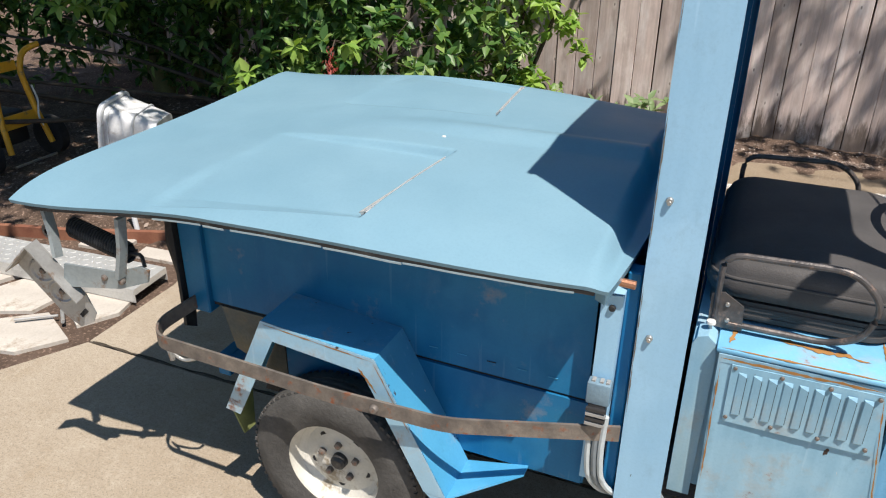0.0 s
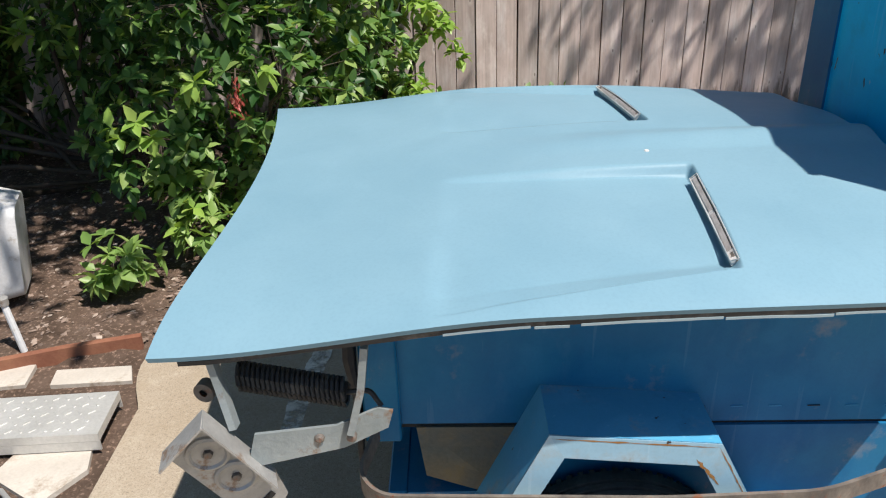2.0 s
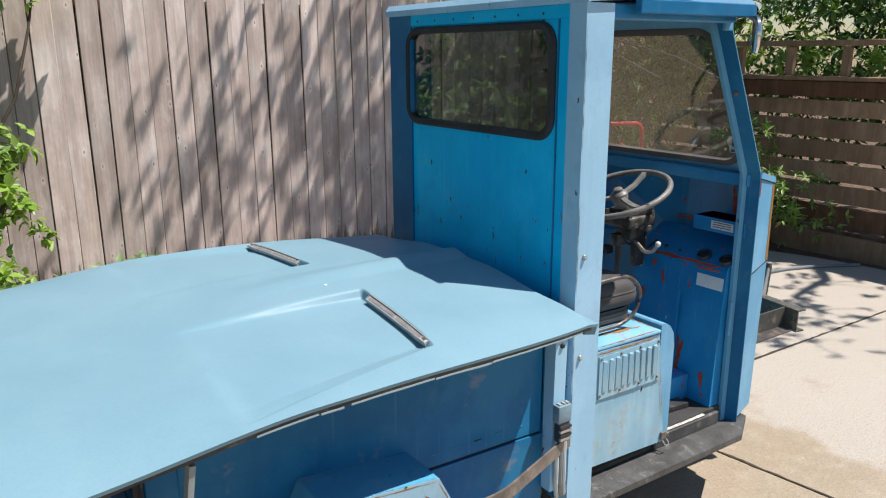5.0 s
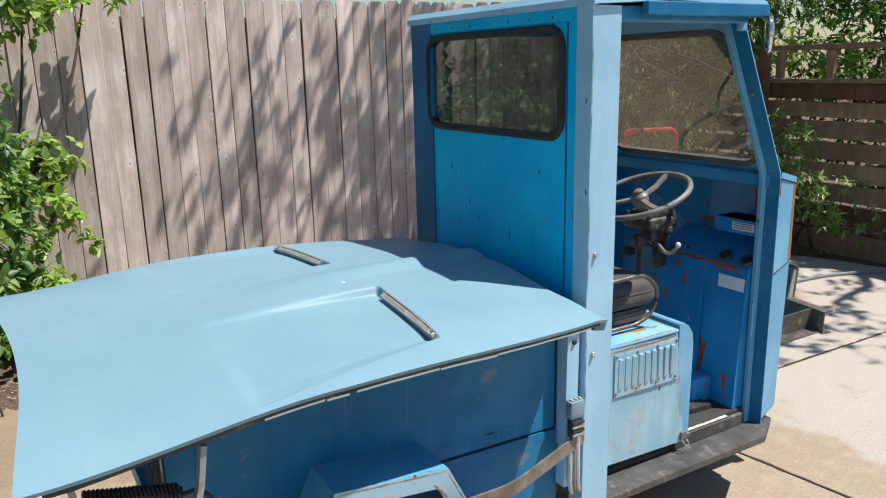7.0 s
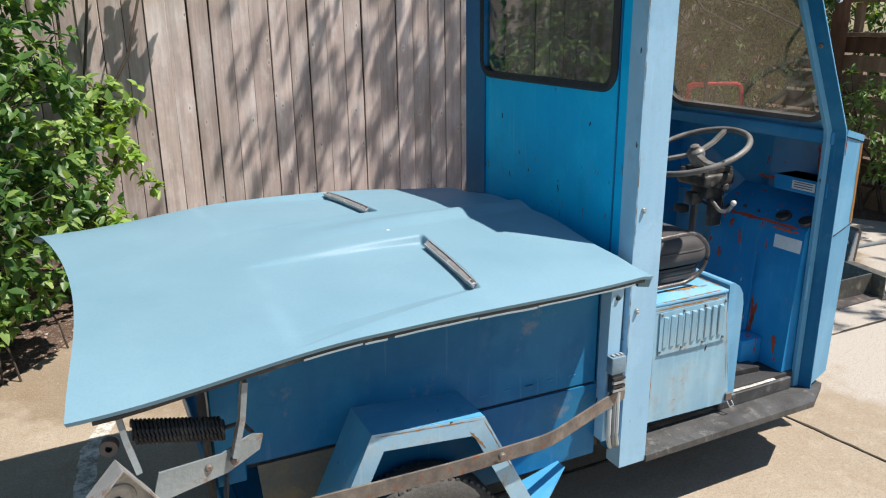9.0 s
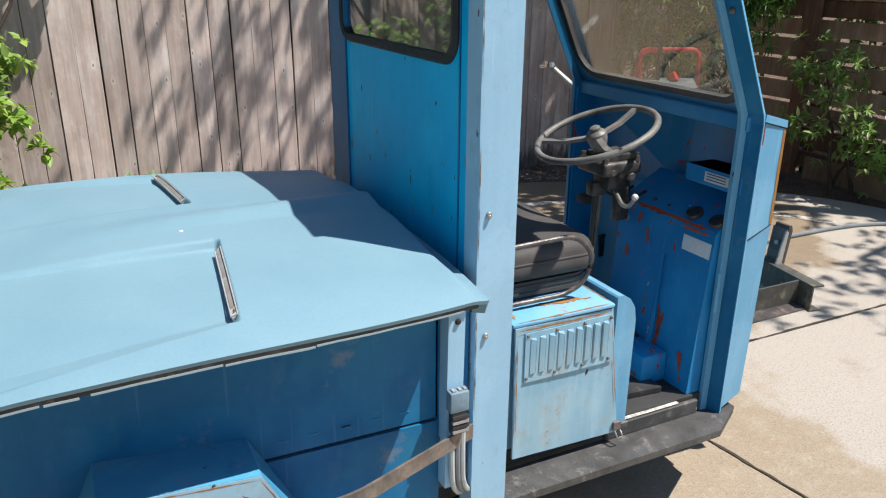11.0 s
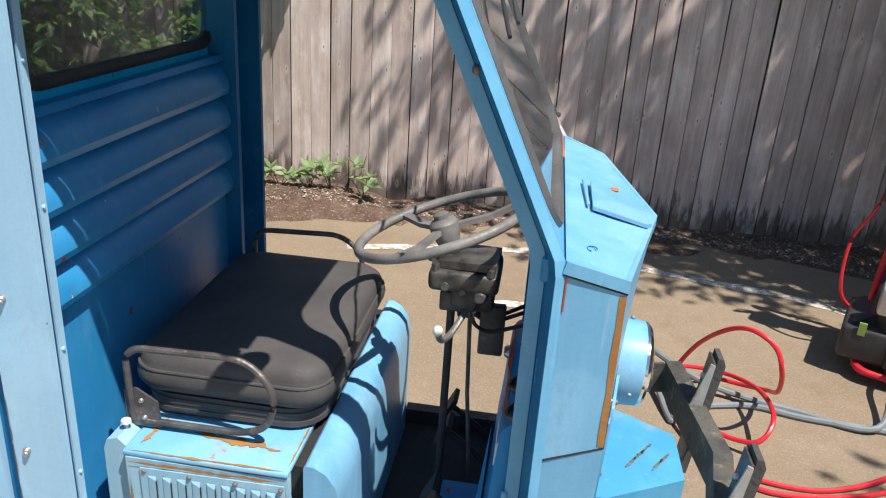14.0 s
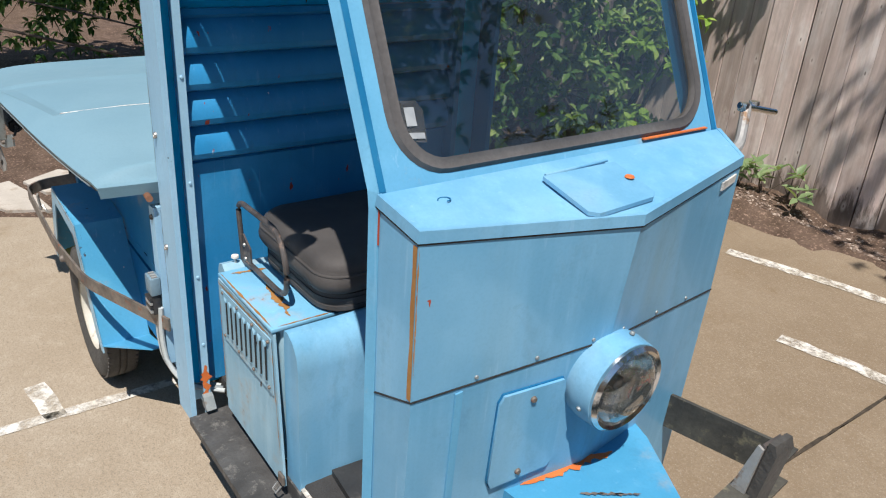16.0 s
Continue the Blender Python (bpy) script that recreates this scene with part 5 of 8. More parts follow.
# inside the nose: console, tray, gauges
console = part("console", slab([(0.765, 1.612, 0.362), (0.778, 1.612, 0.60), (0.800, 1.612, 0.916), (0.812, 1.612, 0.932), (0.965, 1.612, 1.018), (0.940, 1.612, 0.362)], (0, 0.453, 0)), CONBLUE, truck, "blue footwell console with red primer showing", bevel=0.006)
part("console_rib", slab([(0.760, 1.80, 0.362), (0.778, 1.80, 0.80), (0.735, 1.80, 0.362)], (0, 0.012, 0)), CONBLUE, console)
part("toe_box", box(0.66, 0.767, 1.72, 2.02, 0.362, 0.47), CONBLUE, console, bevel=0.006)
part("primer_edge", flake((0.8045, 1.62, 0.925), (0.8045, 2.04, 0.925), (0.6, 0, 0.8), 0.022, 3), REDPRIMER, console, "flaked red primer edge", smooth=0)
part("primer_edge", flake((0.7965, 1.63, 0.910), (0.7965, 1.76, 0.910), (0.07, 0, 1), 0.016, 4, 14), REDPRIMER, console, smooth=0)
for k, (y0, z0, y1, z1) in enumerate(((1.90, 0.80, 1.91, 0.86), (1.78, 0.50, 1.80, 0.62), (1.66, 0.42, 1.67, 0.50), (1.98, 0.47, 1.97, 0.56), (1.80, 0.42, 1.77, 0.60), (2.0, 0.72, 2.0, 0.77), (1.96, 0.86, 1.95, 0.90))):
    fx = 0.763 + (z0 - 0.36) * 0.0635 - 0.002
    part("primer_spot", flake((fx, y0, z0), (fx + (z1 - z0) * 0.0635, y1, z1), (0, 1, 0), 0.032, 11 + k, 12), REDPRIMER, console, smooth=0)
for k, (y0, z0, y1, z1) in enumerate(((1.74, 0.39, 1.84, 0.40), (1.86, 0.43, 1.99, 0.42), (1.80, 0.455, 1.95, 0.46), (1.90, 0.385, 2.0, 0.39))):
    part("primer_spot", flake((0.6585, y0, z0), (0.6585, y1, z1), (0, 0, 1), 0.03, 21 + k, 14), REDPRIMER, console, smooth=0)
part("console_label", slab([(0.7945, 1.620, 0.836), (0.7945, 1.740, 0.836), (0.7980, 1.740, 0.886), (0.7980, 1.620, 0.886)], (-0.003, 0, 0)), PAPER, console, "pale rectangular sticker", smooth=0)
for yy, r in ((1.742, 0.027), (1.640, 0.027)):
    ga = part("gauge", lathe([(0, 0), (0, r), (0.012, r), (0.014, r - 0.004), (0.010, r - 0.006), (0.010, 0)], (0.836, yy, 0.945), (-0.45, 0, 0.9), 24), BLACKPLASTIC, console, "round black gauge")
    part("gauge_ring", lathe([(0.010, r + 0.002), (0.015, r + 0.001), (0.015, r - 0.005), (0.011, r - 0.006)], (0.836, yy, 0.945), (-0.45, 0, 0.9), 24), BLACKSTEEL, ga)
for yy, zz, r in ((1.93, 0.962, 0.008), (1.86, 0.958, 0.006)):
    screw("dash_button", (0.83, yy, zz - 0.012), (-0.45, 0, 0.9), r, BLACKPLASTIC, console)
screw("knob", (0.796, 2.03, 0.862), (-1, 0, 0), 0.016, STEEL, console)
tray = part("parts_tray", frame_sheet([(0.850, 1.585, 1.050), (0.850, 1.82, 1.050), (0.965, 1.82, 1.050), (0.965, 1.585, 1.050)][::-1], [(xx, yy, 1.050) for yy, xx in rounded(1.592, 1.813, 0.856, 0.959, 0.004, 2)], (0, 0, 0.052)), CONBLUE, truck, "open blue sheet metal tray", smooth=0)
part("tray_floor", box(0.852, 0.963, 1.587, 1.818, 1.046, 1.051), INBLUE, tray)
part("tray_label", box(0.847, 0.8495, 1.635, 1.735, 1.060, 1.092), PAPER, tray, "small pale label")
for k in range(3):
    part("label_line", box(0.8455, 0.8468, 1.645, 1.725, 1.067 + 0.009 * k, 1.070 + 0.009 * k), GREYRUB, tray)
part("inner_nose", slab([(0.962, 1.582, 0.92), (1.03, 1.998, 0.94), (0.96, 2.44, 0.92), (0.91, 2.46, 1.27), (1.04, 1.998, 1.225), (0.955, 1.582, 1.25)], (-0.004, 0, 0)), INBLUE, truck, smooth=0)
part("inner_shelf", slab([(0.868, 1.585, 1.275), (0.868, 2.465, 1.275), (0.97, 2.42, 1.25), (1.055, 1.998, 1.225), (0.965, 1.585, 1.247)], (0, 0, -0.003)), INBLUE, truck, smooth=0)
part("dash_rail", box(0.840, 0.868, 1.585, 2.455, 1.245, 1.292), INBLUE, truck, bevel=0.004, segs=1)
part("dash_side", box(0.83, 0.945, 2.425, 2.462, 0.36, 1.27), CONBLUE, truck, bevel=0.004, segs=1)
for k, (y0, z0, y1, z1) in enumerate(((1.72, 1.10, 1.73, 1.22), (1.90, 1.05, 2.04, 1.04), (2.06, 1.06, 2.2, 1.08), (1.70, 1.02, 1.72, 1.20), (1.95, 1.00, 2.10, 0.985))):
    fx = 0.955 + (min(y0, 2.0) - 1.58) * 0.17 - 0.012
    part("primer_streak", flake((fx, y0, z0), (fx + (min(y1, 2.0) - y0) * 0.17, y1, z1), (0, 0.7, 0.7), 0.03, 31 + k, 14), REDPRIMER, truck, smooth=0)
for k in range(5):
    part("rust_patch", flake((1.10 + 0.02 * k, 1.93 + 0.03 * (k % 3), 0.6505), (1.13 + 0.02 * k, 1.98 + 0.03 * (k % 3), 0.6505), (1, 0, 0), 0.014, 80 + k, 10), STRAP, guard, smooth=0)
# rust along the edges of the seat box and the door post
part("rust_edge", flake((0.060, 1.5655, 0.762), (0.388, 1.5725, 0.757), (0, 0, 1), 0.013, 41), RUSTLINE, service, "brown rust along the panel edge", smooth=0)
part("rust_edge", flake((0.055, 1.576, 0.7825), (0.390, 1.578, 0.7825), (0, 1, 0), 0.010, 42), RUSTLINE, lid, smooth=0)
part("rust_edge", flake((0.391, 1.59, 0.7825), (0.391, 1.76, 0.7825), (1, 0, 0), 0.008, 43, 16), RUSTLINE, lid, smooth=0)
part("rust_edge", flake((0.16, 1.66, 0.7825), (0.36, 1.64, 0.7825), (0.2, 1, 0), 0.035, 44), RUSTLINE, lid, "orange brown rust stain", smooth=0)
part("rust_edge", flake((0.075, 1.60, 0.7825), (0.09, 1.70, 0.7825), (1, 0, 0), 0.022, 45, 14), RUSTLINE, lid, smooth=0)
part("rust_edge", flake((0.388, 1.5735, 0.745), (0.432, 1.568, 0.42), (1, 0, 0), 0.006, 46), RUSTLINE, service, smooth=0)
part("rust_edge", flake((0.064, 1.568, 0.74), (0.070, 1.569, 0.40), (1, 0, 0), 0.006, 47), RUSTLINE, service, smooth=0)
for k, (z0, z1) in enumerate(((0.60, 0.95), (1.02, 1.33), (1.45, 1.80))):
    part("rust_edge", flake((-0.1145, 1.4835, z0), (-0.1145, 1.4835, z1), (1, 0, 0), 0.004, 50 + k), STRAP, near_post, smooth=0)

# steering wheel, column and gear lever
WC = Vector((0.618, 2.012, 1.180))
WN = Vector((-0.34, 0.02, 0.94)).normalized()
WU = Vector((0.94, 0, 0.34)).normalized()
WV = WN.cross(WU).normalized()


def on_wheel(a, r, h=0.0):
    return WC + (WU * math.cos(a) + WV * math.sin(a)) * r + WN * h


swheel = part("steering_wheel", tube([on_wheel(2 * math.pi * i / 48, 0.202) for i in range(48)], 0.0115, closed=True, n=12), WHEELGREY, truck, "worn grey three-spoke steering wheel")
for a in (0.15, 2.25, 4.30):
    part("spoke", sweep([on_wheel(a, 0.02, -0.012), on_wheel(a, 0.11, -0.014), on_wheel(a, 0.198, 0.0)], rect(0.020, 0.012), up=WN), WHEELGREY, swheel, smooth=30, bevel=0.003, segs=1)
part("wheel_hub", lathe([(-0.06, 0.022), (-0.02, 0.034), (0.0, 0.034), (0.008, 0.028), (0.012, 0.018), (0.022, 0.018), (0.026, 0.012), (0.026, 0)], WC, WN, 20), WHEELGREY, swheel, "worn metal hub")
colm = part("steering_column", tube([WC - WN * 0.03, WC - WN * 0.20], 0.020), BLACKSTEEL, truck, "greasy black steering column")
gear = part("steering_gear", box(0.60, 0.76, 1.93, 2.09, 1.045, 1.095), GREASE, truck, "greasy cast steering gearbox", bevel=0.014, segs=3)
part("gear_lid", slab([(0.62, 1.95, 1.096), (0.75, 1.94, 1.100), (0.755, 2.06, 1.100), (0.63, 2.07, 1.096)], (0, 0, 0.018)), GREASE, gear, bevel=0.006)
for a, b in ((0.615, 1.945), (0.74, 1.94), (0.745, 2.075), (0.62, 2.075), (0.60, 2.0)):
    part("gear_bolt", lathe([(0, 0), (0, 0.011), (0.016, 0.010), (0.018, 0)], (a, b, 1.092), (0, 0, 1), 6), GREASE, gear)
part("gear_case", box(0.65, 0.75, 1.965, 2.055, 0.985, 1.045), GREASE, gear, bevel=0.014, segs=2)
part("column_bracket", box(0.72, 0.78, 2.0, 2.03, 0.86, 0.99), BLACKSTEEL, truck, bevel=0.006)
for k, (a, b) in enumerate(((1.96, 0.016), (2.03, 0.013), (2.07, 0.018))):
    part("cable", tube([(0.73, a, 1.04), (0.70 - 0.02 * k, a - 0.03, 0.985), (0.74, a - 0.02 * k, 0.94), (0.83, a + 0.02, 0.965)], 0.005, n=6, bend=0.03), BLACKRUB, truck)
    part("gear_lug", lathe([(0, 0), (0, b), (0.02, b), (0.026, b * 0.6), (0.026, 0)], (0.64 + 0.04 * k, 1.955, 1.06 - 0.01 * k), (0, -1, 0), 8), GREASE, gear)
part("control_rod", tube([(0.648, 2.03, 1.0), (0.645, 2.03, 0.37)], 0.010), BLACKSTEEL, truck, "upright black control rod")
part("rod_clamp", box(0.62, 0.68, 2.01, 2.05, 0.96, 1.01), GREASE, truck, bevel=0.006)
part("rod_foot", box(0.615, 0.675, 2.0, 2.06, 0.36, 0.42), BLACKSTEEL, truck, bevel=0.006)
part("brake_chain", tube([(0.69, 2.05, 1.0), (0.70, 2.08, 0.7), (0.72, 2.12, 0.42)], 0.006, n=6), STRAP, truck)
lever = part("gear_lever", tube([(0.69, 1.98, 0.985), (0.662, 1.90, 0.955), (0.648, 1.85, 0.965), (0.644, 1.822, 0.998)], 0.0075, bend=0.02), STEEL, truck, "cranked chrome gear lever")
part("lever_knob", lathe([(-0.012, 0), (-0.010, 0.006), (-0.006, 0.010), (0, 0.0115), (0.006, 0.010), (0.010, 0.006), (0.012, 0)], (0.644, 1.82, 1.006), (0, 0, 1), 16), PALEPAINT, lever, "pale round knob")
for yy in (1.86, 2.12, 2.24):
    pd = part("pedal", slab([(0.62, yy - 0.035, 0.52), (0.62, yy + 0.035, 0.52), (0.655, yy + 0.035, 0.59), (0.655, yy - 0.035, 0.59)], (0.012, 0, -0.006)), BLACKRUB, truck, "black rubber pedal", bevel=0.004, segs=1)
    part("pedal_arm", tube([(0.645, yy, 0.555), (0.72, yy, 0.50), (0.80, yy, 0.42)], 0.008, n=8, bend=0.03), BLACKSTEEL, pd)
part("hand_pad", box(0.655, 0.70, 2.10, 2.15, 0.90, 0.935), BLACKRUB, truck, bevel=0.008)
part("floor_plate", slab([(0.50, 1.68, 0.363), (0.70, 1.66, 0.363), (0.72, 1.95, 0.363), (0.52, 1.97, 0.363)], (0, 0, 0.018)), BLACKSTEEL, truck, bevel=0.003, segs=1)
part("far_sill", slab([(0.49, 2.40, 0.362), (0.81, 2.40, 0.362), (0.81, 2.44, 0.362), (0.49, 2.44, 0.362)], (0, 0, 0.05)), BLACKSTEEL, truck, bevel=0.004, segs=1)

# mirrors
arm = part("mirror_arm", tube([(0.597, 1.556, 1.842), (0.582, 1.49, 1.855), (0.592, 1.447, 1.825)], 0.006, bend=0.02), STEEL, truck, "thin chrome mirror arm")
part("mirror_bracket", box(0.575, 0.62, 1.548, 1.560, 1.80, 1.85), BLUE, arm, bevel=0.003, segs=1)
part("mirror_shell", lathe([(-0.014, 0), (-0.012, 0.03), (-0.006, 0.052), (0.0, 0.060), (0.008, 0.061), (0.009, 0.058)], (0.598, 1.444, 1.785), (-0.70, 0.71, -0.05), 32), CHROME, arm, "round chrome mirror shell")
part("mirror_glass", lathe([(0.007, 0.058), (0.0085, 0.03), (0.009, 0)], (0.598, 1.444, 1.785), (-0.70, 0.71, -0.05), 32), CHROME, arm, "round mirror glass")
far_arm = part("mirror_arm", tube([(0.905, 2.45, 1.235), (0.898, 2.55, 1.25), (0.852, 2.62, 1.31), (0.838, 2.64, 1.328)], 0.013, bend=0.03), WORNSTEEL, truck, "bent grey mirror arm without its mirror")
part("clamp", tube([(0.838, 2.61, 1.334), (0.862, 2.735, 1.310)], 0.008), CHROME, far_arm)
for yy in (2.622, 2.665):
    part("clamp_nut", lathe([(-0.01, 0), (-0.01, 0.013), (0.01, 0.013), (0.01, 0)], (0.842, yy, 1.330), (0, 0, 1), 6), CHROME, far_arm)

# ---- the truck's bed ----
def bed_side(y, s):
    """One bed side: an upper sheet, a folded seam and a lower sheet; s is the sign of its outer side."""
    # The hood's shade is put into the dark blue of these sheets.
    up = part("bed_side", slab([(-1.30, y, 0.614), (-0.205, y, 0.596), (-0.205, y, 0.945), (-1.30, y, 0.955)], (0, -s * 0.006, 0)), SHADEBLUE, truck, "scuffed blue bed side", smooth=0)
    part("bed_lower", slab([(-1.06, y + s * 0.004, 0.34), (-0.205, y + s * 0.004, 0.34), (-0.205, y + s * 0.004, 0.588), (-1.06, y + s * 0.004, 0.602)], (0, -s * 0.008, 0)), SHADEBLUE, truck, smooth=0)
    part("bed_lower", slab([(-1.255, y - s * 0.02, 0.455), (-1.065, y + s * 0.002, 0.40), (-1.065, y + s * 0.004, 0.602), (-1.27, y + s * 0.002, 0.605)], (0, -s * 0.008, 0)), MUDBOUNCE, truck, "mud-stained lower bed panel, ground bounce put into its colour", smooth=0)
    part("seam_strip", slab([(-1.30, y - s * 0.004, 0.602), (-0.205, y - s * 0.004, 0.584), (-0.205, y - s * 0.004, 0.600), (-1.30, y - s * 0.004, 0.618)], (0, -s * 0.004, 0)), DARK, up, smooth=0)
    for i in range(6):
        xx = -0.70 + 0.078 * i
        part("spot_weld", box(xx, xx + 0.025, y + s * 0.0005, y + s * 0.002, 0.6505 - (xx + 1.3) * 0.016, 0.6525 - (xx + 1.3) * 0.016), FENDBLUE if i % 3 else DARK, up)
    for zz in (0.88, 0.70, 0.53):
        screw("rivet", (-0.180, y + s * 0.005, zz), (0, s, 0), 0.006, STEEL, up)
    return up


near_side = bed_side(1.518, -1)
bed_side(2.482, 1)
part("bed_front", box(-0.21, -0.20, 1.518, 2.482, 0.34, 0.945), SHADEBLUE, truck)
part("bed_floor", box(-1.30, -0.21, 1.545, 2.455, 0.385, 0.40), SHADEBLUE, truck)
part("bed_rear_frame", box(-1.375, -1.30, 1.500, 1.545, 0.58, 0.955), SHADEBLUE, truck, bevel=0.004, segs=1)
part("bed_rear_frame", box(-1.345, -1.30, 2.455, 2.505, 0.33, 0.955), SHADEBLUE, truck, bevel=0.004, segs=1)
part("bed_sill", box(-1.345, -1.30, 1.545, 2.455, 0.33, 0.40), SHADEBLUE, truck, bevel=0.004, segs=1)
part("rear_flap", slab([(-1.380, 1.484, 0.53), (-1.385, 1.530, 0.50), (-1.378, 1.540, 0.66), (-1.384, 1.530, 0.74), (-1.378, 1.535, 0.93), (-1.385, 1.492, 0.95), (-1.392, 1.478, 0.80), (-1.380, 1.486, 0.70)], (-0.010, 0, 0)), BLACKRUB, truck, "torn black rubber edge strip", smooth=0)
stake = part("bed_stake", slab([(-0.203, 1.475, 0.40), (-0.158, 1.475, 0.40), (-0.150, 1.475, 0.915), (-0.196, 1.475, 0.91)], (0, 0.05, 0)), POSTBLUE, truck, "pale blue bed stake", bevel=0.004)
screw("rivet", (-0.172, 1.474, 0.882), (0, -1, 0), 0.008, DARK, stake)
screw("rivet", (-0.176, 1.474, 0.62), (0, -1, 0), 0.008, STRAP, stake)
part("stake_channel", box(-0.152, -0.122, 1.505, 1.55, 0.34, 0.96), SHADEBLUE, truck, bevel=0.003, segs=1)
part("cross_bar", tube([(-0.190, 1.466, 0.955), (-0.128, 1.462, 0.953)], 0.0095), COPPER, truck, "copper pipe under the hood lip")
part("wall_flange", box(-0.40, -0.112, 2.49, 2.53, 0.36, 0.93), SHADEBLUE, truck, bevel=0.003, segs=1)
part("bed_tail_beam", box(-1.34, -0.12, 1.60, 1.66, 0.30, 0.34), BLACKSTEEL, truck)

# fender: folded arch over the rear wheel
FO = [(-1.165, 0.390), (-1.015, 0.708), (-0.695, 0.678), (-0.507, 0.310), (-0.342, 0.350)]


def fender(y_out, y_in, s):
    arch = None
    for k in (1, 0, 2, 3):
        (a, b), (c, d) = FO[k], FO[k + 1]
        yo2 = y_out if c < -0.4 else y_in - (y_in - y_out) * 0.25
        dx, dz = c - a, d - b
        m = math.hypot(dx, dz)
        nx, nz = dz / m * 0.004, -dx / m * 0.004
        strip = slab([(a, y_out, b), (c, yo2, d), (c, y_in, d), (a, y_in, b)], (nx, 0, nz))
        if arch is None:
            arch = part("fender", strip, FENDBLUE, truck, "angular blue fender", smooth=0)
        else:
            part("fender_fold", strip, FENDBLUE, arch, smooth=0)
    inner = [(-1.118, 0.383), (-0.985, 0.654), (-0.727, 0.628), (-0.567, 0.313)]
    for k in range(3):
        a, b, c, d = FO[k], FO[k + 1], inner[k + 1], inner[k]
        part("fender_rim", slab([(p, y_out - s * 0.001, q) for p, q in (a, b, c, d)], (0, s * 0.004, 0)), FENDWORN, arch, "rust-chipped fender rim", smooth=0, bevel=0.001, segs=1)
    part("fender_foot", slab([(-0.507, y_out, 0.310), (-0.567, y_out, 0.313), (-0.527, y_out, 0.278), (-0.502, y_out, 0.283)], (0, s * 0.004, 0)), FENDWORN, arch, smooth=0)
    for k, (a, b) in enumerate((((-1.01, 0.700), (-0.70, 0.671)), ((-0.70, 0.672), (-0.60, 0.48)), ((-1.02, 0.695), (-1.10, 0.53)), ((-0.74, 0.645), (-0.69, 0.58)))):
        part("rust_edge", flake((a[0], y_out - s * 0.0015, a[1]), (b[0], y_out - s * 0.0015, b[1]), (0.4, 0, 1), 0.006 if k < 3 else 0.014, 60 + k), RUSTLINE, arch, smooth=0)
    return arch


near_fender = fender(1.358, 1.514, 1)
fender(2.642, 2.486, -1)
# Near-black sheet stands in for the shade inside the wheel arch.
part("wheel_well_shade", slab([(-1.16, 1.53, 0.34), (-1.01, 1.53, 0.70), (-0.69, 1.53, 0.68), (-0.50, 1.53, 0.34)], (0, 0.002, 0)), DARK, truck, smooth=0)
part("mud_flap", slab([(-1.165, 1.375, 0.40), (-1.150, 1.46, 0.40), (-1.14, 1.44, 0.28), (-1.147, 1.40, 0.275)], (-0.006, 0, 0)), GREENRUB, truck, "mossy green mud flap", smooth=0)

# side guard strap
sp = round_path([(-1.345, 1.515, 0.612), (-1.378, 1.38, 0.592), (-1.332, 1.318, 0.590), (-0.80, 1.310, 0.578), (-0.50, 1.336, 0.562), (-0.36, 1.390, 0.558), (-0.122, 1.479, 0.554)], 0.05)
strap = part("guard_strap", sweep(sp, rect(0.007, 0.042)), STRAP, truck, "rusty bent flat steel guard strap", smooth=30)
screw("bolt", (-0.671, 1.306, 0.578), (0, -1, 0), 0.012, STRAP, strap)
part("strap_bracket", slab([(-1.345, 1.35, 0.57), (-1.31, 1.342, 0.57), (-1.315, 1.348, 0.51), (-1.335, 1.355, 0.50)], (0, 0.006, 0)), WORNSTEEL, strap, smooth=0)
part("strap_hook", tube([(-1.33, 1.36, 0.525), (-1.30, 1.37, 0.50), (-1.26, 1.38, 0.513), (-1.25, 1.39, 0.535)], 0.005, n=8, bend=0.02), STEEL, strap)

# clamp connector and cables
clampc = part("connector", box(-0.203, -0.150, 1.444, 1.474, 0.643, 0.700), plain("grey blue plastic", (0.15, 0.24, 0.31), (0.21, 0.31, 0.38), 0.5), truck, "grey-blue battery connector", bevel=0.004)
for k in range(4):
    part("connector_rib", box(-0.199, -0.154, 1.438, 1.446, 0.588 + 0.013 * k, 0.596 + 0.013 * k), BLACKPLASTIC if k % 2 else WORNSTEEL, clampc)
for a in (-0.19, -0.172, -0.158):
    part("connector_pin", box(a - 0.004, a + 0.004, 1.451, 1.467, 0.700, 0.704), WORNSTEEL, clampc)
part("connector_back", box(-0.197, -0.156, 1.446, 1.471, 0.578, 0.644), BLACKPLASTIC, clampc, bevel=0.004)
for a, mt in ((-0.186, GREENCABLE), (-0.170, GREYHOSE), (-0.155, GREENCABLE)):
    part("cable", tube([(a, 1.468, 0.60), (a - 0.004, 1.462, 0.50), (a + 0.004, 1.470, 0.40), (a + 0.05, 1.51, 0.335), (a + 0.12, 1.60, 0.33)], 0.0075, n=8, bend=0.05), mt, clampc)

# ---- the car hood laid on the bed ----
hood = thing("car_hood", (-0.9, 1.985, 0.96), "large faded pale blue car hood laid over the truck bed", "car hood")
HC = 1.968


def sstep(a, b, t):
    t = max(0.0, min(1.0, (t - a) / (b - a)))
    return t * t * (3 - 2 * t)


def hood_half(u):
    """Half width at u: 0 at the rear edge, 1 at the cab end."""
    return 0.722 - 0.095 * u * u + 0.016 * math.sin(math.pi * u)


def hood_x(u, s):
    """x of the surface; the rear edge is bowed inwards, the cab end bowed a little, the whole a little askew."""
    rear = -1.709 + 0.069 * (1 - s * s) - 0.041 * s
    front = -0.134 - 0.051 * s * s - 0.023 * s
    return rear + (front - rear) * u


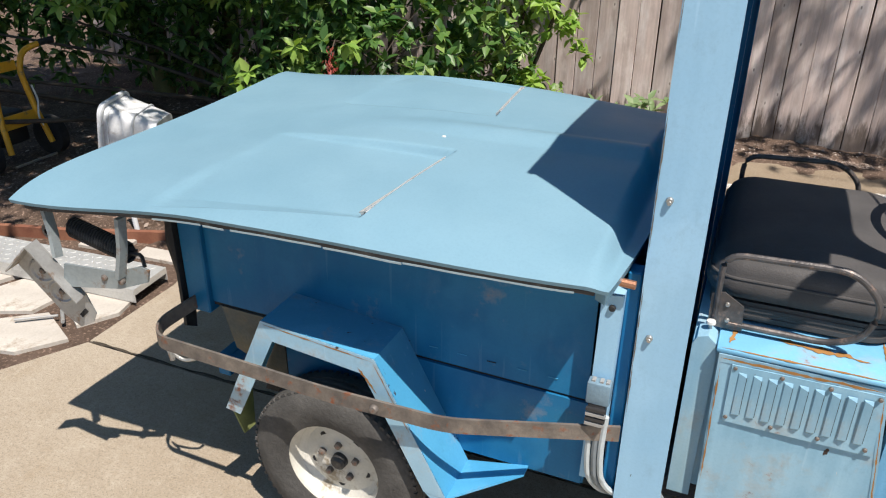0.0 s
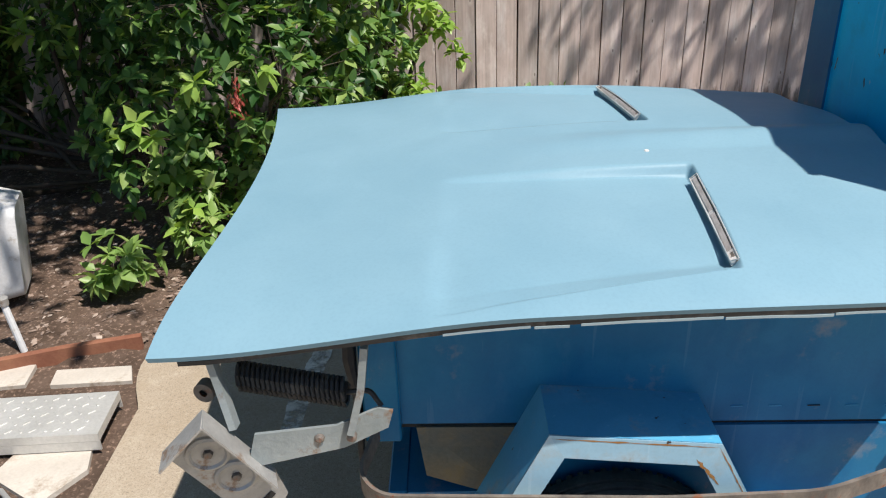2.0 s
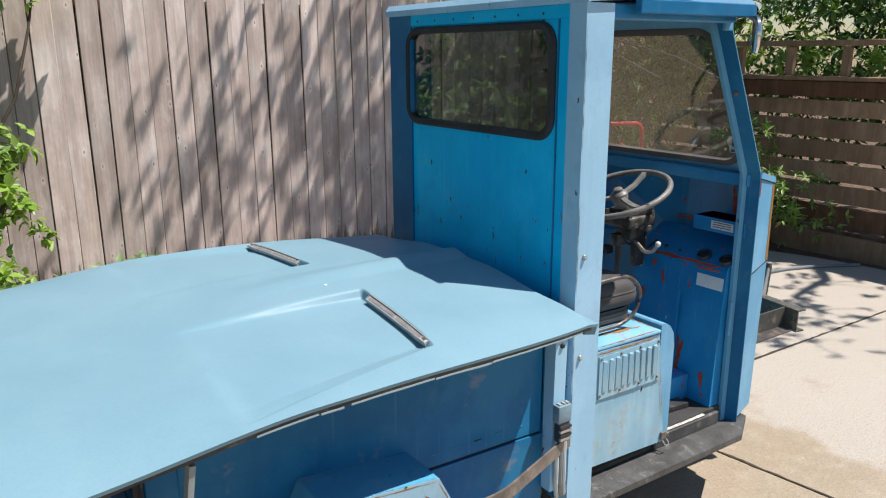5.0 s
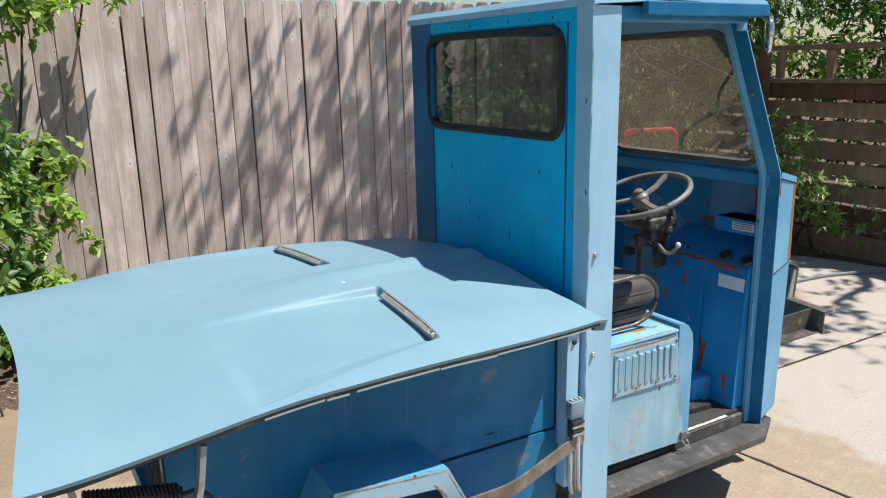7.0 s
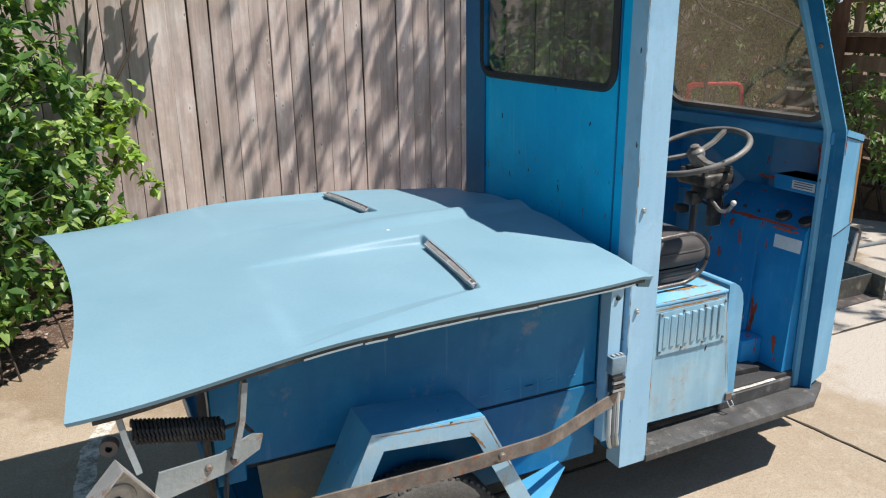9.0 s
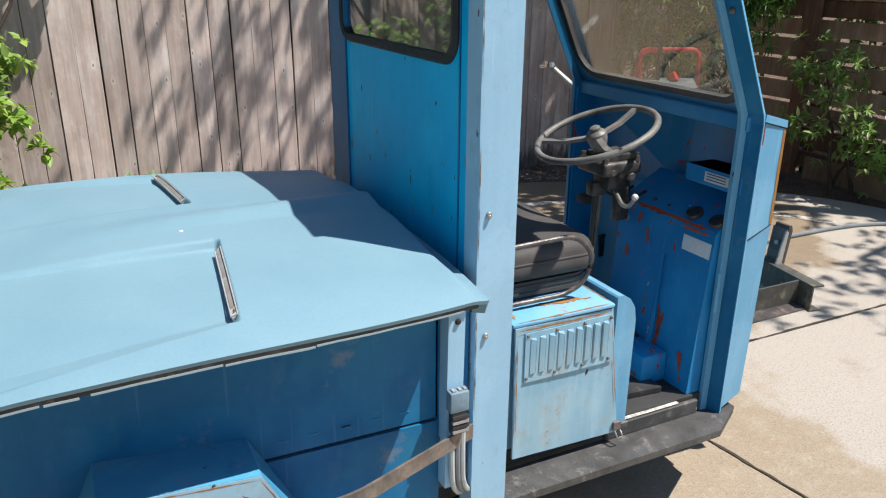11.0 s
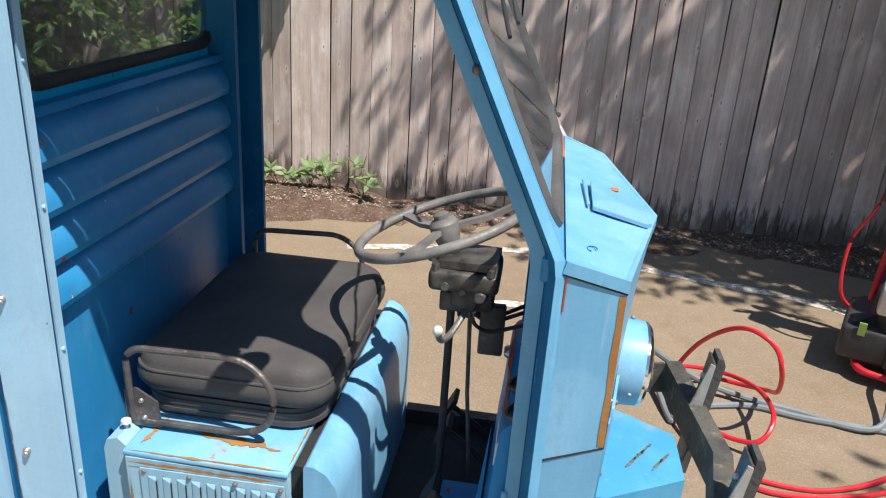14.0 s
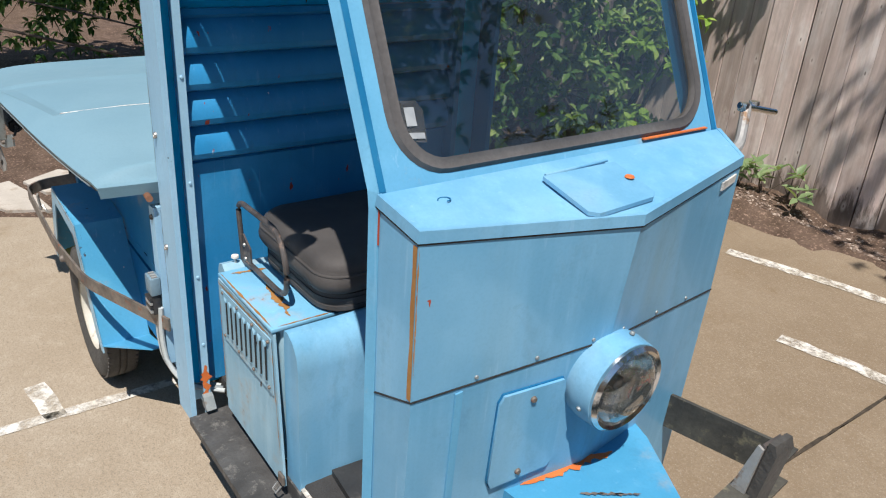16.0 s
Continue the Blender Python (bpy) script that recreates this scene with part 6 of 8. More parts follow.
def hood_z(x, y):
    u = max(0.0, min(1.0, (x + 1.69) / 1.525))
    half = hood_half(u)
    a = min(1.0, abs(y - HC) / half)
    zc = 1.024 + 0.044 * sstep(0.0, 0.62, u)
    ze = 0.969 + 0.057 * sstep(0.0, 0.42, u) - 0.028 * sstep(0.5, 1.0, u)
    z = zc - (zc - ze) * (0.24 * a ** 2.5 + 0.76 * a ** 9)
    z -= 0.030 * sstep(0.66, 1.0, u) * sstep(0.22, 0.75, a) * (1 - a ** 6)
    # low spine in the middle that grows towards the cab
    z += 0.017 * sstep(-1.15, -0.40, x) * (1 - sstep(0.0, 0.085, abs(y - HC - 0.01)))
    # two pockets that sink towards the vents
    for sg in (-1, 1):
        q = (y - HC) * sg
        xe = -0.692 - 0.006 * sg - 0.10 * (max(0.15, min(0.62, q)) - 0.236)
        inner, outer = 0.166, 0.690 - 0.088 * max(0.0, min(1.0, (x + 1.18) / (xe + 1.18)))
        if x < xe:
            depth = 0.027 * max(0.0, min(1.0, (x + 1.20) / (xe + 1.20))) ** 0.6
        else:
            depth = 0.027 * (1 - sstep(xe, xe + 0.016, x))
        depth = max(depth, 0.008 * sstep(-1.225, -1.19, x) * sstep(0.35, 0.60, q) * (1 - sstep(xe, xe + 0.016, x)))
        fall = 0.30 * max(0.0, min(1.0, (outer + 0.016 - q) / 0.006)) + 0.70 * max(0.0, min(1.0, (outer + 0.012 - q) / 0.045))
        z -= depth * sstep(inner - 0.003, inner + 0.022, q) * fall
    # rolled lip at the cab end
    k = sstep(0.966, 1.0, u) ** 1.5
    return z + (0.992 - z) * k


us = sorted(set([i / 100 for i in range(101)] + [0.615 + 0.0016 * i for i in range(38)] + [0.94 + 0.003 * i for i in range(20)]))
svals = sorted(set([-1 + i / 90 for i in range(181)] + [sg * (0.86 + 0.004 * k) for sg in (-1, 1) for k in range(34)] + [sg * (0.166 + d) / 0.68 for sg in (-1, 1) for d in (-0.003, 0.003, 0.009, 0.015, 0.022)] + [sg * k for sg in (-1, 1) for k in (0.983, 0.994)]))
bm = bmesh.new()
grid = []
for u in us:
    row = []
    for s in svals:
        x = hood_x(u, s)
        y = HC + s * hood_half(u)
        row.append(bm.verts.new((x, y, hood_z(x, y))))
    grid.append(row)
for r0, r1 in zip(grid, grid[1:]):
    for i in range(len(svals) - 1):
        bm.faces.new((r0[i], r0[i + 1], r1[i + 1], r1[i]))
# folded edge all round, then the underside
rim = [grid[0][i] for i in range(len(svals))] + [r[-1] for r in grid[1:]] + grid[-1][-2::-1] + [r[0] for r in grid[-2:0:-1]]
low = []
lip = set(grid[-1])
for v in rim:
    inward = (Vector((-0.9, HC, v.co.z)) - v.co).normalized()
    front = v in lip
    low.append(bm.verts.new(v.co + inward * (0.010 if front else 0.003) + Vector((0, 0, -0.034 if front else -0.009))))
low2 = [bm.verts.new(v.co + (Vector((-0.9, HC, v.co.z)) - v.co).normalized() * 0.03 + Vector((0, 0, -0.002))) for v in low]
for i in range(len(rim)):
    j = (i + 1) % len(rim)
    bm.faces.new((rim[i], rim[j], low[j], low[i]))
    bm.faces.new((low[i], low[j], low2[j], low2[i]))
panel = part("hood_panel", bm, HOODBLUE, hood, "faded pale blue hood skin", smooth=40)
# inner skin, a little smaller, under the outer one
bm = bmesh.new()
rows = []
for i in range(25):
    u = 0.02 + 0.955 * i / 24
    rows.append([bm.verts.new((hood_x(u, s), HC + s * hood_half(u), hood_z(hood_x(u, s), HC + s * hood_half(u) * 0.98) - 0.024 - 0.03 * (1 - abs(s) ** 4))) for s in [-0.955 + 1.91 * k / 24 for k in range(25)]])
for a, b in zip(rows, rows[1:]):
    for i in range(24):
        bm.faces.new((a[i], a[i + 1], b[i + 1], b[i]))
part("hood_inner", bm, plain("hood underside paint", (0.16, 0.2, 0.2), (0.24, 0.27, 0.26), 0.6, dirt=(0.07, 0.06, 0.05)), hood, "worn grey underside", smooth=40)
# inner rail along both side edges, worn to bare metal
for sg in (-1, 1):
    pts = []
    for i in range(30):
        u = 0.03 + 0.95 * i / 29
        y = HC + sg * (hood_half(u) - 0.014)
        x = hood_x(u, sg * 0.98)
        pts.append((x, y, hood_z(x, HC + sg * hood_half(u)) - 0.015 - 0.003 * noise.noise((x * 6, sg, 0))))
    part("edge_rail", sweep(pts, [(-0.008, -0.004), (0.008, -0.004), (0.008, 0.004), (-0.008, 0.004)]), BLACKSTEEL, hood, "worn folded edge rail", smooth=20)
    for k, (u0, u1) in enumerate(((0.31, 0.40), (0.404, 0.44), (0.452, 0.60), (0.603, 0.72), (0.722, 0.955))):
        pts = []
        for i in range(9):
            u = u0 + (u1 - u0) * i / 8
            x = hood_x(u, sg * 0.99)
            pts.append((x, HC + sg * (hood_half(u) - 0.0065), hood_z(x, HC + sg * hood_half(u)) - 0.0195 - 0.0025 * noise.noise((x * 9, sg, 2)) - 0.002 * (k % 2)))
        part("inner_flange", sweep(pts, [(-0.0012, -0.0028), (0.0012, -0.0024), (0.0012, 0.0020), (-0.0012, 0.0026)]), FLANGE, hood, "cracked pale flange edge", smooth=0)
# vents at the ends of the pockets, lying on the step
for sg in (-1, 1):
    q0, q1 = 0.236, 0.588

    def on_step(q, k, h=0.0):
        """A place on the step: q from the middle, k from its foot to its top."""
        y = HC + sg * q
        xe = -0.692 - 0.006 * sg - 0.10 * (q - 0.236)
        a, b = hood_z(xe - 0.004, y), hood_z(xe + 0.017, y)
        return Vector((xe - 0.003 + 0.020 * k - h * 0.7, y, a + (b - a) * k + h * 0.7 + (0.009 * (1 - k) if h > 0 else 0.0)))
    def strip(qa, qb, k0, k1, h, n=7):
        """A thin plate lying along the step from qa to qb, k0 to k1 up it, h above the skin."""
        bm = bmesh.new()
        rows = []
        for i in range(n + 1):
            q = qa + (qb - qa) * i / n
            rows.append([bm.verts.new(on_step(q, k, hh)) for k, hh in ((k0, h), (k1, h), (k1, h - 0.004), (k0, h - 0.004))])
        for a, b in zip(rows, rows[1:]):
            for i in range(4):
                bm.faces.new((a[i], a[(i + 1) % 4], b[(i + 1) % 4], b[i]))
        bm.faces.new(rows[0])
        bm.faces.new(rows[-1][::-1])
        return bm
    vent = part("vent", strip(q0 - 0.004, q1 + 0.004, 0.18, 0.82, 0.0035), VENTSTEEL, hood, "worn steel vent tray", smooth=0)
    qm = (q0 + q1) / 2
    for a, b in ((q0 + 0.004, qm - 0.007), (qm + 0.007, q1 - 0.030)):
        part("vent_insert", strip(a, b, 0.34, 0.66, 0.0046), VENTGREY, vent, "dirty vent lining", smooth=0)
    part("rust_end", strip(q1 - 0.022, q1 - 0.006, 0.34, 0.66, 0.0046), STRAP, vent, "brown rust at the vent's end", smooth=0)
    part("vent_gap", strip(q0 + 0.004, q1 - 0.03, 0.69, 0.75, 0.0046), DARK, vent, smooth=0)
    part("vent_trim", sweep([on_step(q0 - 0.007, 0.17, 0.004), on_step(qm, 0.17, 0.004), on_step(q1 + 0.007, 0.17, 0.004), on_step(q1 + 0.007, 0.83, 0.004), on_step(qm, 0.83, 0.004), on_step(q0 - 0.007, 0.83, 0.004)], circle(0.0016, 6), closed=True), ALU, vent)
part("paint_drip", lathe([(0, 0), (0, 0.006), (0.002, 0.005), (0.0025, 0)], (-0.742, 1.89, hood_z(-0.742, 1.89)), (0, 0, 1), 10), PALEPAINT, hood, "small white paint drip")


def hinge(sg):
    """A car hood hinge: two arms, a lower link, a latch plate and a coil spring."""
    yb = 1.275 if sg < 0 else 2.645

    def P(x, y, z):
        return Vector((x - 0.016, yb + (y if sg < 0 else -y), z - 0.015))
    link = part("hinge_link", slab([P(-1.275, 0.02, 0.835), P(-1.285, 0.02, 0.800), P(-1.36, 0.0, 0.775), P(-1.52, -0.035, 0.765), P(-1.50, -0.035, 0.835), P(-1.37, 0.0, 0.822), P(-1.30, 0.02, 0.842)], (0, 0.006, 0)), HINGEGREY, hood, "weathered steel hinge link", bevel=0.002, segs=1)
    part("hinge_arm", sweep([P(-1.31, -0.004, 0.985), P(-1.322, -0.004, 0.90), P(-1.345, -0.006, 0.815)], rect(0.026, 0.012), up=(1, 0, 0)), HINGEGREY, link, "grey hinge arm", smooth=20, bevel=0.003, segs=1)
    part("hinge_arm", sweep([P(-1.56, -0.004, 0.975), P(-1.55, -0.006, 0.905), P(-1.535, -0.02, 0.84)], rect(0.024, 0.012), up=(1, 0, 0)), HINGEGREY, link, "grey hinge arm", smooth=20, bevel=0.003, segs=1)
    part("hinge_eye", lathe([(-0.010, 0.007), (-0.010, 0.018), (0.010, 0.018), (0.010, 0.007)], P(-1.582, 0.01, 0.895), (0.2, 1, 0), 20), STRAP, link)
    for px in (-1.345, -1.40):
        part("pivot", lathe([(-0.006, 0), (-0.006, 0.009), (0.004, 0.009), (0.007, 0.005), (0.007, 0)], P(px, -0.006, 0.803), (0, -1 if sg < 0 else 1, 0), 12), STRAP, link)
    coil = []
    turns = 22
    for i in range(turns * 10 + 1):
        t = i / (turns * 10)
        a = 2 * math.pi * turns * t
        c = P(-1.535, 0.045, 0.898).lerp(P(-1.355, 0.045, 0.858), t)
        coil.append(c + Vector((0, math.cos(a) * 0.024, math.sin(a) * 0.024)))
    part("spring", tube(coil, 0.0042, n=6), BLACKSTEEL, link, "black coil spring")
    part("spring_core", tube([P(-1.535, 0.045, 0.898), P(-1.355, 0.045, 0.858)], 0.019), DARK, link)
    part("spring_hook", tube([P(-1.355, 0.045, 0.858), P(-1.315, 0.045, 0.861), P(-1.295, 0.03, 0.838)], 0.005, n=6, bend=0.01), BLACKSTEEL, link)
    return link


near_link = hinge(-1)
hinge(1)
# bolted mounting plate with two stamped rings, hanging at an angle
PO, PU, PV = Vector((-1.588, 1.235, 0.872)), Vector((0.115, 0.045, -0.20)), Vector((-0.075, -0.012, -0.075))
PU2, PV2 = PU.normalized(), PV.normalized()
PN = PU2.cross(PV2).normalized()
if PN.y > 0:
    PN = -PN


def on_plate(a, b, h=0.0):
    return PO + PU2 * a + PV2 * b + PN * h


pl = part("mounting_plate", slab([on_plate(-0.005, 0), on_plate(0.180, 0), on_plate(0.180, 0.108), on_plate(-0.005, 0.108)], -PN * 0.004), WORNSTEEL, hood, "worn grey mounting plate with two stamped rings", bevel=0.001, segs=1)
part("plate_wall", slab([on_plate(-0.005, 0), on_plate(0.180, 0), on_plate(0.180, -0.004, 0.045), on_plate(-0.005, -0.004, 0.045)], PV2 * 0.004), WORNSTEEL, pl, smooth=0)
part("plate_wall", slab([on_plate(-0.005, 0, 0), on_plate(-0.005, 0.108, 0), on_plate(-0.008, 0.108, 0.045), on_plate(-0.008, 0, 0.045)], PU2 * 0.004), WORNSTEEL, pl, smooth=0)
part("plate_ear", slab([on_plate(0.180, 0.0), on_plate(0.235, 0.02), on_plate(0.245, 0.05), on_plate(0.23, 0.095), on_plate(0.180, 0.108)], -PN * 0.004), WORNSTEEL, pl, smooth=0, bevel=0.001, segs=1)
part("ear_slot", slab([on_plate(0.204, 0.035, 0.001), on_plate(0.216, 0.035, 0.001), on_plate(0.216, 0.065, 0.001), on_plate(0.204, 0.065, 0.001)], PN * 0.001), DARK, pl, smooth=0)
for a in (0.058, 0.130):
    part("stamped_ring", lathe([(0, 0.038), (0.004, 0.036), (0.006, 0.031), (0.002, 0.027), (0.001, 0.012)], on_plate(a, 0.055), PN, 32), WORNSTEEL, pl)
    part("ring_bolt", lathe([(0, 0), (0, 0.009), (0.007, 0.008), (0.008, 0)], on_plate(a, 0.055), PN, 6), STRAP, pl)

# ---- pressure washer ----
def pressure_washer():
    w = thing("pressure_washer", (2.61, 3.85, 0.0), "petrol pressure washer with red tube frame and black housing", "pressure washer")
    M = pose(2.67, 3.85, 0, 0, 0, -24) @ Matrix.Diagonal((1.06, 1.06, 1.03, 1))

    def P(x, y, z):
        return M @ Vector((x, y, z))

    def turn(bm):
        bmesh.ops.transform(bm, matrix=M, verts=bm.verts)
        return bm
    fr = part("tube_frame", tube([P(-0.20, 0.16, 0.62), P(-0.19, 0.20, 1.16), P(0.19, 0.20, 1.16), P(0.20, 0.16, 0.62)], 0.017, bend=0.06), RED, w, "red tube handle")
    for s in (-1, 1):
        part("frame_leg", tube([P(s * 0.20, 0.16, 0.63), P(s * 0.215, 0.10, 0.30), P(s * 0.22, 0.05, 0.10)], 0.016), RED, fr)
    part("base_tube", tube([P(-0.23, 0.05, 0.12), P(-0.21, -0.22, 0.06), P(0.21, -0.22, 0.06), P(0.23, 0.05, 0.12)], 0.018, bend=0.07), RED, fr, "red base tube")
    part("panel_housing", turn(box(-0.27, 0.27, 0.08, 0.18, 0.76, 0.92)), BLACKPLASTIC, w, "black top housing", bevel=0.025, segs=3)
    part("housing_side", turn(box(-0.285, -0.19, 0.03, 0.12, 0.77, 0.93)), BLACKPLASTIC, w, bevel=0.02, segs=2)
    part("housing_side", turn(box(0.19, 0.285, 0.03, 0.12, 0.76, 0.93)), BLACKPLASTIC, w, bevel=0.02, segs=2)
    part("housing_lid", turn(slab([(-0.15, 0.04, 0.93), (0.15, 0.04, 0.93), (0.15, 0.16, 0.975), (-0.15, 0.16, 0.975)], (0, 0, 0.008))), GREYHOSE, w, "grey spec plate", smooth=0)
    part("badge_plate", turn(box(-0.155, 0.165, 0.068, 0.079, 0.785, 0.90)), BLACKPLASTIC, w, bevel=0.004, segs=1)
    badge = part("badge", turn(box(-0.15, 0.16, 0.064, 0.069, 0.80, 0.85)), plain("faded red badge", (0.30, 0.04, 0.05), (0.36, 0.07, 0.07), 0.5), w, "faded red badge")
    for a, b in ((-0.14, -0.10), (-0.092, -0.055), (-0.047, -0.01), (-0.002, 0.035), (0.043, 0.075), (0.083, 0.11)):
        part("badge_bar", turn(box(a, b, 0.064, 0.0665, 0.862, 0.886)), PAPER, badge)
    part("badge_bar", turn(box(-0.12, 0.0, 0.0615, 0.0635, 0.825, 0.842)), PAPER, badge)
    part("badge_bar", turn(box(-0.14, 0.03, 0.0615, 0.0635, 0.806, 0.815)), PAPER, badge)
    deck = part("deck_housing", turn(slab([(-0.30, -0.20, 0.09), (0.29, -0.20, 0.09), (0.30, 0.16, 0.09), (0.24, 0.20, 0.36), (-0.24, 0.20, 0.36), (-0.30, 0.16, 0.09)][:4] + [(-0.30, 0.16, 0.09)], (0, 0, 0.16))), BLACKPLASTIC, w, "black plastic base", bevel=0.05, segs=3)
    part("deck_collar", lathe([(0, 0.235), (0.10, 0.22), (0.15, 0.16), (0.15, 0)], P(0, 0.0, 0.24), (0, 0, 1), 28), BLACKPLASTIC, w, "rounded black collar")
    part("engine_block", turn(box(-0.13, 0.13, -0.10, 0.10, 0.36, 0.48)), SILVER, w, "silver engine block", bevel=0.02, segs=2)
    top = part("recoil_cover", lathe([(0, 0.165), (0.05, 0.17), (0.085, 0.155), (0.11, 0.11), (0.12, 0.06), (0.12, 0)], P(0, 0.02, 0.47), (0, 0, 1), 32), SILVER, w, "silver recoil cover")
    for r in (0.05, 0.075, 0.10, 0.125):
        part("cover_groove", tube([P(r * math.cos(a / 10), 0.02 + r * math.sin(a / 10), 0.590 - 0.0 * r - (0.022 if r > 0.11 else 0.006 if r > 0.09 else 0)) for a in range(-15, 48)], 0.004, n=6), BLACKPLASTIC, top)
    part("air_filter", turn(box(-0.19, -0.05, -0.20, -0.08, 0.33, 0.46)), SILVER, w, "pale air filter box", bevel=0.018, segs=2)
    part("carburettor_box", turn(box(-0.02, 0.10, -0.21, -0.09, 0.31, 0.40)), SILVER, w, bevel=0.014, segs=2)
    part("fuel_tank", turn(box(0.12, 0.25, -0.13, 0.07, 0.34, 0.49)), BLACKPLASTIC, w, "dark muffler box", bevel=0.03, segs=2)
    part("pump", turn(box(-0.11, 0.13, -0.23, -0.12, 0.10, 0.21)), BLACKPLASTIC, w, bevel=0.012)
    part("green_tag", turn(box(-0.235, -0.205, -0.205, -0.195, 0.22, 0.28)), LIME, w)
    part("dipstick", tube([P(-0.09, 0.03, 0.55), P(-0.09, 0.06, 0.78)], 0.005, n=6), STEEL, w)
    part("fuel_cap", lathe([(0, 0), (0, 0.03), (0.025, 0.03), (0.028, 0)], P(0.11, 0.06, 0.585), (0, 0, 1), 16), BLACKPLASTIC, w)
    gun = part("spray_gun", tube([P(-0.08, 0.14, 0.93), P(-0.085, 0.14, 1.22), P(-0.07, 0.10, 1.30), P(-0.13, 0.04, 1.40)], 0.014, bend=0.05), BLACKPLASTIC, w, "black spray gun standing in its holder")
    part("gun_trigger", tube([P(-0.09, 0.12, 1.27), P(-0.16, 0.10, 1.28), P(-0.15, 0.07, 1.35), P(-0.11, 0.06, 1.38)], 0.005, n=6, bend=0.02), BLACKPLASTIC, gun)
    part("gun_latch", turn(box(-0.15, -0.12, 0.09, 0.10, 1.30, 1.31)), ORANGE, gun)
    part("strap_loop", tube([P(0.02, 0.17, 1.10), P(0.02, 0.22, 1.12), P(0.025, 0.22, 1.19), P(0.02, 0.17, 1.19)], 0.008, bend=0.02, closed=False), BLACKPLASTIC, w)
    part("red_cap", lathe([(-0.02, 0), (-0.02, 0.03), (0.02, 0.035), (0.03, 0)], P(0.02, 0.14, 0.99), (0.4, -0.6, 0.5), 14), RED, w)
    for s in (-1, 1):
        wl = part("washer_wheel", lathe([(-0.03, 0), (-0.03, 0.08), (-0.025, 0.125), (0.025, 0.125), (0.03, 0.08), (0.03, 0)], P(s * 0.27, 0.17, 0.125), M.to_3x3() @ Vector((1, 0, 0)), 24), BLACKPLASTIC, w, "black plastic wheel")
    return w, P


washer, WP = pressure_washer()


def hose(name, pts, r, mat, label):
    pl_ = [Vector(p) for p in pts]
    path = []
    for i in range(len(pl_) - 1):
        a, b, c, d = pl_[max(i - 1, 0)], pl_[i], pl_[i + 1], pl_[min(i + 2, len(pl_) - 1)]
        for k in range(8):
            t = k / 8
            path.append(0.5 * ((2 * b) + (c - a) * t + (2 * a - 5 * b + 4 * c - d) * t * t + (3 * b - a - 3 * c + d) * t ** 3))
    path.append(pl_[-1])
    return tagged(part(name, tube(path, r, n=8), mat), label, "hose")


hose("garden_hose", [WP(-0.04, -0.23, 0.16), WP(-0.07, -0.30, 0.12), (2.32, 3.28, 0.03), (2.0, 3.37, 0.014), (1.79, 3.41, 0.03), (1.64, 3.46, 0.05), (1.515, 3.56, 0.07), (1.42, 3.66, 0.09), (1.40, 3.63, 0.10), (1.43, 3.45, 0.05), (1.465, 3.20, 0.016), (1.49, 3.17, 0.014), (1.572, 3.275, 0.014), (1.71, 3.336, 0.014), (1.87, 3.36, 0.014), (2.1, 3.31, 0.014), (2.75, 3.28, 0.014), (3.3, 3.30, 0.014), (4.0, 3.26, 0.014), (4.6, 3.0, 0.014)], 0.014, GREYHOSE, "grey garden hose lying on the concrete")
hose("pressure_hose", [WP(0.06, -0.23, 0.15), WP(0.06, -0.30, 0.06), (2.35, 3.05, 0.03), (2.0, 2.84, 0.010), (1.70, 2.86, 0.010), (1.57, 2.957, 0.012), (1.515, 3.084, 0.03), (1.476, 3.272, 0.05), (1.49, 3.45, 0.06), (1.565, 3.55, 0.06), (1.665, 3.56, 0.06), (1.78, 3.46, 0.09), (1.84, 3.28, 0.13), (1.835, 3.08, 0.14), (1.78, 3.00, 0.08), (1.70, 3.03, 0.05), (1.60, 3.10, 0.05), (1.50, 3.26, 0.05), (1.50, 3.40, 0.10), (1.56, 3.36, 0.27), (1.63, 3.23, 0.42), (1.70, 3.14, 0.475), (1.78, 3.08, 0.44), (1.82, 3.07, 0.34), (1.87, 3.20, 0.19), (1.885, 3.36, 0.10), (1.82, 3.47, 0.05), (1.70, 3.52, 0.04), (1.59, 3.50, 0.03), (1.515, 3.38, 0.03), (1.52, 3.18, 0.02), (1.60, 2.98, 0.012), (1.78, 2.78, 0.010), (2.25, 2.90, 0.010), (2.55, 3.28, 0.014), WP(0.16, -0.25, 0.16)], 0.010, RED, "bright red high-pressure hose in loose coils")
hose("pressure_hose", [WP(-0.24, 0.10, 0.20), WP(-0.34, 0.04, 0.30), WP(-0.36, 0.06, 0.55), WP(-0.29, 0.10, 0.74), WP(-0.24, 0.12, 1.02), WP(-0.19, 0.12, 1.14), WP(-0.10, 0.14, 1.15)], 0.009, RED, "red hose hanging from the spray gun")

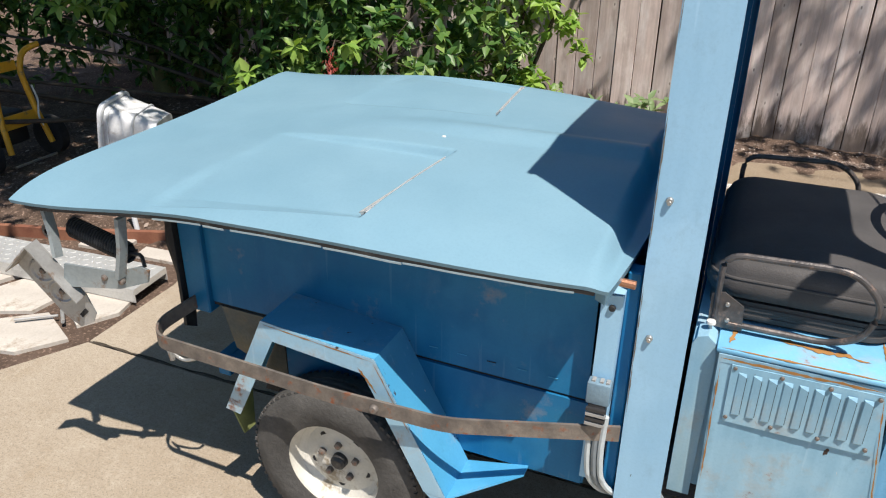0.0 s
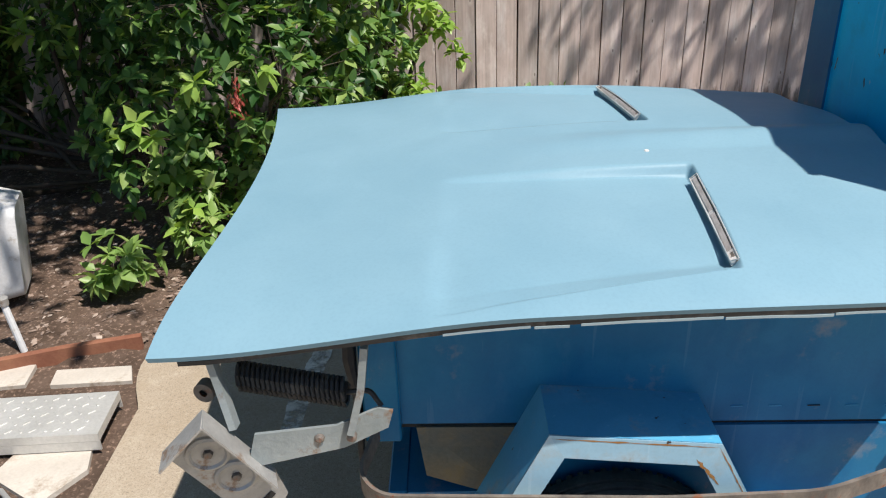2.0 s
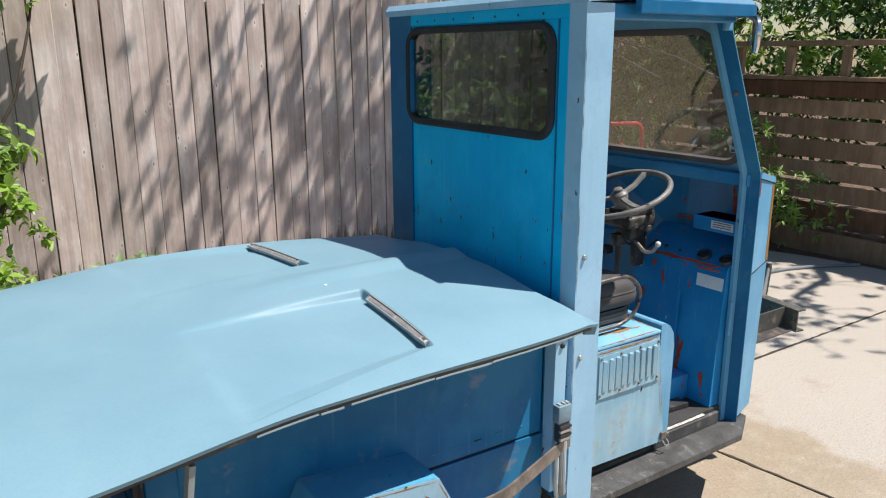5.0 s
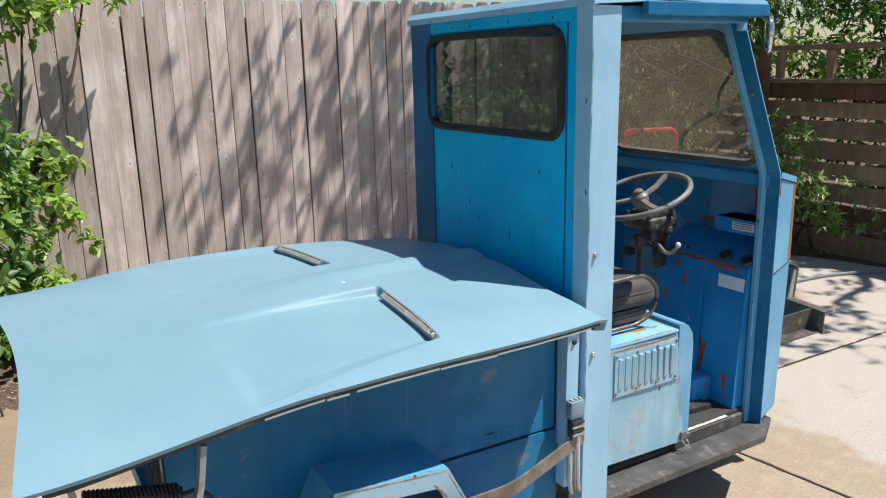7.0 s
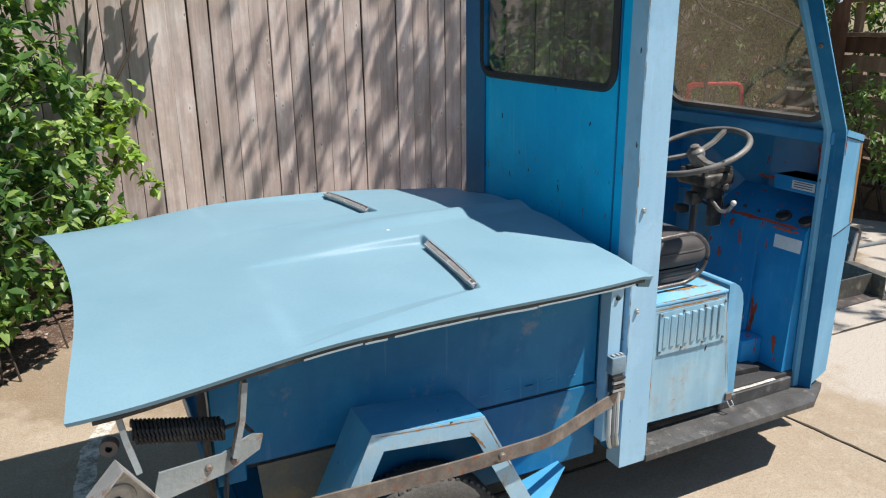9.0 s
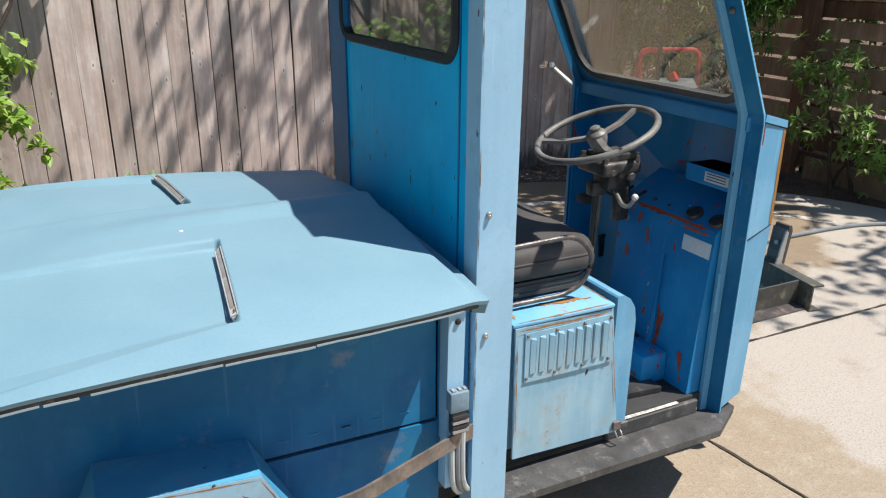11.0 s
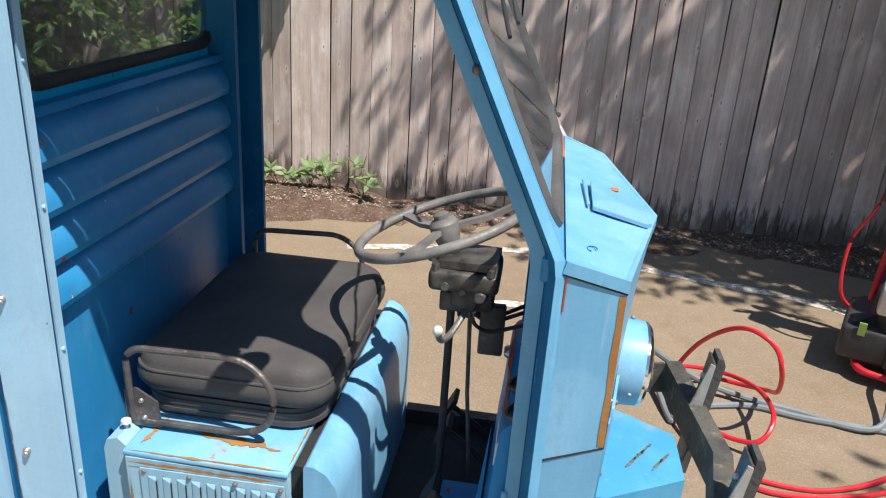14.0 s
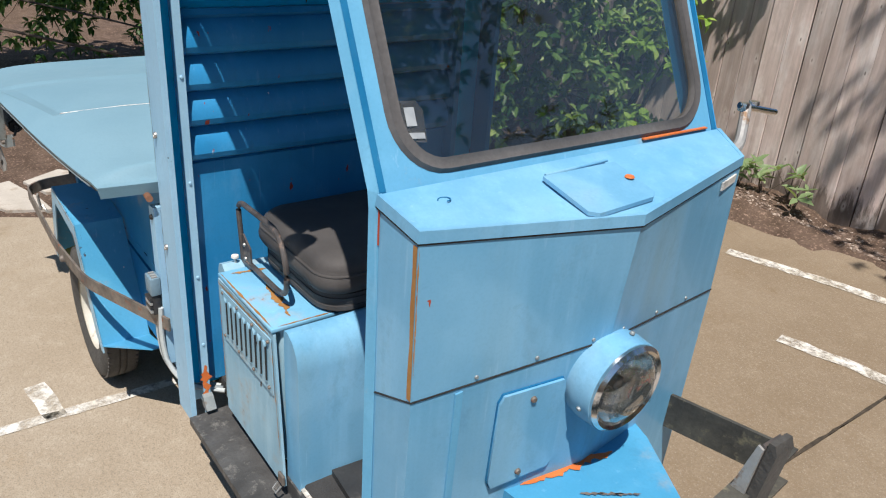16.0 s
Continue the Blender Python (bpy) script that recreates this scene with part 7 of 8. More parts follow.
# ---- clutter at the left bed ----
def storage_bin():
    """A white plastic bin tipped on its side, open end outwards."""
    b = thing("storage_bin", (-3.2, 3.3, 0.0), "white plastic storage bin tipped on its side", "bin")
    M = pose(-3.25, 3.22, 0.28, 0, 8, 20) @ pose(0, 0, 0, 0, 0, 0)
    bm = bmesh.new()
    rings = []
    for d, w, h in ((-0.12, 0.17, 0.27), (0.17, 0.13, 0.21)):
        rings.append([M @ Vector((d, yy, zz)) for yy, zz in rounded(-w, w, -h, h, 0.05, 4)])
    a, c = [[bm.verts.new(p) for p in r] for r in rings]
    ia, ic = [[bm.verts.new(p + (M.translation - p).normalized() * 0.012) for p in r] for r in rings]
    n = len(a)
    for i in range(n):
        j = (i + 1) % n
        bm.faces.new((a[i], a[j], c[j], c[i]))
        bm.faces.new((ia[i], ia[j], ic[j], ic[i]))
        bm.faces.new((a[i], a[j], ia[j], ia[i]))
    bm.faces.new(c)
    bm.faces.new(ic)
    body = part("bin_body", bm, WHITEPLASTIC, b, "scuffed white shell", smooth=35)
    part("bin_rim", sweep([M @ Vector((-0.115, yy, zz)) for yy, zz in rounded(-0.178, 0.178, -0.278, 0.278, 0.055, 5)], rect(0.016, 0.03), closed=True, up=(1, 0, 0)), WHITEPLASTIC, b, "rolled rim", smooth=30)
    for k in (-0.08, 0.05):
        part("bin_rib", sweep([M @ Vector((0.0 + k, yy, zz)) for yy, zz in rounded(-0.158 + k * 0.1, 0.158 - k * 0.1, -0.246 + k * 0.16, 0.246 - k * 0.16, 0.05, 5)], rect(0.006, 0.012), closed=True, up=(1, 0, 0)), WHITEPLASTIC, b, smooth=30)
    return b


storage_bin()

ramp = thing("ramp_plank", (-2.8, 2.42, 0.0), "pale aluminium ramp plank with a raised tread pattern", "ramp")
ramp_dir = Vector((0.99, 0.10, 0)).normalized()
part("plank", slab([(-3.6, 2.13, 0.035), (-2.35, 2.19, 0.035), (-2.37, 2.42, 0.035), (-3.6, 2.34, 0.035)], (0, 0, 0.03)), ALU, ramp, bevel=0.004, segs=1)
bm = bmesh.new()
for i in range(30):
    for j in range(5):
        xx, yy = -3.55 + 0.039 * i, 2.165 + 0.042 * j + 0.058 * (i / 30)
        m = Matrix.Translation((xx, yy, 0.066)) @ Matrix.Rotation(radians(45 if (i + j) % 2 else -45), 4, 'Z') @ Matrix.Diagonal((0.024, 0.007, 0.003, 1))
        bmesh.ops.create_cube(bm, size=1, matrix=m)
tagged(part("tread_pattern", bm, ALU, ramp, smooth=0), kind="stuff")
part("ramp_lip", slab([(-3.6, 2.13, 0.0), (-2.35, 2.19, 0.0), (-2.35, 2.195, 0.0), (-3.6, 2.135, 0.0)], (0, 0, 0.034)), ALU, ramp, smooth=0)
part("ramp_lip", slab([(-3.6, 2.335, 0.0), (-2.37, 2.415, 0.0), (-2.37, 2.42, 0.0), (-3.6, 2.34, 0.0)], (0, 0, 0.034)), ALU, ramp, smooth=0)

paving = thing("stepping_stones", (-2.9, 2.0, 0.0), "irregular pale flagstones set in earth", "paving", kind="structure")
for pts in ([(-2.45, 1.95), (-2.36, 2.10), (-2.40, 2.24), (-2.62, 2.26), (-2.66, 2.08)], [(-2.72, 1.96), (-2.70, 2.20), (-2.98, 2.22), (-3.06, 2.02), (-2.9, 1.88)],
            [(-2.52, 1.70), (-2.40, 1.86), (-2.64, 1.98), (-2.80, 1.86), (-2.72, 1.66)], [(-3.12, 2.0), (-3.05, 2.22), (-3.4, 2.2), (-3.5, 1.95)], [(-2.90, 1.60), (-2.86, 1.80), (-3.1, 1.9), (-3.3, 1.75), (-3.15, 1.52)],
            [(-2.40, 2.58), (-2.44, 2.68), (-2.72, 2.66), (-2.70, 2.56)], [(-2.80, 2.57), (-2.82, 2.70), (-3.10, 2.68), (-3.06, 2.54)], [(-2.70, 1.36), (-2.62, 1.58), (-2.85, 1.55), (-3.2, 1.45), (-3.1, 1.2)]):
    part("flagstone", slab([(a, b, -0.006 + 0.004 * random.Random(a).random()) for a, b in pts], (0, 0, -0.05)), STONE, paving, smooth=0, bevel=0.006, segs=1)
part("wet_slab", slab([(-3.3, 0.6, -0.02), (-2.66, 0.6, -0.02), (-2.64, 1.28, -0.02), (-3.2, 1.18, -0.02)], (0, 0, -0.05)), STONE, paving, smooth=0)
edging = part("edging_board", sweep([(-3.9, 2.40, 0.005), (-3.18, 2.59, 0.005), (-2.72, 2.758, 0.005), (-2.45, 2.83, 0.005)], rect(0.03, 0.07)), TIMBER, smooth=0)
tagged(edging, "low reddish timber edging of the soil bed", "edging")
peg_stake = thing("garden_stake", (-2.93, 2.82, 0.0), "thin pale plastic stake with a round cap", "stake")
part("stake_rod", tube([(-2.93, 2.82, -0.03), (-2.96, 2.83, 0.20)], 0.014), WHITEPLASTIC, peg_stake)
part("stake_cap", lathe([(0, 0), (0, 0.02), (0.03, 0.02), (0.032, 0)], (-2.96, 2.83, 0.195), (0.1, -0.05, 1), 14), WORNSTEEL, peg_stake)
trowel = thing("hand_tool", (-2.62, 1.92, 0.0), "small grey steel hand tool lying on the stones", "tool")
part("tool_shaft", tube([(-2.70, 1.86, 0.012), (-2.56, 1.96, 0.012)], 0.006), WORNSTEEL, trowel)
part("tool_head", tube([(-2.58, 2.0, 0.012), (-2.50, 1.93, 0.012)], 0.008), WORNSTEEL, trowel)


def tiller():
    """Yellow-framed garden machine: handle bars, cross plate, dark engine, wheels."""
    t = thing("garden_machine", (-4.27, 3.30, 0.0), "garden machine with bright yellow handle frame", "machine")

    def P(x, y, z):
        return Vector((-4.27 + x, 3.30 + y, z))
    for s, y in ((-1, -0.13), (1, 0.13)):
        part("handle_bar", tube([P(0.06, y * 1.2, 0.12), P(0.0, y, 0.36), P(-0.02, y * 0.75, 0.60), P(-0.05, y * 1.3, 0.70), P(-0.02, y * 2.3, 0.735)], 0.019, bend=0.05), YELLOW, t, "yellow handle bar")
        part("grip", tube([P(-0.02, y * 2.1, 0.733), P(-0.005, y * 2.9, 0.74)], 0.021), BLACKRUB, t, "black rubber grip")
        part("machine_wheel", lathe([(-0.04, 0), (-0.04, 0.08), (-0.03, 0.13), (0.03, 0.13), (0.04, 0.08), (0.04, 0)], P(-0.05, y * 1.9, 0.13), (0, 1, 0), 24), BLACKRUB, t, "black wheel")
    part("cross_plate", slab([P(0.02, -0.13, 0.26), P(0.02, 0.13, 0.26), P(0.0, 0.12, 0.34), P(0.0, -0.12, 0.34)], (-0.012, 0, 0)), YELLOW, t, "yellow cross plate", bevel=0.003, segs=1)
    part("cross_plate", slab([P(-0.03, -0.09, 0.60), P(-0.03, 0.09, 0.60), P(-0.035, 0.09, 0.66), P(-0.035, -0.09, 0.66)], (-0.012, 0, 0)), YELLOW, t, bevel=0.003, segs=1)
    part("engine", box(-4.59, -4.35, 3.18, 3.42, 0.12, 0.34), BLACKPLASTIC, t, "dark engine", bevel=0.03, segs=2)
    part("foot_bar", tube([P(0.07, -0.16, 0.04), P(0.07, 0.16, 0.04)], 0.008), STEEL, t)
    part("rope", tube([P(0.03, 0.12, 0.50), P(0.035, 0.14, 0.40), P(0.04, 0.11, 0.30), P(0.04, 0.14, 0.22)], 0.006, bend=0.03), WHITEPLASTIC, t)
    return t


tiller()

# ---- plants ----
def leaf_mesh(name, spots, material, parent=None, label="", slim=0.45):
    """Folded leaves: spots of (base, way, normal, length)."""
    n = len(spots)
    base = np.array([s[0] for s in spots], dtype=float)
    way = np.array([s[1] for s in spots], dtype=float)
    nor = np.array([s[2] for s in spots], dtype=float)
    ln = np.array([s[3] for s in spots], dtype=float)[:, None]
    way /= np.linalg.norm(way, axis=1)[:, None] + 1e-9
    side = np.cross(way, nor)
    side /= np.linalg.norm(side, axis=1)[:, None] + 1e-9
    nor = np.cross(side, way)
    pts = np.stack([base, base + way * ln * 0.35 + side * ln * slim * 0.5 + nor * ln * 0.07, base + way * ln * 0.72 + side * ln * slim * 0.32 + nor * ln * 0.03,
                    base + way * ln - nor * ln * 0.10, base + way * ln * 0.72 - side * ln * slim * 0.32 + nor * ln * 0.03,
                    base + way * ln * 0.35 - side * ln * slim * 0.5 + nor * ln * 0.07, base + way * ln * 0.5 - nor * ln * 0.02], axis=1).reshape(-1, 3)
    tri = np.array([(0, 1, 6), (1, 2, 6), (2, 3, 6), (3, 4, 6), (4, 5, 6), (5, 0, 6)])
    faces = (np.arange(n)[:, None, None] * 7 + tri[None]).reshape(-1, 3)
    me = bpy.data.meshes.new(name)
    mid = Vector(pts.mean(axis=0))
    me.from_pydata([tuple(p) for p in pts - np.array(mid)], [], faces.tolist())
    me.shade_smooth()
    return place(name, me, material, mid, parent, label)


def rosette(rng, at, out, count, size, spots, droop=0.35):
    """A whorl of leaves at a twig's end."""
    out = Vector(out).normalized()
    a0 = rng.uniform(0, 6.28)
    u = out.orthogonal().normalized()
    v = out.cross(u)
    for k in range(count):
        a = a0 + 2 * math.pi * k / count + rng.uniform(-0.3, 0.3)
        w = (u * math.cos(a) + v * math.sin(a)) * rng.uniform(0.7, 1.1) + out * rng.uniform(0.2, 0.7) + Vector((0, 0, -droop * rng.uniform(0.3, 1.2)))
        nn = Vector((rng.uniform(-0.5, 0.5), rng.uniform(-0.5, 0.5), 1.0)) + out * 0.3
        spots.append((tuple(at), tuple(w), tuple(nn), size * rng.uniform(0.65, 1.25)))


def limb(bm, rng, a, b, r, sag=0.1, n=5):
    a, b = Vector(a), Vector(b)
    pts = []
    for i in range(n + 1):
        t = i / n
        p = a.lerp(b, t) + Vector((rng.uniform(-1, 1), rng.uniform(-1, 1), 0)) * 0.05 * (a - b).length * math.sin(math.pi * t) + Vector((0, 0, sag * math.sin(math.pi * t)))
        pts.append(p)
    k = 7
    rings = []
    for i, p in enumerate(pts):
        d = (pts[min(i + 1, n)] - pts[max(i - 1, 0)]).normalized()
        s = d.orthogonal().normalized()
        w = d.cross(s)
        rr = r * (1 - 0.65 * i / n)
        rings.append([bm.verts.new(p + (s * math.cos(6.283 * j / k) + w * math.sin(6.283 * j / k)) * rr) for j in range(k)])
    for p, q in zip(rings, rings[1:]):
        for j in range(k):
            bm.faces.new((p[j], p[(j + 1) % k], q[(j + 1) % k], q[j]))
    return pts


def shrub(name, seed, foot, blobs, leaf_size, per, material, label, whorl=(5, 8), lime=(), droop=0.35, slim=0.45, bark=TWIG, stem_r=0.018):
    """A bush: stems from the foot to each blob, whorls of leaves on the outer shell of each blob."""
    rng = random.Random(seed)
    root = thing(name, foot, label, "shrub")
    bm = bmesh.new()
    spots, bright = [], []
    for c, r, count in blobs:
        c = Vector(c)
        pts = limb(bm, rng, (foot[0] + rng.uniform(-0.2, 0.2), foot[1] + rng.uniform(-0.2, 0.2), foot[2]), c, stem_r, 0.12)
        for i in range(int(count * per)):
            d = Vector((rng.gauss(0, 1), rng.gauss(0, 1), rng.gauss(0, 0.8))).normalized()
            q = c + Vector((d.x * r[0], d.y * r[1], d.z * r[2])) * rng.uniform(0.45, 1.08)
            if i % 6 == 0:
                limb(bm, rng, c.lerp(q, 0.15), q, 0.004, 0.02, 3)
            if q.z < 0.05:
                continue
            rosette(rng, q, d + Vector((0, -0.2, 0.25)), rng.randint(*whorl), leaf_size, spots, droop)
    for c, r, count in lime:
        c = Vector(c)
        for i in range(count):
            d = Vector((rng.gauss(0, 1), rng.gauss(0, 1), rng.gauss(0, 0.8))).normalized()
            q = c + Vector((d.x * r, d.y * r, d.z * r * 0.8)) * rng.uniform(0.2, 1.0)
            rosette(rng, q, d + Vector((0, -0.2, 0.4)), rng.randint(4, 6), leaf_size * 1.05, bright, droop)
    part("branchwork", bm, bark, root, "thin grey brown stems", smooth=60)
    tagged(leaf_mesh("leaves", spots, material, root, "", slim), kind="stuff")
    if bright:
        tagged(leaf_mesh("lime_leaves", bright, LIME, root, "lime leaves, sunlight partly put into the colour", slim), kind="stuff")
    return root


# broad-leaved shrubs between the bed and the fence
shrub("shrub", 11, (-2.3, 4.2, 0), [((-2.0, 3.9, 0.75), (0.42, 0.35, 0.45), 1.0), ((-2.4, 4.1, 1.15), (0.5, 0.4, 0.45), 1.2), ((-1.9, 4.4, 1.25), (0.5, 0.4, 0.45), 1.2), ((-2.6, 3.8, 0.55), (0.4, 0.35, 0.4), 0.9),
      ((-2.35, 3.95, 0.35), (0.35, 0.22, 0.3), 0.5), ((-2.1, 4.6, 1.75), (0.6, 0.45, 0.45), 1.2), ((-1.8, 4.7, 0.6), (0.45, 0.35, 0.45), 1.0)], 0.08, 118, LEAF, "dense broad-leaved green shrub with dry pink flower heads", slim=0.55,
      lime=[((-2.30, 3.55, 0.9), 0.14, 2), ((-2.6, 3.5, 0.72), 0.14, 4), ((-2.0, 3.55, 0.95), 0.10, 2), ((-2.45, 3.52, 0.25), 0.14, 3)])
shrub("shrub", 12, (-1.6, 5.1, 0), [((-1.72, 5.0, 0.8), (0.34, 0.32, 0.45), 0.9), ((-2.05, 5.1, 1.40), (0.36, 0.35, 0.40), 0.8), ((-1.42, 5.15, 1.15), (0.20, 0.2, 0.22), 0.35), ((-1.62, 5.15, 2.15), (0.48, 0.35, 0.34), 0.8), ((-1.34, 5.38, 2.08), (0.18, 0.14, 0.12), 0.22), ((-0.95, 5.47, 2.26), (0.24, 0.10, 0.08), 0.16), ((-1.55, 5.1, 0.3), (0.3, 0.3, 0.25), 0.5)],
      0.075, 150, MIDLEAF, "green shrub with lime tips against the board fence", slim=0.58, lime=[((-1.26, 5.2, 0.80), 0.15, 20), ((-1.40, 5.0, 0.46), 0.14, 18), ((-1.2, 5.2, 1.2), 0.13, 9), ((-1.15, 5.2, 0.62), 0.08, 6), ((-1.12, 5.35, 2.12), 0.15, 14), ((-0.78, 5.42, 2.20), 0.09, 7), ((-1.35, 4.95, 1.0), 0.12, 10)])
shrub("shrub", 13, (-3.3, 4.8, 0), [((-3.2, 4.5, 1.4), (0.55, 0.45, 0.5), 1.1), ((-3.0, 4.9, 0.8), (0.5, 0.4, 0.5), 1.2), ((-3.7, 4.6, 1.9), (0.6, 0.5, 0.5), 1.0), ((-2.8, 4.7, 2.0), (0.6, 0.5, 0.5), 1.0), ((-3.6, 5.2, 0.7), (0.6, 0.3, 0.7), 1.6), ((-4.4, 5.0, 0.8), (0.6, 0.3, 0.8), 3.2), ((-5.2, 4.8, 0.9), (0.6, 0.4, 0.9), 3.2), ((-6.0, 4.4, 0.9), (0.6, 0.5, 0.9), 3.2), ((-6.4, 3.6, 0.8), (0.5, 0.7, 0.8), 3.0), ((-6.6, 2.4, 0.8), (0.5, 0.8, 0.9), 3.2), ((-6.7, 1.2, 0.8), (0.5, 0.8, 0.9), 3.2), ((-6.6, 0.0, 0.8), (0.5, 0.8, 0.9), 1.6)],
      0.10, 100, LEAF, "tall broad-leaved shrub in half shade", lime=[((-3.0, 4.0, 1.3), 0.15, 4), ((-4.0, 4.1, 1.05), 0.28, 16), ((-3.7, 4.25, 1.15), 0.22, 12), ((-4.4, 4.0, 0.9), 0.25, 12), ((-3.3, 4.3, 1.0), 0.2, 8)])
# low sunlit plants with dry stems along the pad's edge
for seed, foot, blobs in ((51, (-2.40, 3.58, 0), [((-2.36, 3.52, 0.20), (0.16, 0.13, 0.14), 1.0), ((-2.48, 3.66, 0.34), (0.16, 0.14, 0.14), 0.9)]),
                          (52, (-2.16, 3.92, 0), [((-2.12, 3.84, 0.30), (0.16, 0.12, 0.14), 1.0), ((-2.02, 4.0, 0.42), (0.14, 0.13, 0.12), 0.8)]),
                          (53, (-2.72, 3.36, 0), [((-2.70, 3.28, 0.16), (0.17, 0.14, 0.12), 1.1)]),
                          (54, (-1.92, 4.22, 0), [((-1.92, 4.14, 0.34), (0.14, 0.12, 0.14), 0.9)])):
    shrub("low_plant", seed, foot, blobs, 0.085, 26, MIDLEAF, "low sunlit leafy plant with dry stems at the pad's edge", whorl=(4, 6), slim=0.55, stem_r=0.006)
fl = thing("flower_head", (-2.15, 3.60, 0.55), "drooping cluster of faded pink seed pods", "flower")
spots = []
rng = random.Random(5)
for i in range(70):
    spots.append(((-2.15 + rng.gauss(0, 0.018), 3.62 + rng.gauss(0, 0.018), 0.78 + rng.gauss(0, 0.045)), (rng.gauss(0, 0.4), rng.gauss(0, 0.4), -1), (rng.gauss(0, 1), rng.gauss(0, 1), 0.3), 0.028))
tagged(leaf_mesh("petals", spots, FLOWER, fl), kind="stuff")
part("flower_stem", tube([(-2.15, 3.62, 0.82), (-2.16, 3.70, 0.90), (-2.15, 3.85, 0.85)], 0.004, n=6), TWIG, fl)

# feathery shrub by the right-hand corner
shrub("shrub", 21, (3.6, 4.75, 0), [((3.2, 4.55, 1.2), (0.36, 0.35, 0.5), 1.1), ((3.65, 4.5, 1.5), (0.5, 0.4, 0.55), 1.4), ((3.3, 4.85, 1.9), (0.55, 0.4, 0.5), 1.1), ((3.9, 4.45, 1.75), (0.42, 0.35, 0.35), 0.9), ((3.7, 4.6, 2.4), (0.9, 0.5, 0.5), 1.4), ((4.3, 4.5, 2.15), (0.45, 0.35, 0.35), 0.9), ((3.7, 4.85, 0.7), (0.6, 0.3, 0.45), 1.0)],
      0.08, 270, FINE, "feathery green shrub with narrow drooping leaves", whorl=(6, 9), slim=0.22, droop=0.6)
shrub("shrub", 22, (4.55, 4.05, 0), [((4.45, 4.05, 0.62), (0.30, 0.35, 0.42), 1.0), ((4.6, 3.6, 0.4), (0.25, 0.4, 0.35), 0.8), ((4.55, 4.2, 0.95), (0.25, 0.35, 0.35), 0.8)], 0.075, 62, MIDLEAF, "loose green shrub in front of the slat fence", slim=0.35, lime=[((4.4, 3.55, 0.40), 0.15, 10)])
shrub("shrub", 23, (6.3, 3.2, 0), [((6.2, 4.6, 1.3), (0.6, 0.9, 1.1), 1.4), ((6.3, 3.0, 1.3), (0.6, 0.9, 1.1), 1.4), ((6.3, 1.5, 1.3), (0.6, 0.9, 1.0), 1.2), ((6.5, 0.0, 1.2), (0.6, 0.9, 1.0), 1.0), ((6.2, 3.9, 2.3), (0.8, 1.2, 0.7), 1.4), ((6.3, 1.9, 2.2), (0.7, 1.2, 0.6), 1.2), ((6.4, 5.9, 1.6), (0.8, 0.8, 1.3), 1.2), ((6.9, 4.8, 2.6), (0.7, 1.3, 0.9), 2.2), ((7.0, 2.8, 2.5), (0.7, 1.4, 0.9), 2.2), ((7.0, 1.0, 2.3), (0.7, 1.2, 0.9), 1.8), ((7.1, 3.6, 1.5), (0.6, 2.0, 0.9), 2.4)],
      0.10, 190, LEAF, "tall green hedge beyond the slat fence", lime=[((5.55, 4.3, 1.70), 0.28, 26), ((5.6, 3.5, 1.65), 0.25, 22), ((5.6, 4.9, 1.85), 0.28, 20), ((5.7, 2.8, 1.75), 0.25, 14)])
# small herbs at the fence foot
for i, (a, b, h, cnt) in enumerate(((-0.76, 5.40, 0.13, 6), (-0.63, 5.48, 0.20, 5), (-0.40, 5.50, 0.22, 5), (-0.98, 5.38, 0.13, 5), (-1.42, 5.36, 0.30, 7))):
    rng = random.Random(40 + i)
    hb = thing("herb", (a, b, mound(a, b)), "small pale green herb growing at the fence foot", "herb", "herbs at the fence foot")
    spots = []
    bm = bmesh.new()
    for k in range(cnt):
        q = Vector((a + rng.gauss(0, 0.06), b + rng.gauss(0, 0.04), mound(a, b) + h * rng.uniform(0.4, 1.1)))
        limb(bm, rng, (a, b, mound(a, b) - 0.02), q, 0.004, 0.01, 3)
        rosette(rng, q, (rng.gauss(0, 0.3), -0.3, 1), rng.randint(4, 6), 0.095, spots, 0.25)
    tagged(part("stems", bm, TWIG, hb, smooth=60), kind="stuff")
    tagged(leaf_mesh("leaves", spots, PALELEAF, hb), kind="stuff")

def crown_at(x, y, z, h):
    """The crown place from which the sun's shade falls on x, y, z."""
    return tuple(Vector((x, y, z)) + SUN * (h / SUN.z))


# old tree behind the bed: mossy trunks, overhanging crown; high clumps out of view, added for shade
def tree(name, seed, foot, trunks, limbs, clumps, leaf_size, per, material, label, slim=0.4, spread=(0.4, 0.4, 0.3), bark=MOSSBARK):
    rng = random.Random(seed)
    root = thing(name, foot, label, "tree")
    bm = bmesh.new()
    for a, b, r in trunks:
        limb(bm, rng, a, b, r, 0.0, 8)
    for a, b, r in limbs:
        limb(bm, rng, a, b, r, 0.15, 6)
    spots = []
    for c, n in clumps:
        c = Vector(c)
        for i in range(int(n * per)):
            q = c + Vector((rng.gauss(0, spread[0]), rng.gauss(0, spread[1]), rng.gauss(0, spread[2])))
            if i % 5 == 0:
                limb(bm, rng, c + (q - c) * 0.2, q, 0.006, 0.03, 3)
            rosette(rng, q, (rng.gauss(0, 0.6), rng.gauss(0, 0.6), -0.2), rng.randint(5, 8), leaf_size, spots, 0.7)
    part("trunk", bm, bark, root, "mossy grey bark", smooth=60)
    tagged(leaf_mesh("crown", spots, material, root, "", slim), kind="stuff")
    return root


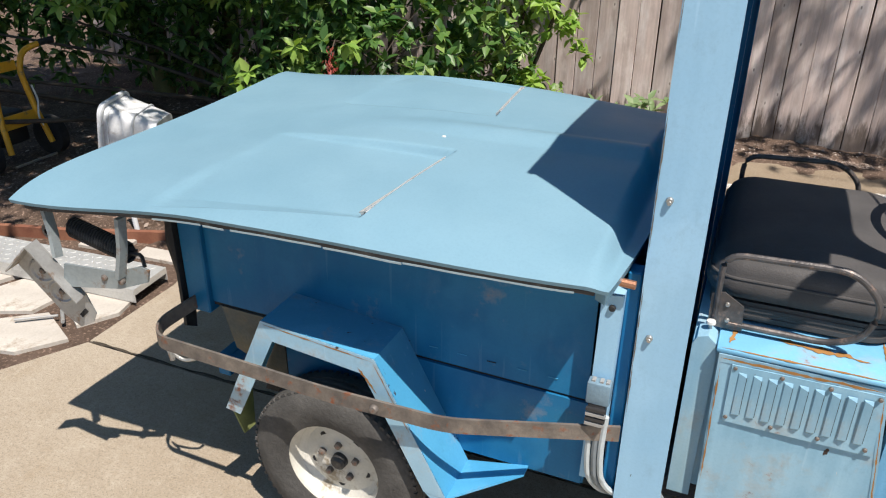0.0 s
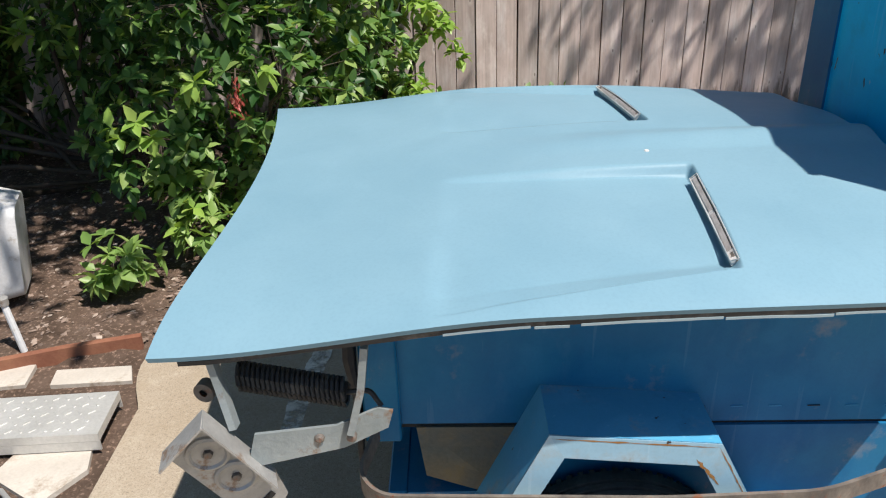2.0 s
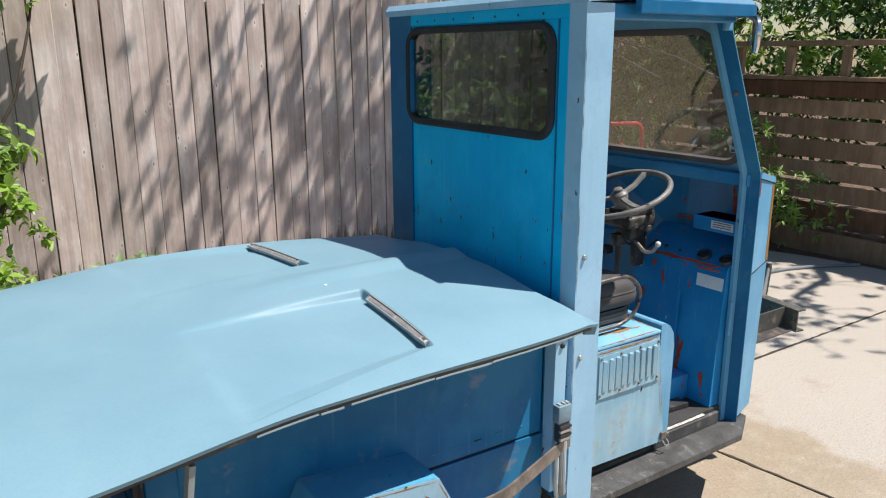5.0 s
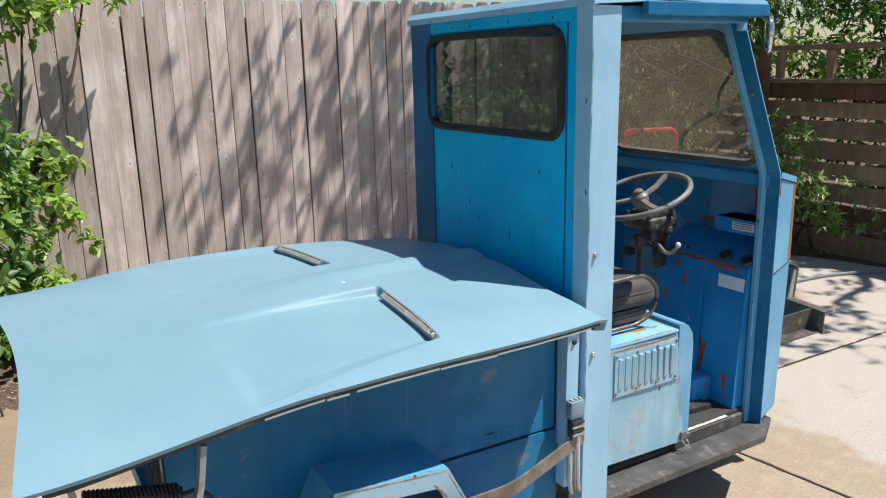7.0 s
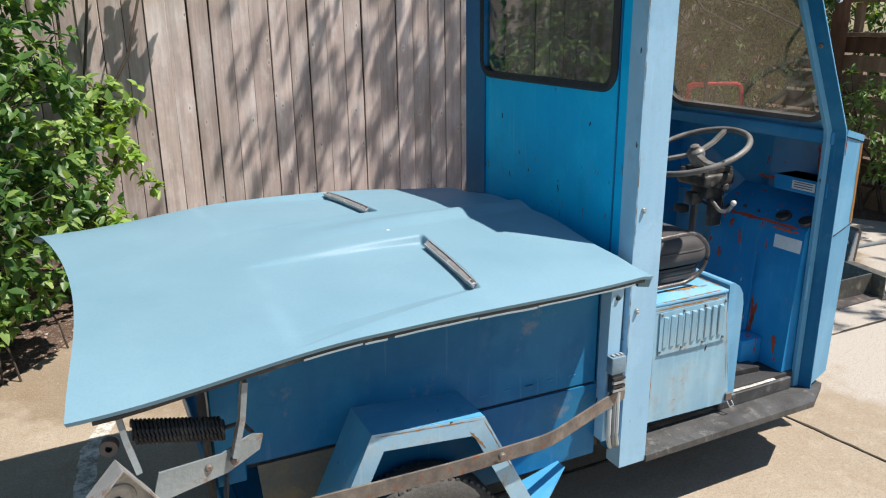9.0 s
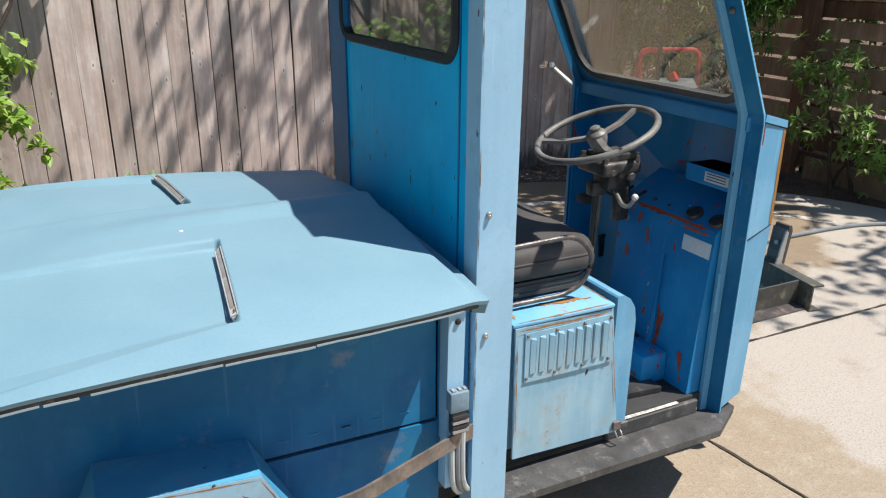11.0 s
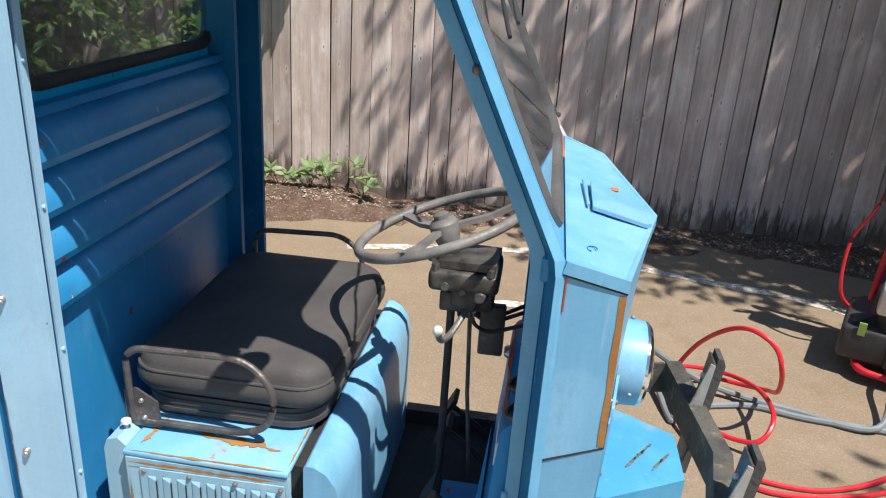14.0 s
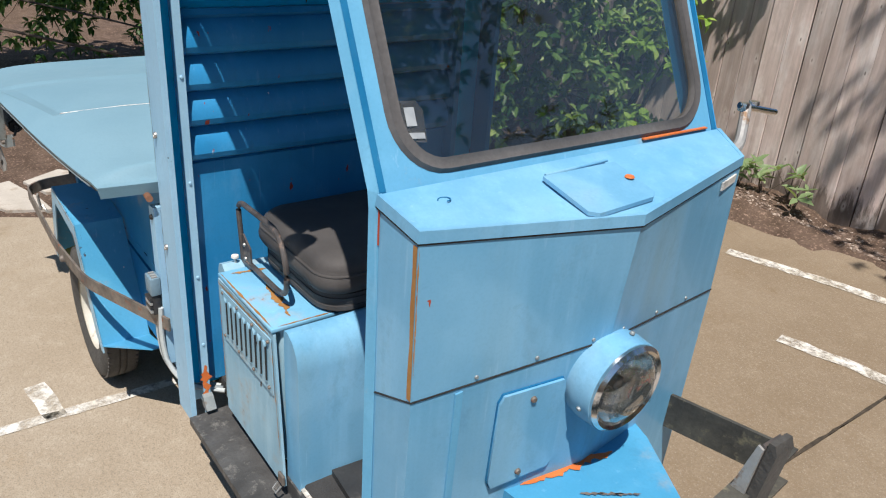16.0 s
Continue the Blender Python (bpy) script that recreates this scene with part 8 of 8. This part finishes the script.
tree("tree", 31, (-4.6, 5.2, 0), [((-4.45, 5.3, -0.1), (-4.3, 5.2, 2.4), 0.13), ((-4.75, 5.15, -0.1), (-4.9, 5.0, 2.4), 0.10), ((-4.25, 5.4, -0.1), (-3.9, 5.3, 2.6), 0.08), ((-4.3, 5.2, 2.4), (-3.6, 4.6, 3.4), 0.09)],
     [((-3.6, 4.6, 3.4), (-2.6, 4.0, 3.5), 0.05), ((-4.3, 5.2, 2.4), (-3.9, 4.2, 3.0), 0.05), ((-3.6, 4.6, 3.4), (-2.2, 4.9, 3.2), 0.04)],
     [((-4.2, 4.2, 1.75), 0.8), ((-4.7, 4.0, 1.7), 0.8), ((-3.8, 4.4, 2.5), 1.0), ((-5.0, 4.4, 2.4), 1.0), ((-3.0, 4.2, 2.9), 1.2), ((-2.4, 4.4, 2.8), 0.8), ((-1.9, 2.75, 3.6), 1.2), ((-2.5, 2.85, 3.7), 1.4), ((-3.3, 3.1, 3.7), 1.7), ((-2.7, 3.4, 3.8), 1.7), ((-2.1, 3.6, 3.7), 1.5), ((-3.1, 3.9, 3.8), 1.6), ((-3.9, 3.5, 3.8), 1.7), ((-1.9, 4.2, 3.7), 1.2), ((-4.2, 4.2, 3.8), 1.6), ((-3.7, 2.8, 3.8), 1.5), ((-4.6, 3.0, 3.7), 1.5), ((-2.8, 1.9, 3.8), 1.2), ((-3.4, 1.9, 3.8), 1.4), ((-4.0, 2.0, 3.8), 1.4), ((-3.2, 2.4, 3.8), 1.4), ((-4.5, 2.4, 3.8), 1.4), ((-5.1, 3.2, 3.8), 1.4)]
     + [(crown_at(x, y, z, 3.6), 1.5) for x, y, z in ((-3.2, 5.6, 0.6), (-3.7, 5.6, 1.3), (-4.3, 5.6, 0.8), (-4.9, 5.6, 1.4), (-5.5, 5.4, 0.8), (-4.6, 4.8, 0.1), (-2.8, 5.6, 1.6), (-4.6, 3.6, 0.1), (-5.3, 4.2, 0.1), (-5.2, 3.0, 0.1), (-4.4, 3.0, 0.1), (-5.9, 3.5, 0.3), (-5.9, 2.4, 0.3), (-5.1, 2.1, 0.1), (-6.5, 2.9, 0.5), (-6.5, 1.8, 0.5), (-6.2, 4.4, 0.5), (-4.9, 5.0, 0.3), (-5.7, 1.3, 0.2))],
     0.115, 115, FINE, "old garden tree with mossy trunks and drooping foliage", slim=0.30)
# a tall tree added beyond the slat fence, crown out of view; its long limbs dapple the yard and the board fence
rng = random.Random(77)
clumps = []
for i in range(9):
    for z in (0.3, 1.0, 1.7):
        clumps.append((crown_at(1.55 + 0.27 * i + rng.uniform(-0.1, 0.1), 5.6, z + rng.uniform(-0.2, 0.2), rng.uniform(3.6, 4.4)), 1.0 if i else 0.5))
for x, z, n in ((-0.35, 1.3, 0.08), (-0.05, 1.8, 0.15), (0.1, 1.1, 0.22), (0.15, 0.5, 0.25), (0.4, 1.4, 0.35), (0.5, 0.8, 0.4), (0.65, 0.3, 0.45), (0.75, 1.9, 0.4), (0.95, 1.0, 0.45), (1.2, 0.4, 0.7), (1.25, 1.6, 0.6)):
    clumps.append((crown_at(x, 5.6, z, rng.uniform(3.4, 4.2)), n))
for x, y, n in ((2.3, 2.6, 0.35), (2.7, 2.3, 0.25), (3.2, 2.6, 0.5), (3.9, 2.9, 0.4), (3.4, 4.1, 0.9), (3.9, 3.7, 0.9), (4.3, 4.3, 2.4), (4.6, 4.9, 2.4), (4.0, 5.1, 2.2), (4.7, 3.9, 1.6), (3.6, 4.7, 2.2), (3.3, 5.2, 2.0), (2.9, 4.7, 1.8), (2.3, 4.85, 1.8), (1.9, 5.05, 2.0), (1.5, 5.12, 2.0), (1.75, 4.85, 0.9), (1.25, 5.15, 1.2), (1.0, 5.15, 0.5), (4.2, 2.1, 0.4), (4.6, 3.3, 0.6), (3.4, 1.6, 0.4), (4.4, 1.2, 0.7)):
    clumps.append((crown_at(x, y, 0.0, rng.uniform(4.8, 5.8)), n))
tree("tree", 33, (6.2, 2.0, 0), [((6.2, 2.0, -0.1), (5.9, 2.2, 3.6), 0.17), ((5.9, 2.2, 3.6), (5.0, 3.0, 5.3), 0.10)],
     [((5.0, 3.0, 5.3), (3.4, 4.2, 5.2), 0.04), ((3.4, 4.2, 5.2), (1.4, 4.5, 5.0), 0.02), ((5.9, 2.2, 3.6), (5.2, 0.8, 5.4), 0.05), ((5.0, 3.0, 5.3), (5.6, 3.2, 6.2), 0.04)],
     clumps, 0.085, 62, FINE, "tall tree with small leaves beyond the slat fence", slim=0.42, spread=(0.22, 0.20, 0.26))
